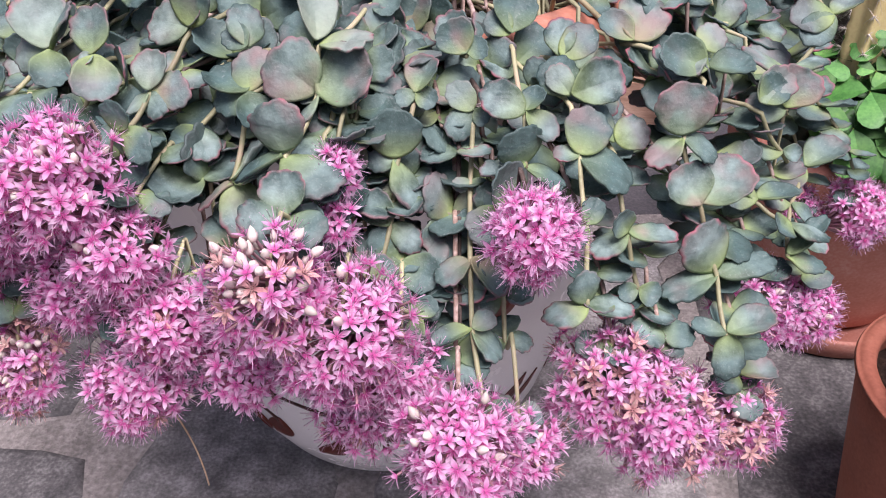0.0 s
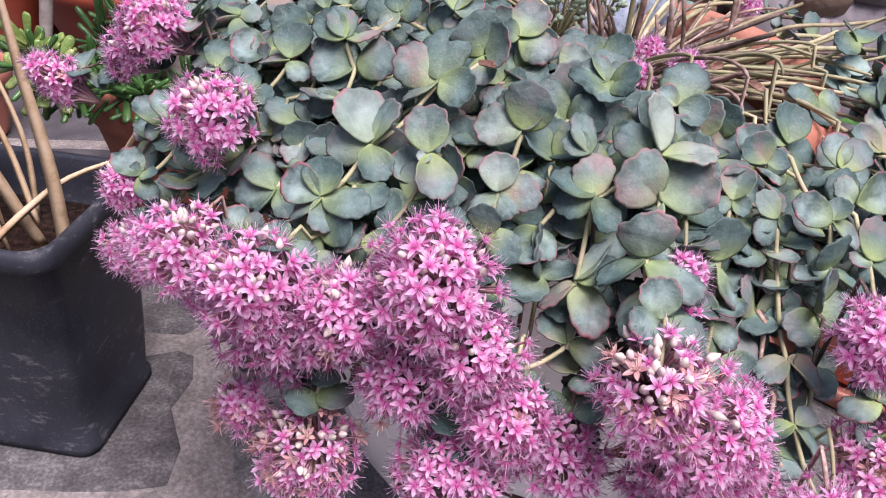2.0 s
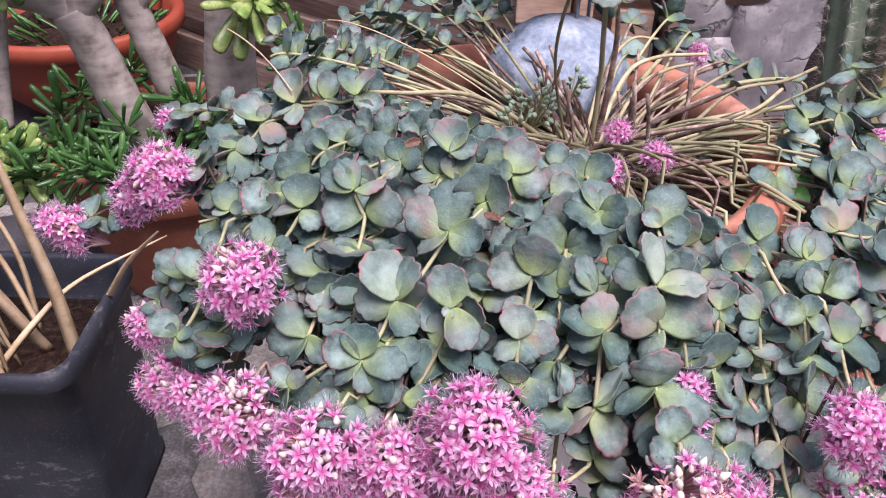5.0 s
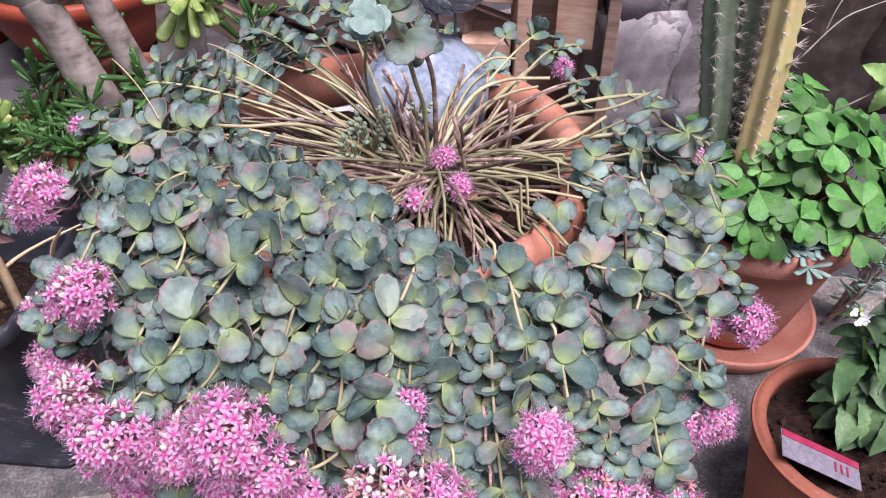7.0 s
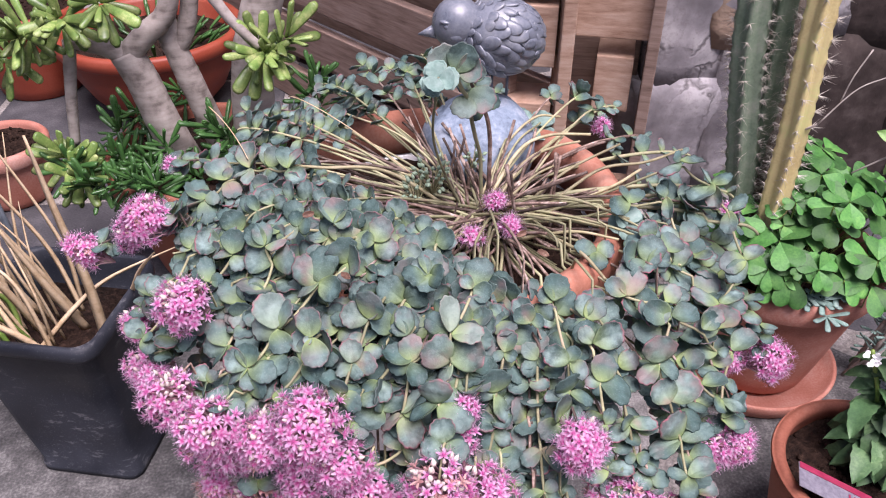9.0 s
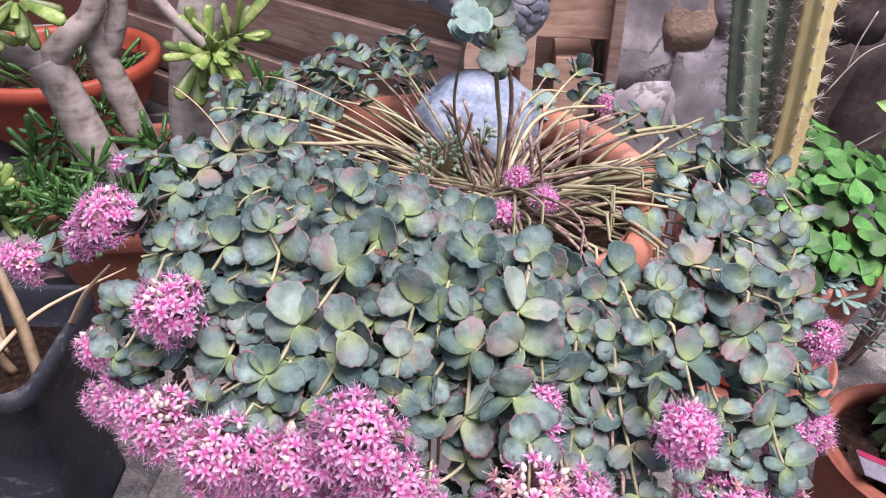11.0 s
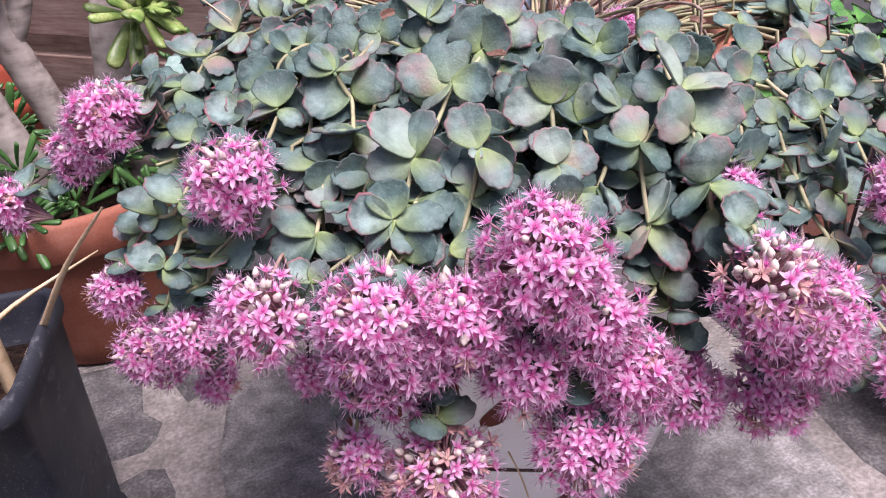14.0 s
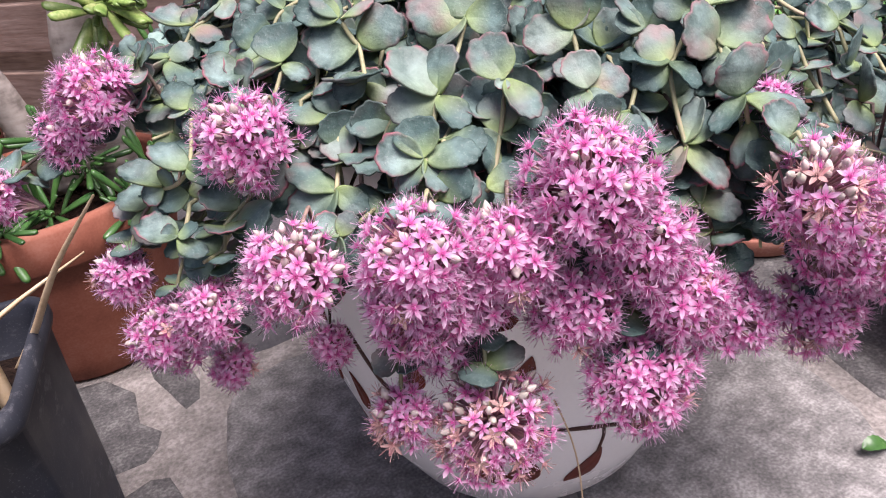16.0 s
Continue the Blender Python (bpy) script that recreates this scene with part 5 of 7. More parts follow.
old_stem([((0.1425, 0.4263, 0.4006), [((-0.88, -0.46, -0.15), (-0.25, 0.16, 0.95), 0.0213, 0.72, "leaf", 2), ((-0.49, 0.19, 0.85), (0.47, -0.76, 0.44), 0.0085, 1.19, "leaf", 6), ((0.99, 0.11, -0.1), (0.08, 0.23, 0.97), 0.0200, 0.85, "leaf", 5)]),
          ((0.1715, 0.4266, 0.3787), [((-0.32, 0.75, 0.58), (0.73, -0.19, 0.65), 0.0162, 0.85, "leaf", 1), ((0.79, 0.57, 0.22), (-0.33, 0.09, 0.94), 0.0218, 0.67, "leaf", 2), ((0, -0.83, -0.56), (-0.63, -0.43, 0.64), 0.0224, 0.60, "leaf_flush", 3), ((-0.78, -0.58, -0.24), (-0.33, 0.06, 0.94), 0.0255, 0.85, "leaf", 5)]),
          ((0.1802, 0.4053, 0.3672), [((-0.27, -0.81, -0.52), (-0.6, -0.28, 0.75), 0.0194, 0.74, "leaf", 1), ((0.66, 0.68, 0.33), (-0.45, 0, 0.89), 0.0234, 0.57, "leaf", 2), ((0.81, 0.55, 0.22), (-0.32, 0.08, 0.95), 0.0159, 0.76, "leaf", 4)]),
          ((0.1782, 0.3587, 0.3554), [((-0.75, -0.58, -0.31), (0.15, -0.61, 0.78), 0.0220, 0.72, "leaf", 1), ((0.78, 0.56, 0.29), (-0.36, 0.02, 0.93), 0.0177, 0.81, "leaf", 0), ((-0.98, -0.18, 0.08), (0.17, -0.6, 0.78), 0.0216, 0.84, "leaf", 1)]),
          ((0.1519, 0.3305, 0.341), [((-0.87, 0.28, 0.4), (0.41, -0.05, 0.91), 0.0229, 0.85, "leaf", 2), ((0.87, 0.45, 0.21), (-0.27, 0.07, 0.96), 0.0207, 0.64, "leaf", 6)]),
          ((0.148, 0.3153, 0.3294), [((0.3, 0.36, 0.88), (0.01, -0.93, 0.38), 0.0190, 1.19, "leaf_flush", 3), ((-0.99, -0.04, 0.16), (0.15, -0.64, 0.75), 0.0172, 0.85, "leaf_flush", 6)])])
old_stem([((0.1342, 0.2913, 0.2988), [((0.96, 0.28, 0.05), (-0.07, 0.08, 0.99), 0.0202, 0.71, "leaf", 0), ((-0.4, 0.63, 0.67), (0.78, -0.15, 0.61), 0.0239, 0.65, "leaf", 2), ((-0.98, 0.01, 0.22), (0.16, -0.67, 0.73), 0.0172, 0.85, "leaf", 5)]),
          ((0.1456, 0.2817, 0.2938), [((0.96, -0.08, -0.25), (0.26, 0.11, 0.96), 0.0204, 0.70, "leaf", 2), ((-0.58, -0.81, 0.12), (0.55, -0.28, 0.79), 0.0136, 0.97, "leaf", 5)])])
old_stem([((-0.0777, 0.2411, 0.3094), [((-0.63, 0.66, 0.41), (0.2, -0.36, 0.91), 0.0164, 0.80, "leaf_flush", 4), ((0.45, 0.36, 0.82), (-0.87, -0.03, 0.49), 0.0150, 0.52, "leaf_pale", 3), ((0.8, -0.58, -0.16), (-0.43, -0.73, 0.53), 0.0165, 0.74, "leaf", 6)]),
          ((-0.0955, 0.2379, 0.3), [((0.56, -0.68, -0.48), (0.22, -0.43, 0.88), 0.0128, 0.85, "leaf", 2), ((-0.46, 0.69, 0.57), (-0.44, -0.73, 0.52), 0.0094, 0.93, "leaf", 1)]),
          ((-0.0941, 0.2518, 0.2762), [((-0.9, 0.4, -0.19), (-0.44, -0.74, 0.51), 0.0119, 0.84, "leaf", 5), ((0.52, -0.67, -0.54), (0.04, -0.61, 0.79), 0.0102, 0.85, "leaf", 1)])])
old_stem([((-0.2297, 0.4064, 0.3519), [((-0.2, 0.73, 0.66), (0.09, -0.65, 0.75), 0.0179, 0.85, "leaf", 6), ((-0.84, 0.53, -0.14), (-0.26, -0.16, 0.95), 0.0114, 0.85, "leaf_pale", 1), ((0.86, -0.29, 0.43), (-0.5, -0.65, 0.57), 0.0093, 0.89, "leaf_flush", 5)]),
          ((-0.2445, 0.3623, 0.3408), [((-0.41, 0.72, 0.56), (0.28, -0.48, 0.83), 0.0194, 0.79, "leaf", 1), ((0.62, -0.73, 0.29), (-0.75, -0.45, 0.48), 0.0096, 0.88, "leaf", 6), ((0.68, -0.68, -0.29), (0.12, -0.28, 0.95), 0.0170, 0.85, "leaf", 1)]),
          ((-0.2541, 0.3754, 0.3317), [((-0.6, 0.71, 0.37), (0.17, -0.33, 0.93), 0.0221, 0.69, "leaf", 0), ((-0.87, 0.25, -0.43), (-0.47, -0.69, 0.55), 0.0118, 0.86, "leaf", 4), ((0.46, -0.32, 0.83), (-0.77, -0.61, 0.19), 0.0087, 1.01, "leaf", 0)])])
old_stem([((-0.2458, 0.3695, 0.3267), [((-0.86, 0.5, -0.13), (-0.48, -0.68, 0.55), 0.0151, 0.84, "leaf", 5), ((0.87, -0.27, 0.42), (-0.48, -0.68, 0.55), 0.0101, 0.86, "leaf", 6)]),
          ((-0.2581, 0.3426, 0.322), [((-0.58, 0.69, 0.42), (-0.45, -0.71, 0.55), 0.0075, 0.95, "leaf", 0), ((0.89, -0.34, 0.3), (-0.39, -0.25, 0.89), 0.0098, 0.85, "leaf", 5), ((-0.67, 0.67, 0.32), (0.02, -0.41, 0.91), 0.0179, 0.85, "leaf", 5), ((0.56, -0.7, -0.45), (0.23, -0.39, 0.89), 0.0139, 0.78, "leaf", 2)])])
old_stem([((-0.2062, 0.297, 0.3212), [((-0.35, -0.41, -0.84), (-0.92, -0.04, 0.4), 0.0145, 0.73, "leaf", 1), ((-0.41, 0.7, 0.58), (0.04, -0.62, 0.78), 0.0129, 0.85, "leaf", 3), ((0.69, 0.1, 0.72), (-0.46, -0.71, 0.54), 0.0113, 0.74, "leaf", 4)])])


def under(p):
    """How far a point lies over the leaves of the upper stems; None where there are none near."""
    near = min(TRACED, key=lambda q: (q.x - p.x) ** 2 + (q.y - p.y) ** 2)
    return p.z - near.z if math.hypot(near.x - p.x, near.y - p.y) < 0.024 else None


# stems that end in flower heads, from the left round the front to the right
sprig((-0.264, 0.43, 0.362), head=(0.02, 0.023, 44, 10), droop=0.025)
sprig((-0.28, 0.437, 0.345), head=(0.015, 0.016, 26, 3), droop=0.02)
sprig((-0.275, 0.553, 0.338), head=(0.008, 0.008, 10, 0), droop=0.02)
sprig((-0.32, 0.442, 0.326), head=(0.012, 0.022, 30, 6), droop=0.02, bare=0.45)
sprig((-0.221, 0.338, 0.354), head=(0.02, 0.021, 40, 18), droop=0.03)
sprig((-0.28, 0.40, 0.285), head=(0.014, 0.016, 26, 4))
sprig((-0.27, 0.375, 0.262), head=(0.02, 0.024, 40, 12))
sprig((-0.247, 0.40, 0.215), head=(0.012, 0.013, 24, 0))
sprig((-0.228, 0.288, 0.318), head=(0.02, 0.022, 38, 20))
sprig((-0.194, 0.252, 0.325), head=(0.021, 0.026, 54, 14))
sprig((-0.173, 0.257, 0.306), head=(0.019, 0.02, 46, 8))
sprig((-0.132, 0.238, 0.338), head=(0.025, 0.026, 66, 16))
sprig((-0.116, 0.232, 0.312), head=(0.02, 0.02, 44, 4))
sprig((-0.057, 0.204, 0.319), head=(0.022, 0.026, 40, 24, 0.2), last=0.015)
sprig((-0.035, 0.208, 0.297), head=(0.026, 0.026, 64, 6))
sprig((-0.178, 0.248, 0.248), head=(0.026, 0.0145, 52, 26, 0.35), last=0.012)
sprig((-0.206, 0.266, 0.254), head=(0.0135, 0.011, 18, 7, 0.4), bare=0.6, last=0.02)
sprig((-0.206, 0.35, 0.238), head=(0.0105, 0.0105, 18, 0), bare=0.6, last=0.02)
sprig((-0.12, 0.229, 0.254), head=(0.023, 0.02, 56, 4))
sprig((-0.183, 0.272, 0.284), head=(0.019, 0.018, 40, 2))
sprig((-0.076, 0.228, 0.265), head=(0.02, 0.019, 44, 2))
sprig((-0.03, 0.22, 0.25), head=(0.022, 0.02, 50, 2))
sprig((-0.162, 0.246, 0.32), head=(0.018, 0.019, 40, 8))
sprig((-0.196, 0.256, 0.306), head=(0.018, 0.018, 40, 2))
sprig((-0.14, 0.243, 0.29), head=(0.02, 0.02, 46, 2))
sprig((-0.102, 0.226, 0.285), head=(0.018, 0.018, 40, 2))
sprig((-0.255, 0.34, 0.285), head=(0.015, 0.017, 30, 6))
sprig((-0.015, 0.212, 0.272), head=(0.018, 0.018, 40, 2))
sprig((0.03, 0.222, 0.327), head=(0.017, 0.018, 44, 4))
sprig((0.068, 0.23, 0.25), head=(0.028, 0.025, 76, 4, 0.15))
sprig((0.09, 0.226, 0.232), head=(0.026, 0.024, 60, 6, 0.12))
sprig((0.128, 0.243, 0.214), head=(0.021, 0.021, 38, 14, 0.35))
sprig((0.005, 0.176, 0.274), head=(0.022, 0.022, 54, 6), bare=0.5)
sprig((0.028, 0.2, 0.247), head=(0.016, 0.016, 30, 4), bare=0.5)
sprig((0.138, 0.28, 0.25), head=(0.021, 0.02, 42, 8))
sprig((0.168, 0.288, 0.24), head=(0.018, 0.016, 34, 4))
sprig((0.226, 0.37, 0.24), head=(0.02, 0.021, 44, 2), bare=0.5)
sprig((0.2, 0.38, 0.235), head=(0.014, 0.014, 26, 2), bare=0.5)
sprig((0.204, 0.454, 0.33), head=(0.009, 0.009, 12, 0), bare=0.5, droop=0.01)
sprig((-0.038, 0.246, 0.338), head=(0.009, 0.009, 10, 0), last=0.02)
sprig((-0.038, 0.237, 0.322), head=(0.008, 0.008, 8, 0), last=0.02)
sprig((-0.06, 0.25, 0.272), bare=0.66, size=0.02, taper=0.8)
sprig((-0.03, 0.252, 0.266), bare=0.66, size=0.02, taper=0.8)

# leafy stems that cover the front and left of the mound
for deg in range(-172, -20, 7):
    w = radians(deg + rng.uniform(-3, 3))
    for far, hz in ((0.135, 0.372), (0.185, 0.352), (0.222, 0.318))[:2 if deg > -78 else 3 if deg % 2 or -132 < deg < -70 else 2]:
        f = far * rng.uniform(0.9, 1.1)
        if deg < -120:
            f *= 1.0 + 0.22 * (-120 - deg) / 50
        sprig((CROWN.x + f * math.cos(w) - 0.02, CROWN.y + f * math.sin(w), hz + rng.uniform(-0.012, 0.012)), bare=0.3 if far > 0.15 else 0.45, droop=0.02, taper=0.75)
for deg in range(168, 214, 6):
    w = radians(deg + rng.uniform(-3, 3))
    for f, hz in ((0.14, 0.38), (0.18, 0.372), (0.215, 0.355)):
        f *= rng.uniform(0.92, 1.06)
        sprig((CROWN.x + f * math.cos(w) - 0.02, CROWN.y + f * math.sin(w) + 0.01, hz + rng.uniform(-0.012, 0.012)), bare=0.3, droop=0.02, taper=0.75, size=0.02, step=0.0165, wide=0.72)
for deg in (-38, -28, -16):
    w = radians(deg + rng.uniform(-3, 3))
    for f, hz in ((0.17, 0.35), (0.22, 0.325)):
        f *= rng.uniform(0.92, 1.06)
        sprig((CROWN.x + f * math.cos(w), CROWN.y + f * math.sin(w), hz + rng.uniform(-0.02, 0.015)), bare=0.4, droop=0.02, taper=0.75, size=0.0235)
# sparser ones to the right and behind
for deg in (-15, -4, 8, 20, 33, 48, 62):
    w = radians(deg + rng.uniform(-3, 3))
    f = rng.uniform(0.19, 0.235)
    sprig((CROWN.x + f * math.cos(w), CROWN.y + f * math.sin(w), 0.335 + rng.uniform(-0.03, 0.02)), bare=0.62, droop=0.02, size=0.0175, step=0.023, thick=0.0019, wide=0.8)
for deg in (78, 96, 112, 126, 140, 150, 160, 168, 176):
    w = radians(deg + rng.uniform(-3, 3))
    f = rng.uniform(0.18, 0.235)
    sprig((CROWN.x + f * math.cos(w), CROWN.y + f * math.sin(w), 0.352 + rng.uniform(-0.02, 0.02)), bare=0.55, droop=0.025, size=0.02, wide=0.72)


def small_rosette(pos, face, size, n=6, stalk=None):
    """A young shoot: two or three rings of small round blue leaves, with its stalk."""
    face = Vector(face).normalized()
    u = face.orthogonal().normalized()
    w = face.cross(u)
    items = []
    for k in range(n):
        a = k * 2.1 + rng.uniform(-0.2, 0.2)
        d = u * math.cos(a) + w * math.sin(a)
        lift = 0.15 + 0.1 * (k // 3)
        items.append((LEAVES[k % 2], to_plant(frame_of(Vector(pos) - face * 0.004 * (2 - k // 3), d + face * lift, face, size * (1.0 if k < 3 else 0.8) * rng.uniform(0.9, 1.1), 1.15))))
    root = Vector(stalk[0]) if stalk else CROWN.copy()
    line = spline([root, *(stalk[1:] if stalk else [(root + Vector(pos)) * 0.5 + Vector((0, 0, 0.02))]), pos], 20)
    stem = link("stem", joined([(tube_piece(line, 0.001, 6), to_plant(Matrix()))], "stem", M["stem"]), None, sedum, "young upright stem")
    for pc, m in items:
        link("leaf", pc.mesh("leaf", M["young"]), None, stem, m=m)


M["young"] = plain("young_leaf", (0.12, 0.21, 0.18), (0.2, 0.3, 0.26), 120, 0.6, 0.25, 0.3, 0.0008, c3=(0.3, 0.39, 0.35), vary=0.15)
small_rosette((-0.044, 0.40, 0.487), (-0.1, -0.8, 0.6), 0.0145, 7, [(-0.02, 0.46, 0.34), (-0.045, 0.43, 0.42)])
small_rosette((0.098, 0.392, 0.373), (0, -0.5, 0.85), 0.0155, 5)
small_rosette((0.06, 0.56, 0.366), (0, -0.5, 0.85), 0.018, 5)
small_rosette((0.04, 0.555, 0.37), (0.1, -0.6, 0.8), 0.017, 4)
small_rosette((-0.12, 0.57, 0.378), (0, -0.5, 0.85), 0.014, 5)
small_rosette((-0.215, 0.5, 0.37), (-0.2, -0.5, 0.8), 0.014, 4)
# the tall shoot behind the first rosette, with older mottled leaves
sprig((-0.022, 0.43, 0.475), start=(0.0, 0.465, 0.335), via=[(0.0, 0.455, 0.38), (-0.004, 0.445, 0.43)], bare=0.74, size=0.028, step=0.016, crown_leaves=True, thick=0.002)

# the tallest shoot, with large weathered leaves behind the young rosette
old_stem(leafy=False, thick=0.0016, nodes=[((-0.008, 0.45, 0.4), []),
          ((-0.022, 0.425, 0.462), [((0.7, -0.2, -0.2), (0.2, -0.8, 0.5), 0.021, 1.0, "leaf_flush", 1), ((-0.2, -0.5, -0.5), (0, -0.8, 0.5), 0.018, 1.0, "leaf_pale", 4)]),
          ((-0.031, 0.418, 0.482), [((-0.75, 0.1, 0.6), (0.0, -0.85, 0.5), 0.023, 1.0, "leaf_pale", 0), ((0.35, 0.1, 0.85), (0.1, -0.85, 0.4), 0.022, 1.0, "leaf", 5), ((0.8, 0.0, 0.2), (0.3, -0.8, 0.4), 0.019, 1.0, "leaf_flush", 3)])])

# bare stems that radiate from the crown over the rim
for k in range(30):
    deg = rng.uniform(-66, 120)
    w = radians(deg)
    a = CROWN + Vector((rng.uniform(-0.03, 0.03), rng.uniform(-0.03, 0.03), -0.012))
    reach = rng.uniform(0.06, 0.15) if deg > 70 or k % 5 == 0 else rng.uniform(0.05, 0.092)
    e = CROWN + Vector((reach * math.cos(w), reach * math.sin(w), rng.uniform(0.022, 0.055)))
    b = a.lerp(e, 0.35) + Vector((rng.uniform(-0.003, 0.003), rng.uniform(-0.003, 0.003), rng.uniform(0.0, 0.009)))
    c = a.lerp(e, 0.75) + Vector((rng.uniform(-0.004, 0.004), rng.uniform(-0.004, 0.004), rng.uniform(-0.002, 0.007)))
    r = rng.uniform(0.0008, 0.0019)
    link("bare_stem", joined([(tube_piece(bezier(a, b, c, e, 14), [r * (1.1 - 0.03 * i) for i in range(14)], 6), to_plant(Matrix()))], "bare_stem", M["stick"] if rng.random() < 0.9 else M["stem"]), None, sedum)
for k in range(32):
    w = radians(rng.uniform(88, 215))
    a = CROWN + Vector((rng.uniform(-0.03, 0.02), rng.uniform(-0.03, 0.03), -0.01))
    reach = rng.uniform(0.1, 0.165)
    e = CROWN + Vector((reach * math.cos(w), reach * math.sin(w), rng.uniform(0.03, 0.052)))
    b = a.lerp(e, 0.35) + Vector((rng.uniform(-0.004, 0.004), rng.uniform(-0.004, 0.004), rng.uniform(0.004, 0.014)))
    c = a.lerp(e, 0.75) + Vector((rng.uniform(-0.004, 0.004), rng.uniform(-0.004, 0.004), rng.uniform(0.0, 0.01)))
    r = rng.uniform(0.0006, 0.0013)
    link("bare_stem", joined([(tube_piece(bezier(a, b, c, e, 12), [r * (1.1 - 0.03 * i) for i in range(12)], 6), to_plant(Matrix()))], "bare_stem", M["stick"] if rng.random() < 0.75 else M["stem"]), None, sedum)
M["arch"] = plain("yellow_green_stem", (0.2, 0.17, 0.1), (0.34, 0.3, 0.17), 70, 0.55, c3=(0.47, 0.4, 0.28), vary=0.35)
for path, r in ((((-0.005, 0.456, 0.34), (0.029, 0.497, 0.372), (0.058, 0.514, 0.378), (0.094, 0.51, 0.38)), 0.0019), (((-0.001, 0.451, 0.34), (0.032, 0.482, 0.37), (0.061, 0.501, 0.374), (0.085, 0.509, 0.374)), 0.0016),
                (((0.021, 0.446, 0.342), (0.064, 0.469, 0.368), (0.115, 0.492, 0.38)), 0.0016), (((0.0, 0.45, 0.34), (0.049, 0.446, 0.356), (0.094, 0.469, 0.37), (0.132, 0.471, 0.374), (0.17, 0.493, 0.372)), 0.0017),
                (((0.0, 0.44, 0.34), (0.036, 0.437, 0.352), (0.093, 0.442, 0.368), (0.126, 0.463, 0.372)), 0.0018), (((0.01, 0.445, 0.342), (0.068, 0.439, 0.36), (0.11, 0.433, 0.366), (0.146, 0.432, 0.366), (0.161, 0.429, 0.364)), 0.0018),
                (((0.019, 0.41, 0.345), (0.057, 0.394, 0.362), (0.088, 0.379, 0.364)), 0.0015), (((0.003, 0.447, 0.345), (0.037, 0.466, 0.366), (0.061, 0.48, 0.37)), 0.0014), (((0.02, 0.41, 0.345), (0.037, 0.398, 0.356), (0.056, 0.366, 0.364), (0.069, 0.338, 0.36)), 0.0018),
                (((-0.01, 0.46, 0.34), (0.02, 0.51, 0.37), (0.05, 0.54, 0.382), (0.075, 0.548, 0.378)), 0.0015), (((-0.02, 0.45, 0.34), (-0.08, 0.45, 0.386), (-0.13, 0.44, 0.398), (-0.16, 0.45, 0.396)), 0.0017)):
    line = spline(path, 22)
    link("bare_stem", joined([(tube_piece(line, [r * 0.85 * (1.1 - 0.015 * i) for i in range(22)], 7), to_plant(Matrix()))], "bare_stem", M["arch"]), None, sedum, "arching yellow-green bare stem")
# short leafy stems that hide the back of the rim
for deg in (98, 108, 118, 126, 134, 142, 150, 158, 166, 60, 48, 36, 24):
    w = radians(deg + rng.uniform(-4, 4))
    f = rng.uniform(0.165, 0.205) if deg > 90 else rng.uniform(0.15, 0.18)
    sprig((CROWN.x - 0.01 + f * math.cos(w), CROWN.y + f * math.sin(w), 0.392 + rng.uniform(-0.012, 0.014) - (0.02 if deg < 90 else 0)), bare=0.68, lift=0.01, droop=0.012, size=0.0175, step=0.013, taper=0.8, crown_leaves=deg > 90, wide=0.75)
# short dead stubs that stand up
for k in range(34):
    a = CROWN + Vector((rng.uniform(-0.05, 0.06), rng.uniform(-0.03, 0.06), -0.012))
    e = a + Vector((rng.uniform(-0.025, 0.025), rng.uniform(-0.02, 0.03), rng.uniform(0.035, 0.075)))
    link("bare_stem", joined([(tube_piece(bezier(a, a.lerp(e, 0.3), a.lerp(e, 0.7) + Vector((0.003, 0, 0)), e, 8), rng.uniform(0.0008, 0.0015), 5), to_plant(Matrix()))], "bare_stem", M["stick"]), None, sedum)
# a few pale dry threads
for a, b, c, e in (((-0.06, 0.47, 0.37), (-0.1, 0.49, 0.4), (-0.15, 0.53, 0.415), (-0.165, 0.56, 0.4)), ((-0.139, 0.262, 0.228), (-0.131, 0.265, 0.205), (-0.122, 0.268, 0.18), (-0.123, 0.27, 0.135)), ((-0.19, 0.47, 0.39), (-0.2, 0.49, 0.4), (-0.21, 0.5, 0.41), (-0.225, 0.52, 0.412))):
    link("dry_thread", joined([(tube_piece(bezier(a, b, c, e, 14), 0.00045, 5), to_plant(Matrix()))], "dry_thread", M["straw"]), None, sedum)
# green buds in the middle, and small late flowers
def green_cluster(pos, radius, n, seed):
    r = random.Random(seed)
    items, stalks = [], []
    pos = Vector(pos)
    for k in range(n):
        d = Vector((r.uniform(-1, 1), r.uniform(-1, 0.6), r.uniform(-0.2, 1))).normalized()
        q = pos + d * radius * r.uniform(0.6, 1.0)
        stalks.append((tube_piece([pos - UP * radius, q], 0.0006, 4, False), to_plant(Matrix())))
        items.append((BUD, to_plant(Matrix.Translation(q) @ d.to_track_quat("Z", "Y").to_matrix().to_4x4() @ Matrix.Scale(r.uniform(0.006, 0.0085), 4))))
    h = link("flower_head", joined(stalks, "flower_head", M["stem"]), None, sedum, "unopened head of green buds")
    tagged(link("buds", joined(items, "buds", M["green_bud"]), None, h), kind="stuff")


green_cluster((-0.045, 0.462, 0.372), 0.016, 34, 3)
green_cluster((-0.058, 0.45, 0.366), 0.012, 20, 4)
green_cluster((-0.01, 0.49, 0.372), 0.01, 14, 5)
for q, n in (((0.004, 0.44, 0.362), 9), ((0.01, 0.396, 0.367), 13), ((-0.02, 0.39, 0.364), 6), ((0.119, 0.566, 0.357), 8), ((-0.15, 0.59, 0.372), 4)):
    flower_head(q, (0, -0.3, 1), 0.008, 0.008, n, 0, None, n * 7)

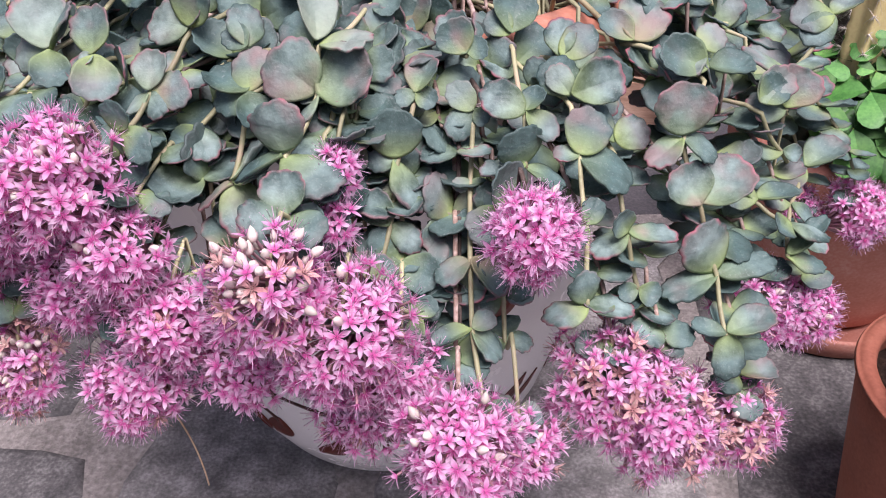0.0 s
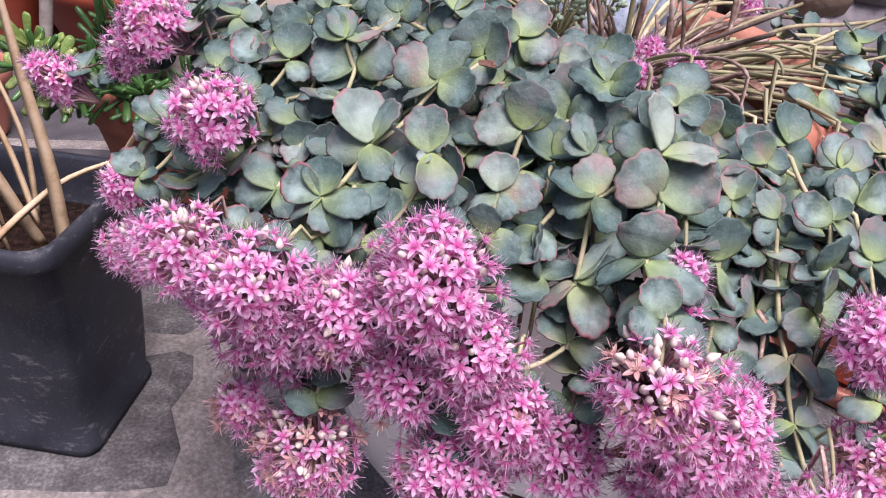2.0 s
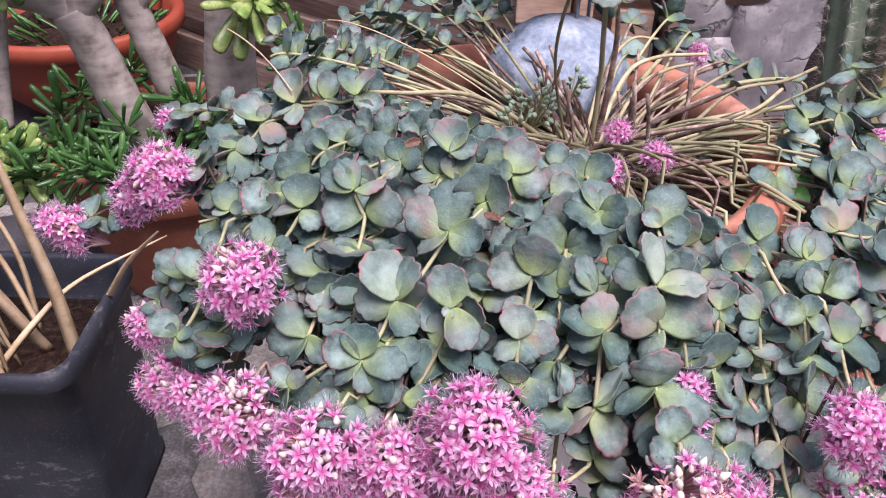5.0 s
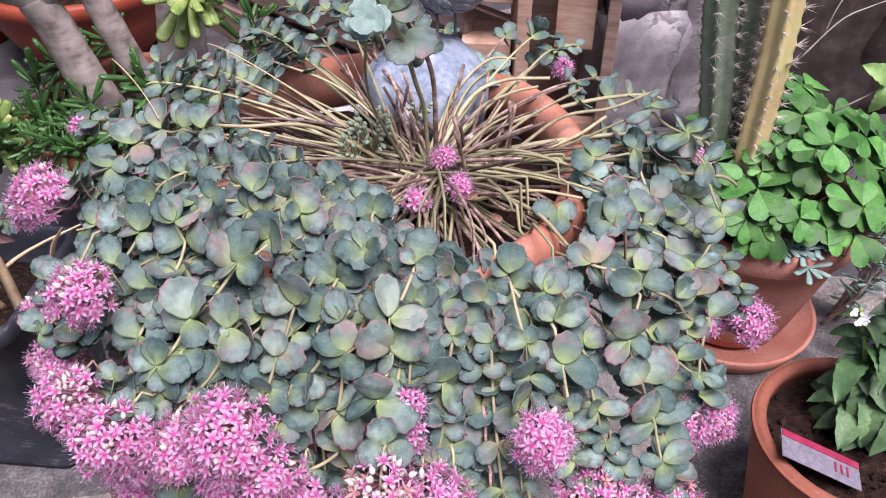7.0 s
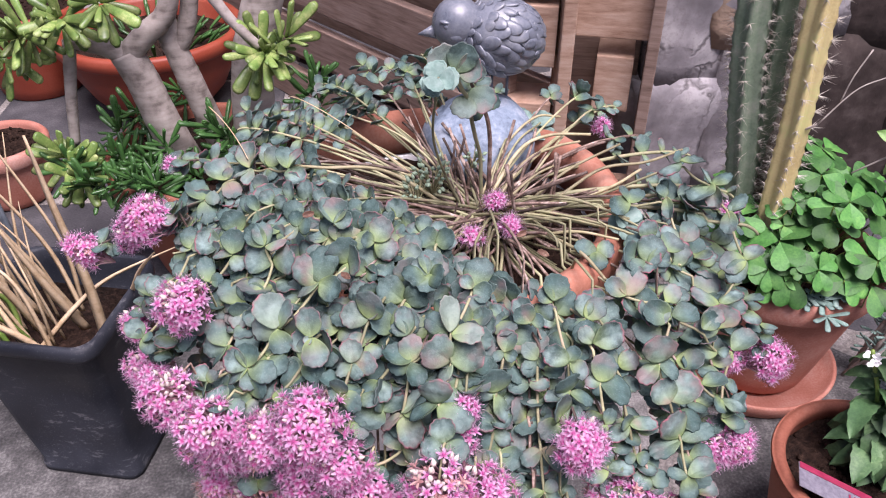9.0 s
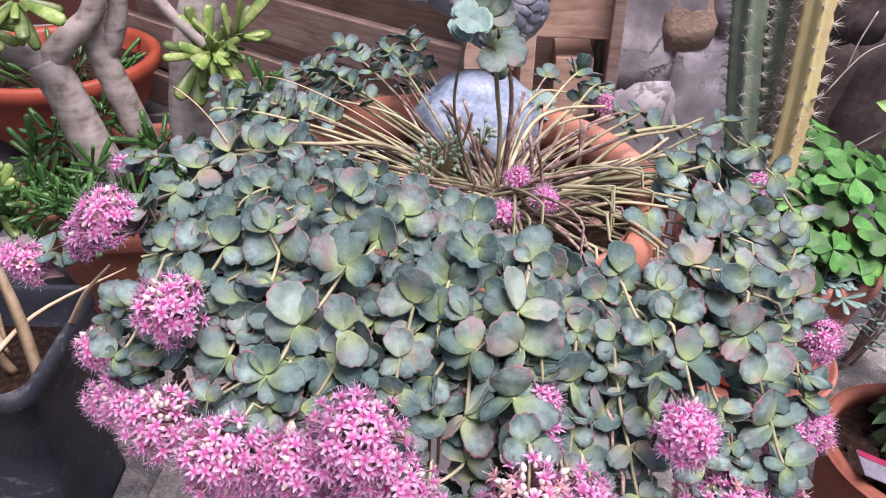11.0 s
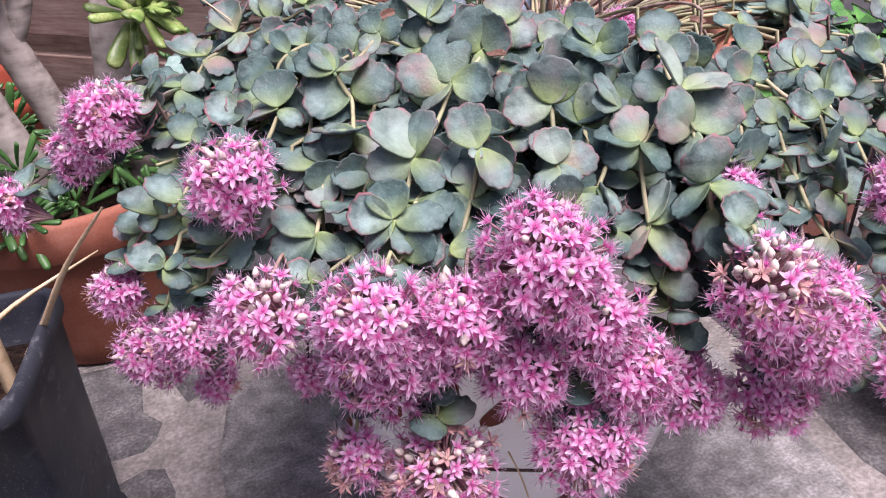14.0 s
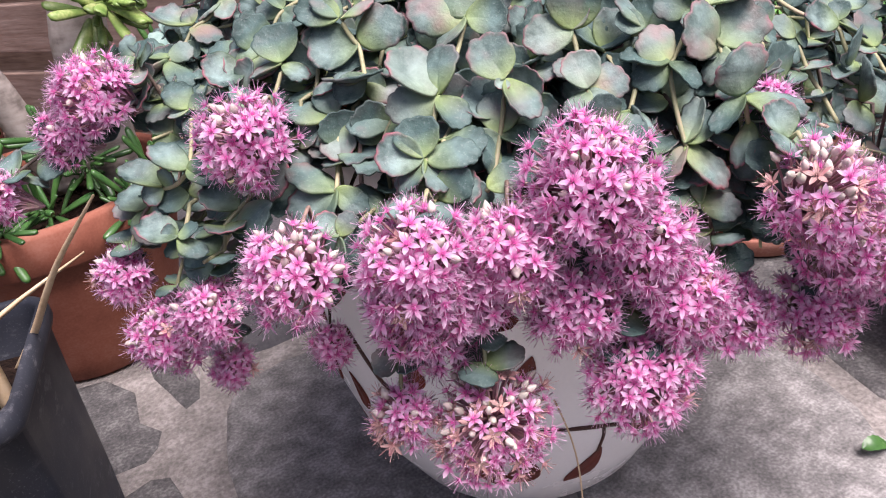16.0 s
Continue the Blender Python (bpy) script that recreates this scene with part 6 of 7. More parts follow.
# two brown curled leaves lying on the green ones
M["dead"] = plain("dead_leaf", (0.07, 0.035, 0.025), (0.16, 0.085, 0.06), 200, 0.7, 0.3, 0.5, 0.001, 600, c3=(0.34, 0.24, 0.17))
for q, way in (((-0.14, 0.37, 0.402), (1, 0.2, 0.1)), ((-0.112, 0.318, 0.392), (0.5, -0.6, 0.0)), ((0.01, 0.372, 0.376), (0.8, 0.4, 0.1)), ((0.03, 0.35, 0.374), (-0.7, 0.3, 0.2))):
    d = link("dead_leaf", LEAVES[5].mesh("dead_leaf", M["dead"]), None, m=frame_of(q, way, (0.3, -0.7, 0.6), 0.009, 0.5))
    tagged(d, "brown curled dead leaf lying on the stonecrop", "leaf", "dead leaves on the stonecrop")

# ---- the ornament in the pot: a pale ball and a bird on wire legs ----
b2 = bmesh.new()
bmesh.ops.create_icosphere(b2, subdivisions=4, radius=0.053)
for v in b2.verts:
    v.co *= 1 + 0.07 * noise.noise(v.co * 30) + 0.03 * noise.noise(v.co * 90) - 0.05 * max(0, 1 - abs(noise.noise(v.co * 26)) * 14)
    v.co.z *= 0.92
ball = part("stone_ball", b2, M["blue_stone"], m=pose(0.004, 0.556, 0.348))
tagged(ball, "pale blue mottled stone ball lying in the pot", "ornament")
b2 = bmesh.new()


def blob(bm2, at, size, turn=(0, 0, 0), sub=3):
    return bmesh.ops.create_icosphere(bm2, subdivisions=sub, radius=1.0, matrix=pose(*at, *turn) @ Matrix.Diagonal((*size, 1)))


blob(b2, (0.02, 0, 0.0), (0.045, 0.034, 0.034), (0, 12, 0))
blob(b2, (-0.024, 0, 0.014), (0.026, 0.023, 0.023))
blob(b2, (0.052, 0, -0.006), (0.016, 0.014, 0.009), (0, 25, 0), 2)
bmesh.ops.create_cone(b2, cap_ends=True, segments=8, radius1=0.008, radius2=0.0006, depth=0.02, matrix=pose(-0.054, 0, 0.006, 0, -98, 0))
for sy in (-1, 1):
    blob(b2, (-0.036, 0.0175 * sy, 0.017), (0.0036, 0.0028, 0.003), sub=2)
    blob(b2, (-0.036, 0.0165 * sy, 0.0205), (0.0075, 0.004, 0.002), (0, 8, 0), sub=2)
    blob(b2, (-0.026, 0.017 * sy, 0.008), (0.009, 0.006, 0.006), sub=2)
    pc = [(0.02 + 0.01 * sy, 0.012 * sy, -0.028), (0.022 + 0.01 * sy, 0.013 * sy, -0.085)]
    bmesh.ops.create_cone(b2, cap_ends=True, segments=6, radius1=0.0016, radius2=0.0016, depth=0.06, matrix=pose(0.021 + 0.01 * sy, 0.012 * sy, -0.055))
for i in range(10):
    for k in range(16):
        th = radians(24 + i * 14 + rng.uniform(-4, 4))
        ph = 2 * math.pi * (k + 0.5 * (i % 2) + rng.uniform(-0.25, 0.25)) / 16
        d = Vector((-math.cos(th), math.sin(th) * math.cos(ph), math.sin(th) * math.sin(ph)))
        q = Vector((0.02 + d.x * 0.044, d.y * 0.033, d.z * 0.033))
        back = Vector((1, 0, -0.15)) - d * (Vector((1, 0, -0.15)).dot(d))
        m = frame_of(q, back if back.length > 0.1 else Vector((0, 0, -1)), d)
        k2 = rng.uniform(0.75, 1.3)
        bmesh.ops.create_icosphere(b2, subdivisions=2, radius=1.0, matrix=m @ pose(0, 0, 0, 9, rng.uniform(-10, 10), rng.uniform(-22, 22)) @ Matrix.Diagonal((0.0058 * k2, 0.0125 * rng.uniform(0.8, 1.2), 0.0017, 1)))
bird = part("bird_figurine", b2, M["bird"], m=pose(0.003, 0.562, 0.448) @ Matrix.Diagonal((0.84, 0.88, 0.96, 1)))
tagged(bird, "grey metallic bird figurine with scaled feathers on wire legs", "figurine")

# ---- the tall black pot with dry stalks ----
black_pot = thing("black_plastic_pot", "tall square black plastic pot, scuffed, with dry stalks", "plant pot", at=(-0.403, 0.537, 0))


def rounded_square(half, r, turn, cx, cy, z, n=6):
    out = []
    for k, (sx, sy) in enumerate(((1, 1), (-1, 1), (-1, -1), (1, -1))):
        for i in range(n):
            a = radians(90 * k + 90 * i / (n - 1))
            x, y = sx * (half - r) + r * math.cos(a), sy * (half - r) + r * math.sin(a)
            c, s_ = math.cos(turn), math.sin(turn)
            out.append((cx + x * c - y * s_, cy + x * s_ + y * c, z))
    return out


def square_loft(sections):
    bm2 = bmesh.new()
    rings = [[bm2.verts.new(q) for q in rounded_square(*sec)] for sec in sections]
    for a, b in zip(rings, rings[1:]):
        for k in range(len(a)):
            q = (k + 1) % len(a)
            bm2.faces.new((a[k], a[q], b[q], b[k]))
    bm2.faces.new(rings[0])
    bm2.faces.new(rings[-1])
    return bm2


def lean(z):
    return -0.021 * z / 0.19, 0.023 * z / 0.19


TURN_B = radians(-12.3)
secs = []
for half, z, rr in ((0.053, 0.0, 0.012), (0.057, 0.002, 0.014), (0.057, 0.008, 0.014), (0.055, 0.011, 0.014), (0.0605, 0.06, 0.015), (0.066, 0.12, 0.016), (0.0715, 0.172, 0.017), (0.0745, 0.174, 0.019), (0.0765, 0.178, 0.02), (0.077, 0.185, 0.02), (0.075, 0.1895, 0.019), (0.0715, 0.1905, 0.018), (0.069, 0.187, 0.017), (0.0675, 0.174, 0.016), (0.056, 0.075, 0.015)):
    secs.append((half, rr, TURN_B, *lean(z), z))
part("body", square_loft(secs), M["black_plastic"], black_pot)
bm2 = square_loft([(0.0625, 0.016, TURN_B, *lean(0.135), 0.135), (0.0645, 0.016, TURN_B, *lean(0.151), 0.151)])
bmesh.ops.subdivide_edges(bm2, edges=bm2.edges[:], cuts=1)
part("soil", bm2, M["soil"], black_pot, "dark crumbly potting soil")

dry_plant = thing("dry_plant", "clump of dry straw-coloured stalks with a few green blades", "plant", at=(-0.4, 0.475, 0.217))


def strap(pts, width, material, name, parent, n=14, twist=0.0):
    """A long flat blade with a fold along its middle."""
    line = spline(pts, n)
    v, f = [], []
    for i, q in enumerate(line):
        t = (line[min(i + 1, n - 1)] - line[max(i - 1, 0)]).normalized()
        a = t.cross(Vector((0.2, -1, 0.4)))
        a.normalize()
        b = t.cross(a)
        a = a * math.cos(twist * i / n) + b * math.sin(twist * i / n)
        b = t.cross(a)
        h = width * (1 - 0.75 * (i / (n - 1)) ** 2) * 0.5
        for x, z in ((-h, 0), (0, h * 0.35), (h, 0), (0, -h * 0.3)):
            v.append(tuple(q + a * x + b * z))
    for i in range(n - 1):
        for k in range(4):
            f.append((i * 4 + k, i * 4 + (k + 1) % 4, i * 4 + 4 + (k + 1) % 4, i * 4 + 4 + k))
    f += [(3, 2, 1, 0), tuple(range(4 * n - 4, 4 * n))]
    inv = Matrix.Translation(parent.location).inverted()
    return link(name, joined([(Piece(v, f), inv)], name, material), None, parent)


for pts, wd in (([(-0.338, 0.458, 0.215), (-0.339, 0.46, 0.281), (-0.346, 0.462, 0.35), (-0.352, 0.466, 0.42)], 0.013), ([(-0.36, 0.475, 0.215), (-0.372, 0.462, 0.27), (-0.392, 0.455, 0.345)], 0.012), ([(-0.37, 0.49, 0.215), (-0.39, 0.48, 0.29), (-0.42, 0.475, 0.37)], 0.01),
                ([(-0.395, 0.47, 0.215), (-0.41, 0.46, 0.28), (-0.44, 0.45, 0.36)], 0.012), ([(-0.42, 0.48, 0.215), (-0.43, 0.5, 0.3), (-0.425, 0.52, 0.42)], 0.009),
                ([(-0.41, 0.5, 0.215), (-0.44, 0.5, 0.28), (-0.49, 0.5, 0.33)], 0.01), ([(-0.38, 0.44, 0.215), (-0.4, 0.43, 0.255), (-0.44, 0.42, 0.3)], 0.011),
                ([(-0.397, 0.441, 0.215), (-0.36, 0.463, 0.25), (-0.33, 0.4835, 0.2675), (-0.274, 0.517, 0.2755)], 0.0075), ([(-0.338, 0.52, 0.21), (-0.315, 0.487, 0.25), (-0.288, 0.448, 0.302), (-0.257, 0.406, 0.35)], 0.007),
                ([(-0.43, 0.46, 0.215), (-0.455, 0.47, 0.3), (-0.455, 0.5, 0.41)], 0.009), ([(-0.4, 0.49, 0.215), (-0.405, 0.5, 0.3), (-0.4, 0.53, 0.39)], 0.005)):
    strap(pts, wd * 0.72, M["straw"], "dry_stalk", dry_plant, twist=rng.uniform(-0.6, 0.6))
for k in range(16):
    x, y = rng.uniform(-0.44, -0.37), rng.uniform(0.44, 0.52)
    strap([(x, y, 0.215), (x + rng.uniform(-0.02, 0.005), y + rng.uniform(-0.01, 0.02), 0.29), (x - rng.uniform(0.01, 0.06), y + rng.uniform(-0.02, 0.05), rng.uniform(0.31, 0.42))], rng.uniform(0.0025, 0.005), M["straw"], "dry_stalk", dry_plant)
for k in range(16):
    x, y = -0.425 + rng.uniform(-0.03, 0.03), 0.46 + rng.uniform(-0.04, 0.03)
    strap([(x, y, 0.215), (x - rng.uniform(0.0, 0.03), y + rng.uniform(-0.02, 0.02), 0.26), (x - rng.uniform(0.03, 0.1), y + rng.uniform(-0.03, 0.04), 0.28 + rng.uniform(-0.02, 0.04))], 0.006, M["blade"] if k % 3 else M["straw"], "blade", dry_plant)
dry_plant.location = (-0.443, 0.549, 0.1518)
dry_plant.scale = (1.13, 1.13, 1.13)
rod = link("metal_rod", joined([(tube_piece([(-0.466, 0.616, 0.13), (-0.522, 0.667, 0.415)], 0.004, 8), Matrix())], "metal_rod", M["steel"]), None)
tagged(rod, "thin grey metal rod pushed into the soil", "rod")

# ---- finger-leaved jade in its terracotta pot ----
jade_pot = plant_pot("weathered terracotta pot with a thick collar on the paving", (-0.325, 0.868, 0), 0.13, 0.084, 0.185, 0.042, M["terracotta_brown"], 0.165)
jade = thing("jade_plant", "jade plant with thick grey trunks and finger-shaped green leaves", "plant", at=(-0.325, 0.82, 0.168))


def finger_piece():
    """A fleshy finger leaf along y, one unit long, with a hollowed end."""
    n, v, f = 8, [], []
    for y, r in ((0.0, 0.03), (0.12, 0.05), (0.45, 0.075), (0.75, 0.09), (0.92, 0.085), (1.0, 0.055), (0.97, 0.03)):
        for k in range(n):
            w = 2 * math.pi * k / n
            v.append((r * math.cos(w), y + 0.05 * math.sin(w) * (y > 0.8), r * 0.75 * math.sin(w) - 0.1 * y * y))
    rows = 7
    for i in range(rows - 1):
        for k in range(n):
            f.append((i * n + k, i * n + n + k, i * n + n + (k + 1) % n, i * n + (k + 1) % n))
    f.append(tuple(reversed(range((rows - 1) * n, rows * n))))
    f.append(tuple(range(n)))
    return Piece(v, f)


def bark_material():
    """Smooth grey bark with fine rings and blotches."""
    m, n, l, b = mat("jade_bark_ringed", 0.7, 0.3)
    p = world_pos(n)
    mp = n.new("ShaderNodeMapping")
    mp.inputs["Scale"].default_value = (24, 24, 130)
    l.new(p, mp.inputs["Vector"])
    rings, blot = noise_node(n, l, 1.0, 4, mp.outputs["Vector"]), noise_node(n, l, 55, 5, p)
    f = math_node(n, l, "ADD", math_node(n, l, "MULTIPLY", rings.outputs["Fac"], 0.4), math_node(n, l, "MULTIPLY", blot.outputs["Fac"], 0.6))
    l.new(ramp(n, l, f, [(0.36, (0.16, 0.135, 0.118)), (0.48, (0.33, 0.288, 0.258)), (0.64, (0.46, 0.41, 0.37))]).outputs["Color"], b.inputs["Base Color"])
    bump(n, l, b, f, 0.5, 0.0018)
    return m


FINGER = finger_piece()
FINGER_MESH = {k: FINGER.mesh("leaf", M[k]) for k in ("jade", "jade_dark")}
JINV = Matrix.Translation(jade.location).inverted()


M["bark"] = bark_material()


def jade_limb(pts, r0, r1):
    n = 10 * len(pts)
    line = spline(pts, n)
    radii = [(r0 + (r1 - r0) * i / (n - 1)) * (1 + 0.05 * noise.noise((i * 0.35, r0 * 900, 2))) for i in range(n)]
    return link("limb", joined([(tube_piece(line, radii, 14), JINV)], "limb", M["bark"]), None, jade)


def jade_tuft(pos, axis, n, size, key="jade", limb=None):
    axis = Vector(axis).normalized()
    u = axis.orthogonal().normalized()
    w = axis.cross(u)
    holder = limb or jade
    n = int(n * 1.15) if key == "jade" else n
    for k in range(n):
        a = k * 2.4 + rng.uniform(-0.3, 0.3)
        t = (k + 0.5) / n
        d = (u * math.cos(a) + w * math.sin(a)) * (0.35 + 1.0 * t) + axis * (1.0 - 1.0 * t) + Vector((rng.uniform(-1, 1), rng.uniform(-1, 1), rng.uniform(-1, 1))) * 0.25
        m = JINV @ frame_of(Vector(pos) - axis * 0.034 * t + d * 0.004, d, axis + d * 0.2 + UP * 0.3, 0.8 * size * rng.uniform(0.4, 1.15), rng.uniform(1.25, 1.9) if key == "jade" else rng.uniform(0.9, 1.3))
        link("leaf", FINGER_MESH[key], None, holder, m=m)


l1 = jade_limb([(-0.35, 0.855, 0.17), (-0.366, 0.85, 0.23), (-0.38, 0.85, 0.29), (-0.393, 0.85, 0.325)], 0.023, 0.019)
l1a = jade_limb([(-0.393, 0.85, 0.322), (-0.415, 0.845, 0.335), (-0.45, 0.84, 0.345)], 0.014, 0.009)
l1b = jade_limb([(-0.39, 0.85, 0.32), (-0.365, 0.85, 0.345), (-0.335, 0.85, 0.372), (-0.32, 0.85, 0.42)], 0.015, 0.011)
l2 = jade_limb([(-0.302, 0.875, 0.17), (-0.32, 0.87, 0.25), (-0.338, 0.87, 0.32), (-0.345, 0.87, 0.36)], 0.017, 0.014)
l2b = jade_limb([(-0.337, 0.87, 0.315), (-0.318, 0.87, 0.35), (-0.305, 0.87, 0.4)], 0.012, 0.01)
l3 = jade_limb([(-0.252, 0.85, 0.17), (-0.25, 0.85, 0.25), (-0.238, 0.85, 0.33), (-0.21, 0.855, 0.42), (-0.2, 0.86, 0.5)], 0.029, 0.021)
l4 = jade_limb([(-0.28, 0.8, 0.43), (-0.25, 0.79, 0.385), (-0.222, 0.79, 0.352)], 0.007, 0.005)
l5 = jade_limb([(-0.45, 0.84, 0.345), (-0.462, 0.83, 0.28), (-0.47, 0.82, 0.22)], 0.008, 0.006)
jade_tuft((-0.215, 0.785, 0.345), (0.35, -0.7, 0.3), 26, 0.054, limb=l4)
jade_tuft((-0.19, 0.79, 0.362), (0.6, -0.3, 0.6), 18, 0.054, limb=l4)
jade_tuft((-0.49, 0.8, 0.365), (-0.2, -0.8, 0.2), 30, 0.054, limb=l1a)
jade_tuft((-0.44, 0.8, 0.385), (0.1, -0.8, 0.3), 24, 0.054, limb=l1a)
jade_tuft((-0.39, 0.8, 0.4), (0.2, -0.8, 0.1), 20, 0.054, limb=l1b)
jade_tuft((-0.53, 0.82, 0.33), (-0.2, -0.8, 0.2), 22, 0.054, limb=l1a)
jade_tuft((-0.475, 0.79, 0.222), (0, -0.6, 0.6), 22, 0.054, limb=l5)
jade_tuft((-0.455, 0.77, 0.2), (0.3, -0.6, 0.4), 16, 0.054, limb=l5)
# low tufts use the darker copy, their shade put into the leaf colour
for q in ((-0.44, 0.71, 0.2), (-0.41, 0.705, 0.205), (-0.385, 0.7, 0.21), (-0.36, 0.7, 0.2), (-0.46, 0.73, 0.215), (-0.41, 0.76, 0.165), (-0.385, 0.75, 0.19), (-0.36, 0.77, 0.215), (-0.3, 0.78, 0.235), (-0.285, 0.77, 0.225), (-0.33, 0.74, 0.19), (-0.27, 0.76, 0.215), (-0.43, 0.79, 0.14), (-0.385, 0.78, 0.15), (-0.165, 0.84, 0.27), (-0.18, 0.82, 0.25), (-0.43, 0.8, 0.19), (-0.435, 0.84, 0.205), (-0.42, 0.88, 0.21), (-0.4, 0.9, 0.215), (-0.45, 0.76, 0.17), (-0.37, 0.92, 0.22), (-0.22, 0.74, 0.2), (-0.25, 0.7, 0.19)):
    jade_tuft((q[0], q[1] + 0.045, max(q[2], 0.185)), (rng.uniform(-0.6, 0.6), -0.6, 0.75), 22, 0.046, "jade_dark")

# ---- the orange bowl and small pots further back ----
bowl = thing("orange_bowl_pot", "wide orange plastic bowl pot standing on dark paving", "plant pot", at=(-0.52, 1.39, 0))
part("body", lathe([(0, 0), (0.085, 0), (0.092, 0.005), (0.125, 0.04), (0.15, 0.09), (0.158, 0.125), (0.166, 0.127), (0.172, 0.132), (0.173, 0.15), (0.168, 0.155), (0.158, 0.154), (0.152, 0.147), (0.145, 0.1), (0.1, 0.02), (0, 0.02)]), M["orange_plastic"], bowl)
soil_disc(0.147, 0.12, bowl)
low = thing("ground_plant", "low dark green plant growing in the orange bowl", "plant", at=(-0.52, 1.39, 0.12))
low_items = []
for k in range(60):
    a, r = rng.uniform(0, 6.28), 0.12 * math.sqrt(rng.random())
    low_items.append((FINGER, frame_of((r * math.cos(a), r * math.sin(a), 0.0), (math.cos(a), math.sin(a), rng.uniform(0.6, 1.6)), UP, rng.uniform(0.03, 0.05))))
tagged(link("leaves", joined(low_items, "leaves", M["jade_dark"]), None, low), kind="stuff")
plant_pot("small terracotta pot on the paving behind the jade", (-0.69, 1.06, 0), 0.072, 0.055, 0.1, 0.025, M["terracotta"], 0.09)
plant_pot("terracotta pot standing far back by the wall", (-0.78, 1.48, 0), 0.11, 0.08, 0.17, 0.035, M["orange_plastic"], 0.15)

# ---- wooden pallet on edge, and the stone pier beside it ----
pallet = thing("wooden_pallet", "upright wooden pallet of pale rough boards with dark gaps", "pallet", at=(0.1, 0.965, 0))


def board(name, a, b, z0, z1, thick, material, parent, at):
    """A rough board from a to b in the plan, between two heights."""
    a, b = Vector((*a, 0)), Vector((*b, 0))
    mid, d = (a + b) / 2, b - a
    bm3 = bmesh.new()
    box(bm3, (d.length, thick, z1 - z0), Matrix.Translation(mid + Vector((0, 0, (z0 + z1) / 2)) - Vector(at)) @ pose(0, 0, 0, 0, 0, math.degrees(math.atan2(d.y, d.x))), 0.002)
    return part(name, bm3, material, parent, smooth=False)


PA = (0.1, 0.965, 0)
for z0, z1 in ((0.0, 0.065), (0.1, 0.168), (0.2, 0.272), (0.318, 0.4), (0.44, 0.52)):
    board("board", (-0.5, 1.674), (0.1, 0.965), z0, z1, 0.018, M["wood_dark"], pallet, PA)
    board("back_board", (-0.42, 1.75), (0.19, 1.03), z0 + 0.01, z1 + 0.01, 0.018, M["wood_dark"], pallet, PA)
for z0, z1 in ((0.0, 0.09), (0.115, 0.2), (0.255, 0.34), (0.36, 0.46)):
    board("block", (0.092, 0.972), (0.156, 0.958), z0, z1, 0.07, M["wood"], pallet, PA)
post = board("post", (0.156, 0.95), (0.174, 0.948), 0.0, 0.6, 0.09, M["wood"], pallet, PA)
for z0, z1 in ((0.0, 0.07), (0.29, 0.4)):
    board("top_board", (0.178, 0.96), (0.29, 0.93), z0, z1, 0.02, M["wood"], pallet, PA)
board("inner_board", (0.18, 1.05), (0.3, 1.03), 0.0, 0.5, 0.02, M["wood_dark"], pallet, PA)
board("block", (0.226, 0.99), (0.275, 0.975), 0.18, 0.262, 0.09, M["wood"], pallet, PA)
board("side_board", (0.283, 0.95), (0.298, 0.945), 0.0, 0.6, 0.1, M["wood_dark"], pallet, PA)

pier = thing("stone_wall", "rough grey stone wall with a tan block", "wall", kind="structure", at=(0.55, 1.1, 0))


def rough_stone(cx, cz, wx, hz, y, material, seed):
    bm3 = bmesh.new()
    bmesh.ops.create_cube(bm3, size=1.0)
    bmesh.ops.subdivide_edges(bm3, edges=bm3.edges[:], cuts=5, use_grid_fill=True)
    for v in bm3.verts:
        e = 1 - 0.06 * (abs(2 * v.co.x) ** 4 + abs(2 * v.co.z) ** 4)
        v.co.y *= e
        v.co.x *= 1.05 - 0.08 * abs(2 * v.co.z) ** 3
        v.co = Vector((v.co.x * wx, v.co.y * 0.16, v.co.z * hz))
        v.co += Vector((noise.noise(v.co * 14 + Vector((seed, 0, 0))), noise.noise(v.co * 14 + Vector((0, seed, 0))), noise.noise(v.co * 14 + Vector((0, 0, seed))))) * 0.012
    return part("stone", bm3, material, pier, m=pose(cx - 0.55, y - 1.1, cz))


for cx, cz, wx, hz, key in ((0.36, 0.09, 0.14, 0.19, "stone"), (0.375, 0.30, 0.13, 0.22, "stone"), (0.49, 0.13, 0.13, 0.27, "stone"), (0.435, 0.345, 0.075, 0.19, "stone_tan"), (0.53, 0.37, 0.12, 0.2, "stone"), (0.64, 0.12, 0.17, 0.25, "stone"), (0.67, 0.36, 0.16, 0.23, "stone"),
                            (0.8, 0.12, 0.15, 0.24, "stone"), (0.82, 0.36, 0.14, 0.22, "stone"), (0.4, 0.52, 0.2, 0.14, "stone"), (0.6, 0.54, 0.18, 0.14, "stone"), (0.79, 0.54, 0.18, 0.14, "stone")):
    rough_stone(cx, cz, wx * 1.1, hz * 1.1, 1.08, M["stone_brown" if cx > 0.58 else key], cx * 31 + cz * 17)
bm3 = bmesh.new()
box(bm3, (0.6, 0.1, 0.6), pose(0.05, 0.04, 0.3), 0.004)
part("joint", bm3, M["mortar"], pier, "recessed mortar", smooth=False)

# ---- cactus and clover in a terracotta pot with a saucer ----
plant_pot("terracotta pot with a rolled rim on a clay saucer", (0.352, 0.598, 0), 0.108, 0.066, 0.185, 0.03, M["terracotta"], 0.165, saucer=0.1)
cactus = thing("cactus", "columnar cactus with green, corky and yellowed spiny stems", "cactus", at=(0.3, 0.6, 0.165))
CINV = Matrix.Translation(cactus.location).inverted()


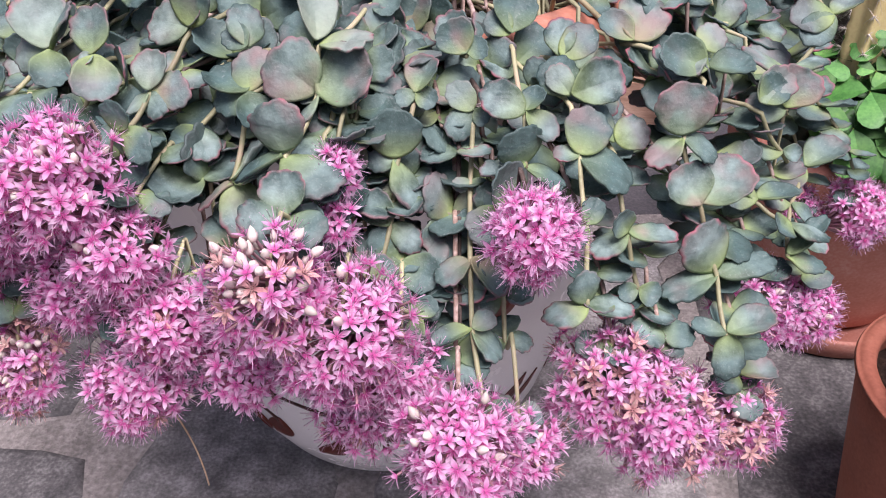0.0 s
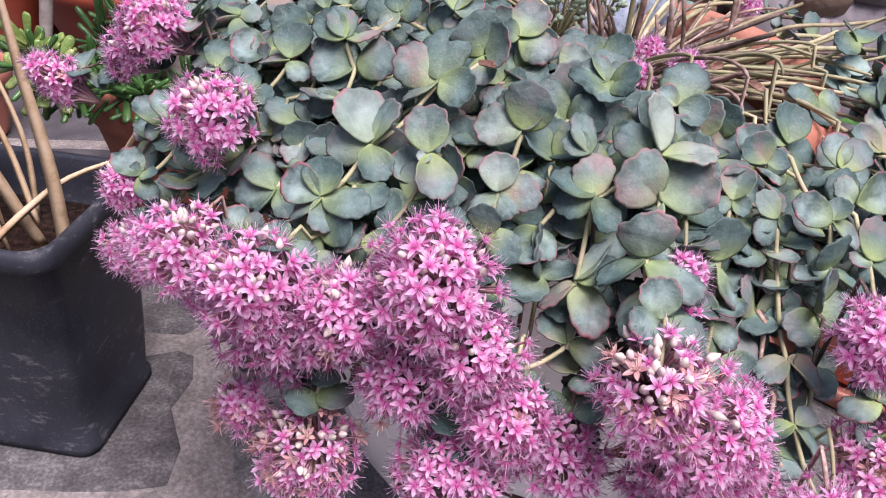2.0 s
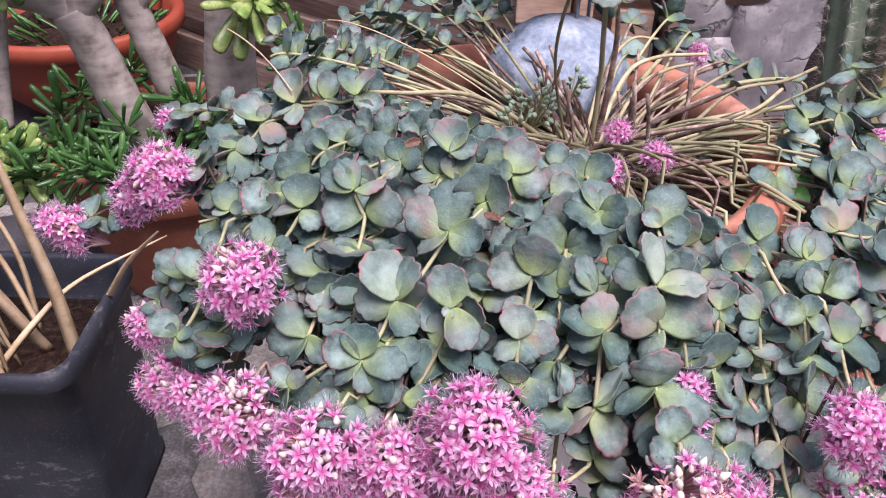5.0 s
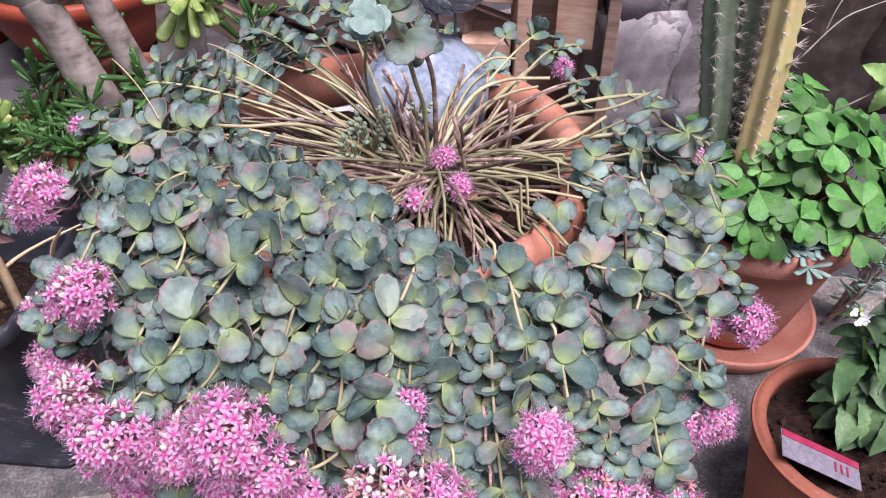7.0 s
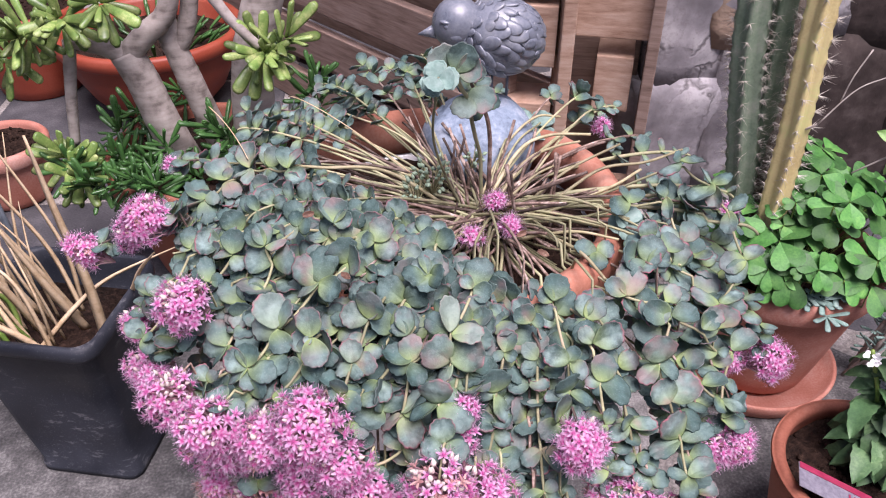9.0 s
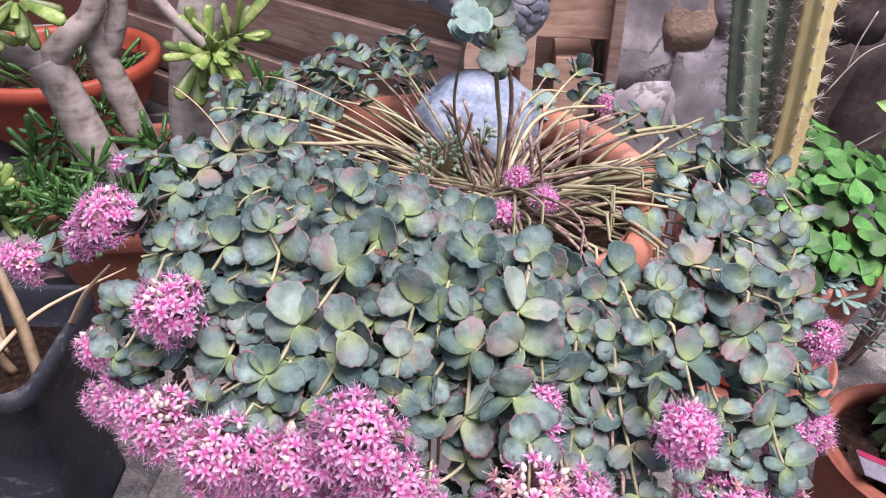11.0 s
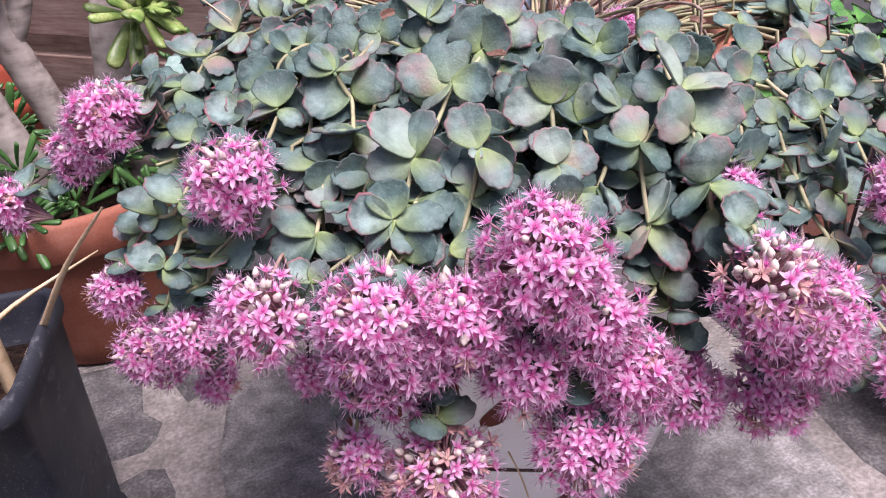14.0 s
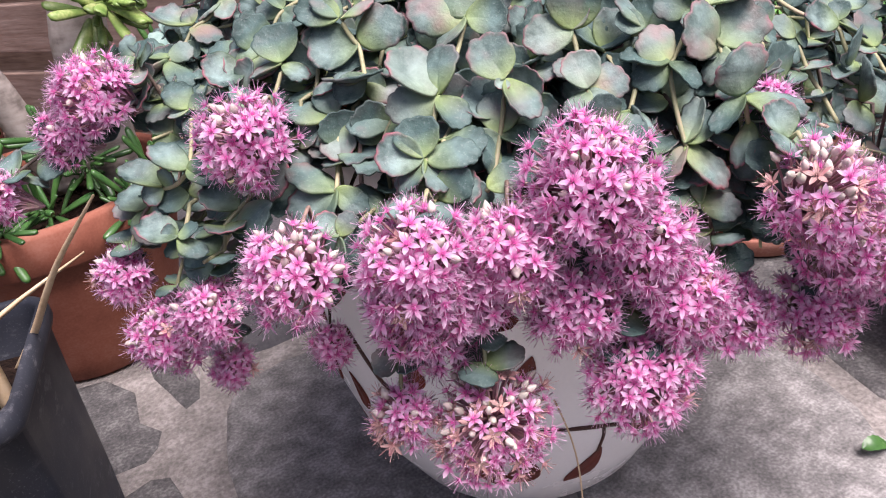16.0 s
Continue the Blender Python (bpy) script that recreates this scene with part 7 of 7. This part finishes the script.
def spine_piece():
    return Piece([(-0.02, 0, 0), (0.01, 0.017, 0), (0.01, -0.017, 0), (0, 0, 1)], [(0, 1, 3), (1, 2, 3), (2, 0, 3)])


SPINE = spine_piece()


def column(pts, radius, ribs, key, label, depth=0.28, top=True, seed=1):
    """A ribbed column along a line, with tufts of spines on its ribs."""
    r2 = random.Random(seed)
    n, seg = 52, ribs * 6
    line = spline(pts, n)
    v, f, sp = [], [], []
    for i, q in enumerate(line):
        t = (line[min(i + 1, n - 1)] - line[max(i - 1, 0)]).normalized()
        a = t.cross(Vector((0, 1, 0))).normalized()
        b = t.cross(a)
        rr = radius * (1 if i < n - 3 or not top else (0.92, 0.72, 0.3)[i - n + 3])
        for k in range(seg):
            w = 2 * math.pi * k / seg
            g = abs(((k / 6) % 1) - 0.5) * 2
            p = rr * (1 - depth * (1 - g) ** 0.8) * (1 + 0.04 * noise.noise((i * 0.7, k * 0.5, seed)) + (0.07 if i % 2 == 0 else -0.05) * g * g)
            v.append(tuple(q + (a * math.cos(w) + b * math.sin(w)) * p))
        if i % 2 == 0:
            for k in range(ribs):
                w = 2 * math.pi * k / ribs
                d = a * math.cos(w) + b * math.sin(w)
                sp.append((BUD, CINV @ Matrix.Translation(q + d * rr * 0.95) @ d.to_track_quat("Z", "Y").to_matrix().to_4x4() @ Matrix.Scale(0.0034, 4)))
                for _ in range(13):
                    e = (d + Vector((r2.uniform(-1, 1), r2.uniform(-1, 1), r2.uniform(-1, 1))) * 0.8).normalized()
                    m = Matrix.Translation(q + d * rr * 0.98) @ e.to_track_quat("Z", "Y").to_matrix().to_4x4()
                    sl = r2.uniform(0.004, 0.015)
                    sp.append((SPINE, CINV @ m @ Matrix.Diagonal((0.016, 0.016, sl, 1))))
    for i in range(n - 1):
        for k in range(seg):
            f.append((i * seg + k, i * seg + (k + 1) % seg, i * seg + seg + (k + 1) % seg, i * seg + seg + k))
    f += [tuple(reversed(range(seg))), tuple(range((n - 1) * seg, n * seg))]
    ob = link("column", joined([(Piece(v, f), CINV)], "column", M[key]), None, cactus, label)
    tagged(link("spines", joined(sp, "spines", M["spine"]), None, ob, "pale short spines"), kind="stuff")


column([(0.292, 0.6, 0.15), (0.285, 0.6, 0.265), (0.268, 0.6, 0.363), (0.256, 0.6, 0.448), (0.245, 0.6, 0.62)], 0.0168, 6, "cactus", "grey-green ribbed stem", seed=1)
column([(0.312, 0.62, 0.15), (0.303, 0.615, 0.26), (0.294, 0.61, 0.36), (0.287, 0.61, 0.45), (0.28, 0.61, 0.6)], 0.0158, 6, "cactus", "grey-green ribbed stem", seed=2)
column([(0.32, 0.605, 0.15), (0.317, 0.605, 0.26), (0.31, 0.61, 0.36), (0.304, 0.612, 0.47)], 0.015, 7, "cactus_grey", "grey corky old stem", 0.15, seed=3)
column([(0.312, 0.566, 0.16), (0.309, 0.568, 0.264), (0.307, 0.568, 0.348), (0.3, 0.568, 0.459), (0.296, 0.568, 0.6)], 0.0145, 5, "cactus_yellow", "yellowed ribbed stem", 0.42, seed=4)

clover = thing("clover_plant", "bushy green clover with heart-shaped leaflets", "plant", at=(0.365, 0.58, 0.165))
KINV = Matrix.Translation(clover.location).inverted()


def clover_piece():
    v, f = [], []
    for k in range(3):
        w = 2 * math.pi * k / 3
        c, s_ = math.cos(w), math.sin(w)
        b = len(v)
        pts = [(0.03, 0.0), (0.22, 0.2), (0.4, 0.37), (0.56, 0.47), (0.72, 0.5), (0.86, 0.44), (0.95, 0.32), (0.96, 0.17), (0.86, 0.0)]
        mid = [(0.03, 0), (0.2, 0), (0.34, 0), (0.46, 0), (0.56, 0), (0.65, 0), (0.73, 0), (0.79, 0), (0.84, 0)]
        for sgn in (1, -1):
            for (x, y), (mx, my) in zip(pts, mid):
                v.append((x * c - sgn * y * s_, x * s_ + sgn * y * c, 0.16 * y - 0.16 * x * x))
            for mx, my in mid:
                v.append((mx * c, mx * s_, -0.02))
            o = len(v) - 18
            for i in range(8):
                q = (o + i, o + i + 1, o + 10 + i, o + 9 + i)
                f.append(q if sgn < 0 else tuple(reversed(q)))
    return Piece(v, f)


CLOVER = clover_piece()
CLOVER_MESH = CLOVER.mesh("leaf", M["oxalis"])
stalks = []
for k in range(100):
    a, r = rng.uniform(-3.3, 2.4), rng.uniform(0.0, 1.0) ** 0.6
    px, py = 0.366 + 0.115 * r * math.cos(a), 0.588 + 0.1 * r * math.sin(a)
    pz = 0.19 + 0.115 * (1 - r * r * 0.75) * rng.uniform(0.35, 1.0)
    if math.hypot(px - 0.31, py - 0.595) < 0.03:
        continue
    fn = Vector((0.5 * math.cos(a) * r + rng.uniform(-0.35, 0.35), 0.5 * math.sin(a) * r - 0.35 + rng.uniform(-0.35, 0.35), 1))
    m = KINV @ Matrix.Translation((px, py, pz)) @ fn.to_track_quat("Z", "Y").to_matrix().to_4x4() @ pose(0, 0, 0, 0, 0, rng.uniform(0, 360)) @ Matrix.Scale(rng.choice((0.6, 1, 1, 1)) * rng.uniform(0.021, 0.034), 4)
    link("leaf", CLOVER_MESH, None, clover, m=m)
    stalks.append((tube_piece([(0.36 + (px - 0.36) * 0.3, 0.588 + (py - 0.588) * 0.3, 0.16), (px, py, pz - 0.03), (px, py, pz)], 0.0007, 4, False), KINV))
tagged(link("leaf_stalks", joined(stalks, "leaf_stalks", M["blade"]), None, clover), kind="stuff")

# a small grey-green rosette succulent hanging over the rim, and a trailing one beside the pot
succ = thing("small_succulent", "small blue-green succulent at the rim of the terracotta pot", "plant", at=(0.35, 0.5, 0.187))
SUCC = FINGER.mesh("leaf", M["young"])
for c in ((0.0, 0.0, 0.0), (0.016, 0.006, 0.004), (-0.014, 0.004, 0.002), (0.004, -0.012, -0.012)):
    for k in range(8):
        a = k * 2.4
        link("leaf", SUCC, None, succ, m=frame_of(c, (math.cos(a), math.sin(a) - 0.3, 0.6 - 0.1 * k), UP, 0.02, 1.7))
trail = thing("trailing_succulent", "pale grey-green trailing succulent beside the pots", "plant", at=(0.46, 0.56, 0.0))
for k in range(9):
    x, y = rng.uniform(-0.03, 0.05), rng.uniform(-0.1, 0.06)
    line = spline([(x, y, 0.0), (x + rng.uniform(-0.02, 0.02), y - 0.02, 0.07), (x + rng.uniform(-0.04, 0.04), y - rng.uniform(0, 0.05), rng.uniform(0.1, 0.19))], 14)
    st = link("stem", joined([(tube_piece(line, 0.0028, 6), Matrix())], "stem", M["bark"]), None, trail)
    for i in range(4, 14):
        for j in range(2):
            a = rng.uniform(0, 6.28)
            link("leaf", SUCC, None, st, m=frame_of(line[i], (math.cos(a), math.sin(a), 0.5), UP, rng.uniform(0.014, 0.024)))

# ---- the terracotta pot with the white-flowered plant ----
plant_pot("terracotta pot of dark soil with a plant tag, on slate", (0.322, 0.322, 0), 0.08, 0.055, 0.152, 0.006, M["terracotta_brown"], 0.133, rim_out=0.0015)
broad = thing("flowering_plant", "young plant with ribbed green leaves and small white flowers", "plant", at=(0.345, 0.34, 0.133))
BINV = Matrix.Translation(broad.location).inverted()


def broad_piece():
    """An ovate pointed leaf along y with sunken side veins."""
    v, f = [], []
    n = 12
    for i in range(n + 1):
        t = i / n
        h = (0.3 * math.sin(math.pi * t ** 0.85) ** 0.7 + 0.004) * (1 + 0.05 * (-1) ** i)
        vein = 0.03 * math.cos(i * math.pi)
        for sx, z in ((-1, 0.05), (-0.5, 0.03 + vein), (0, 0), (0.5, 0.03 + vein), (1, 0.05)):
            v.append((sx * h, t, z + 0.18 * math.sin(3 * t) - 0.42 * t * t))
    for i in range(n):
        for k in range(4):
            f.append((i * 5 + k, i * 5 + k + 1, i * 5 + 6 + k, i * 5 + 5 + k))
    return Piece(v, f)


BROAD = broad_piece()
BROAD_MESH = BROAD.mesh("leaf", M["broadleaf"])
for bx, by, tx, ty, tz in ((0.335, 0.345, 0.309, 0.361, 0.254), (0.335, 0.345, 0.334, 0.361, 0.288), (0.335, 0.345, 0.33, 0.37, 0.225), (0.335, 0.34, 0.325, 0.35, 0.19), (0.34, 0.33, 0.355, 0.36, 0.235), (0.35, 0.34, 0.385, 0.345, 0.22), (0.345, 0.335, 0.36, 0.32, 0.2), (0.35, 0.35, 0.39, 0.385, 0.23), (0.34, 0.34, 0.335, 0.37, 0.215)):
    line = spline([(bx, by, 0.13), (bx + (tx - bx) * 0.4, by + (ty - by) * 0.4, 0.13 + (tz - 0.13) * 0.6), (tx, ty, tz)], 16)
    st = link("stem", joined([(tube_piece(line, 0.0018, 6), BINV)], "stem", M["blade"]), None, broad)
    for i in range(3, 16 if tz < 0.24 else 14, 2):
        a0 = rng.uniform(0, 6.28)
        for j in range(2):
            a = a0 + j * math.pi
            link("leaf", BROAD_MESH, None, st, m=BINV @ frame_of(line[i], (math.cos(a), math.sin(a), rng.uniform(-0.45, 0.3)), UP + Vector((rng.uniform(-0.6, 0.6), rng.uniform(-0.8, 0.2), 0)), rng.uniform(0.03, 0.05) * (1.2 - i * 0.045), rng.uniform(0.7, 0.95)))
wp = []
for q in ((0.308, 0.36, 0.256), (0.33, 0.36, 0.214), (0.334, 0.36, 0.29), (0.34, 0.37, 0.262)):
    for j in range(4):
        c = Vector(q) + Vector((rng.uniform(-0.007, 0.007), rng.uniform(-0.007, 0.003), rng.uniform(-0.012, 0.004)))
        tip = Vector((rng.uniform(-0.8, 0.8), rng.uniform(-1, 0.2), rng.uniform(-0.3, 0.8))).normalized()
        for k in range(3 + j % 3):
            a = k * 1.257
            wp.append((LEAVES[k], BINV @ frame_of(c, tip.orthogonal() * math.cos(a) + tip.cross(tip.orthogonal()) * math.sin(a) + tip * 0.5, tip, 0.0044, rng.uniform(0.6, 1.0))))
tagged(link("flowers", joined(wp, "flowers", M["white_petal"]), None, broad, "small white flowers"), kind="stuff")

tag = thing("plant_tag", "pink and white plastic plant tag stuck in the soil", "plant tag", at=(0.252, 0.315, 0.163))
TM = frame_of((0, 0, 0), Vector((0.067, -0.03, -0.024)), Vector((0.25, -0.05, 0.95)))
bm3 = bmesh.new()
box(bm3, (0.027, 0.066, 0.0009), TM @ pose(0.0025, 0.033, 0), 0.0004)
part("card", bm3, M["tag_white"], tag, smooth=False)
bm3 = bmesh.new()
box(bm3, (0.0066, 0.065, 0.0006), TM @ pose(-0.0075, 0.033, 0.0009))
part("stripe", bm3, M["tag_pink"], tag, "pink stripe", smooth=False)
for k in range(3):
    bm3 = bmesh.new()
    box(bm3, (0.009, 0.0016, 0.0005), TM @ pose(0.004, 0.045 + 0.005 * k, 0.0009))
    part("lettering", bm3, M["tag_pink"], tag, "illegible pink lettering", smooth=False)

# a fallen leaf and bits of straw on the slabs
fallen = link("fallen_leaf", BROAD.mesh("fallen_leaf", M["jade_dark"]), None, m=frame_of((0.14, 0.295, 0.007), (0.9, -0.25, 0.05), (0.2, -0.3, 1), 0.026, 0.8))
tagged(fallen, "small green leaf fallen on the slate slab", "leaf")

# a leafy twig at the edge of the yard and a dry twig by the cactus
M["shrub_leaf"] = plain("shrub_leaf", (0.11, 0.22, 0.06), (0.19, 0.32, 0.1), 60, 0.5, 0.35, 0.3, 0.0008, c3=(0.28, 0.4, 0.16), vary=0.25)
shrub = thing("leafy_shrub", "thin brown twigs with a few pale green oval leaves", "plant", at=(0.56, 0.6, 0.0))
for path in ([(0, 0, 0), (-0.01, 0, 0.2), (-0.03, -0.02, 0.3), (-0.137, -0.03, 0.322)], [(0, 0, 0), (0.01, 0, 0.25), (-0.03, -0.02, 0.35), (-0.09, -0.03, 0.34), (-0.178, -0.03, 0.293)], [(0, 0, 0), (0, 0, 0.2), (-0.03, -0.01, 0.28), (-0.085, -0.03, 0.315)]):
    line = spline(path, 16)
    st = link("twig", joined([(tube_piece(line, [0.0016 - 0.00005 * i for i in range(16)], 6), Matrix())], "twig", M["bark"]), None, shrub)
    for i in (9, 12, 15):
        for j in range(0 if len(path) == 5 else 3):
            a = rng.uniform(0, 6.28)
            link("leaf", BROAD.mesh("leaf", M["shrub_leaf"]), None, st, m=frame_of(line[i], (math.cos(a), -0.25, math.sin(a) * 0.8 + 0.2), (rng.uniform(-0.3, 0.3), -0.8, 0.6), rng.uniform(0.022, 0.032), 0.95))
twig = link("dry_twig", joined([(tube_piece(spline([(0.318, 0.55, 0.36), (0.345, 0.552, 0.392), (0.37, 0.555, 0.402), (0.4, 0.56, 0.408)], 14), [0.0008 - 0.00003 * i for i in range(14)], 5), Matrix()),
                                (tube_piece(spline([(0.335, 0.552, 0.382), (0.34, 0.553, 0.405), (0.352, 0.556, 0.43)], 10), 0.0007, 5), Matrix()),
                                (tube_piece([(0.31, 0.57, 0.34), (0.318, 0.55, 0.36)], 0.0013, 5), Matrix())], "dry_twig", M["bark"]), None)
tagged(twig, "thin pale dry twig caught between the cactus stems", "twig")
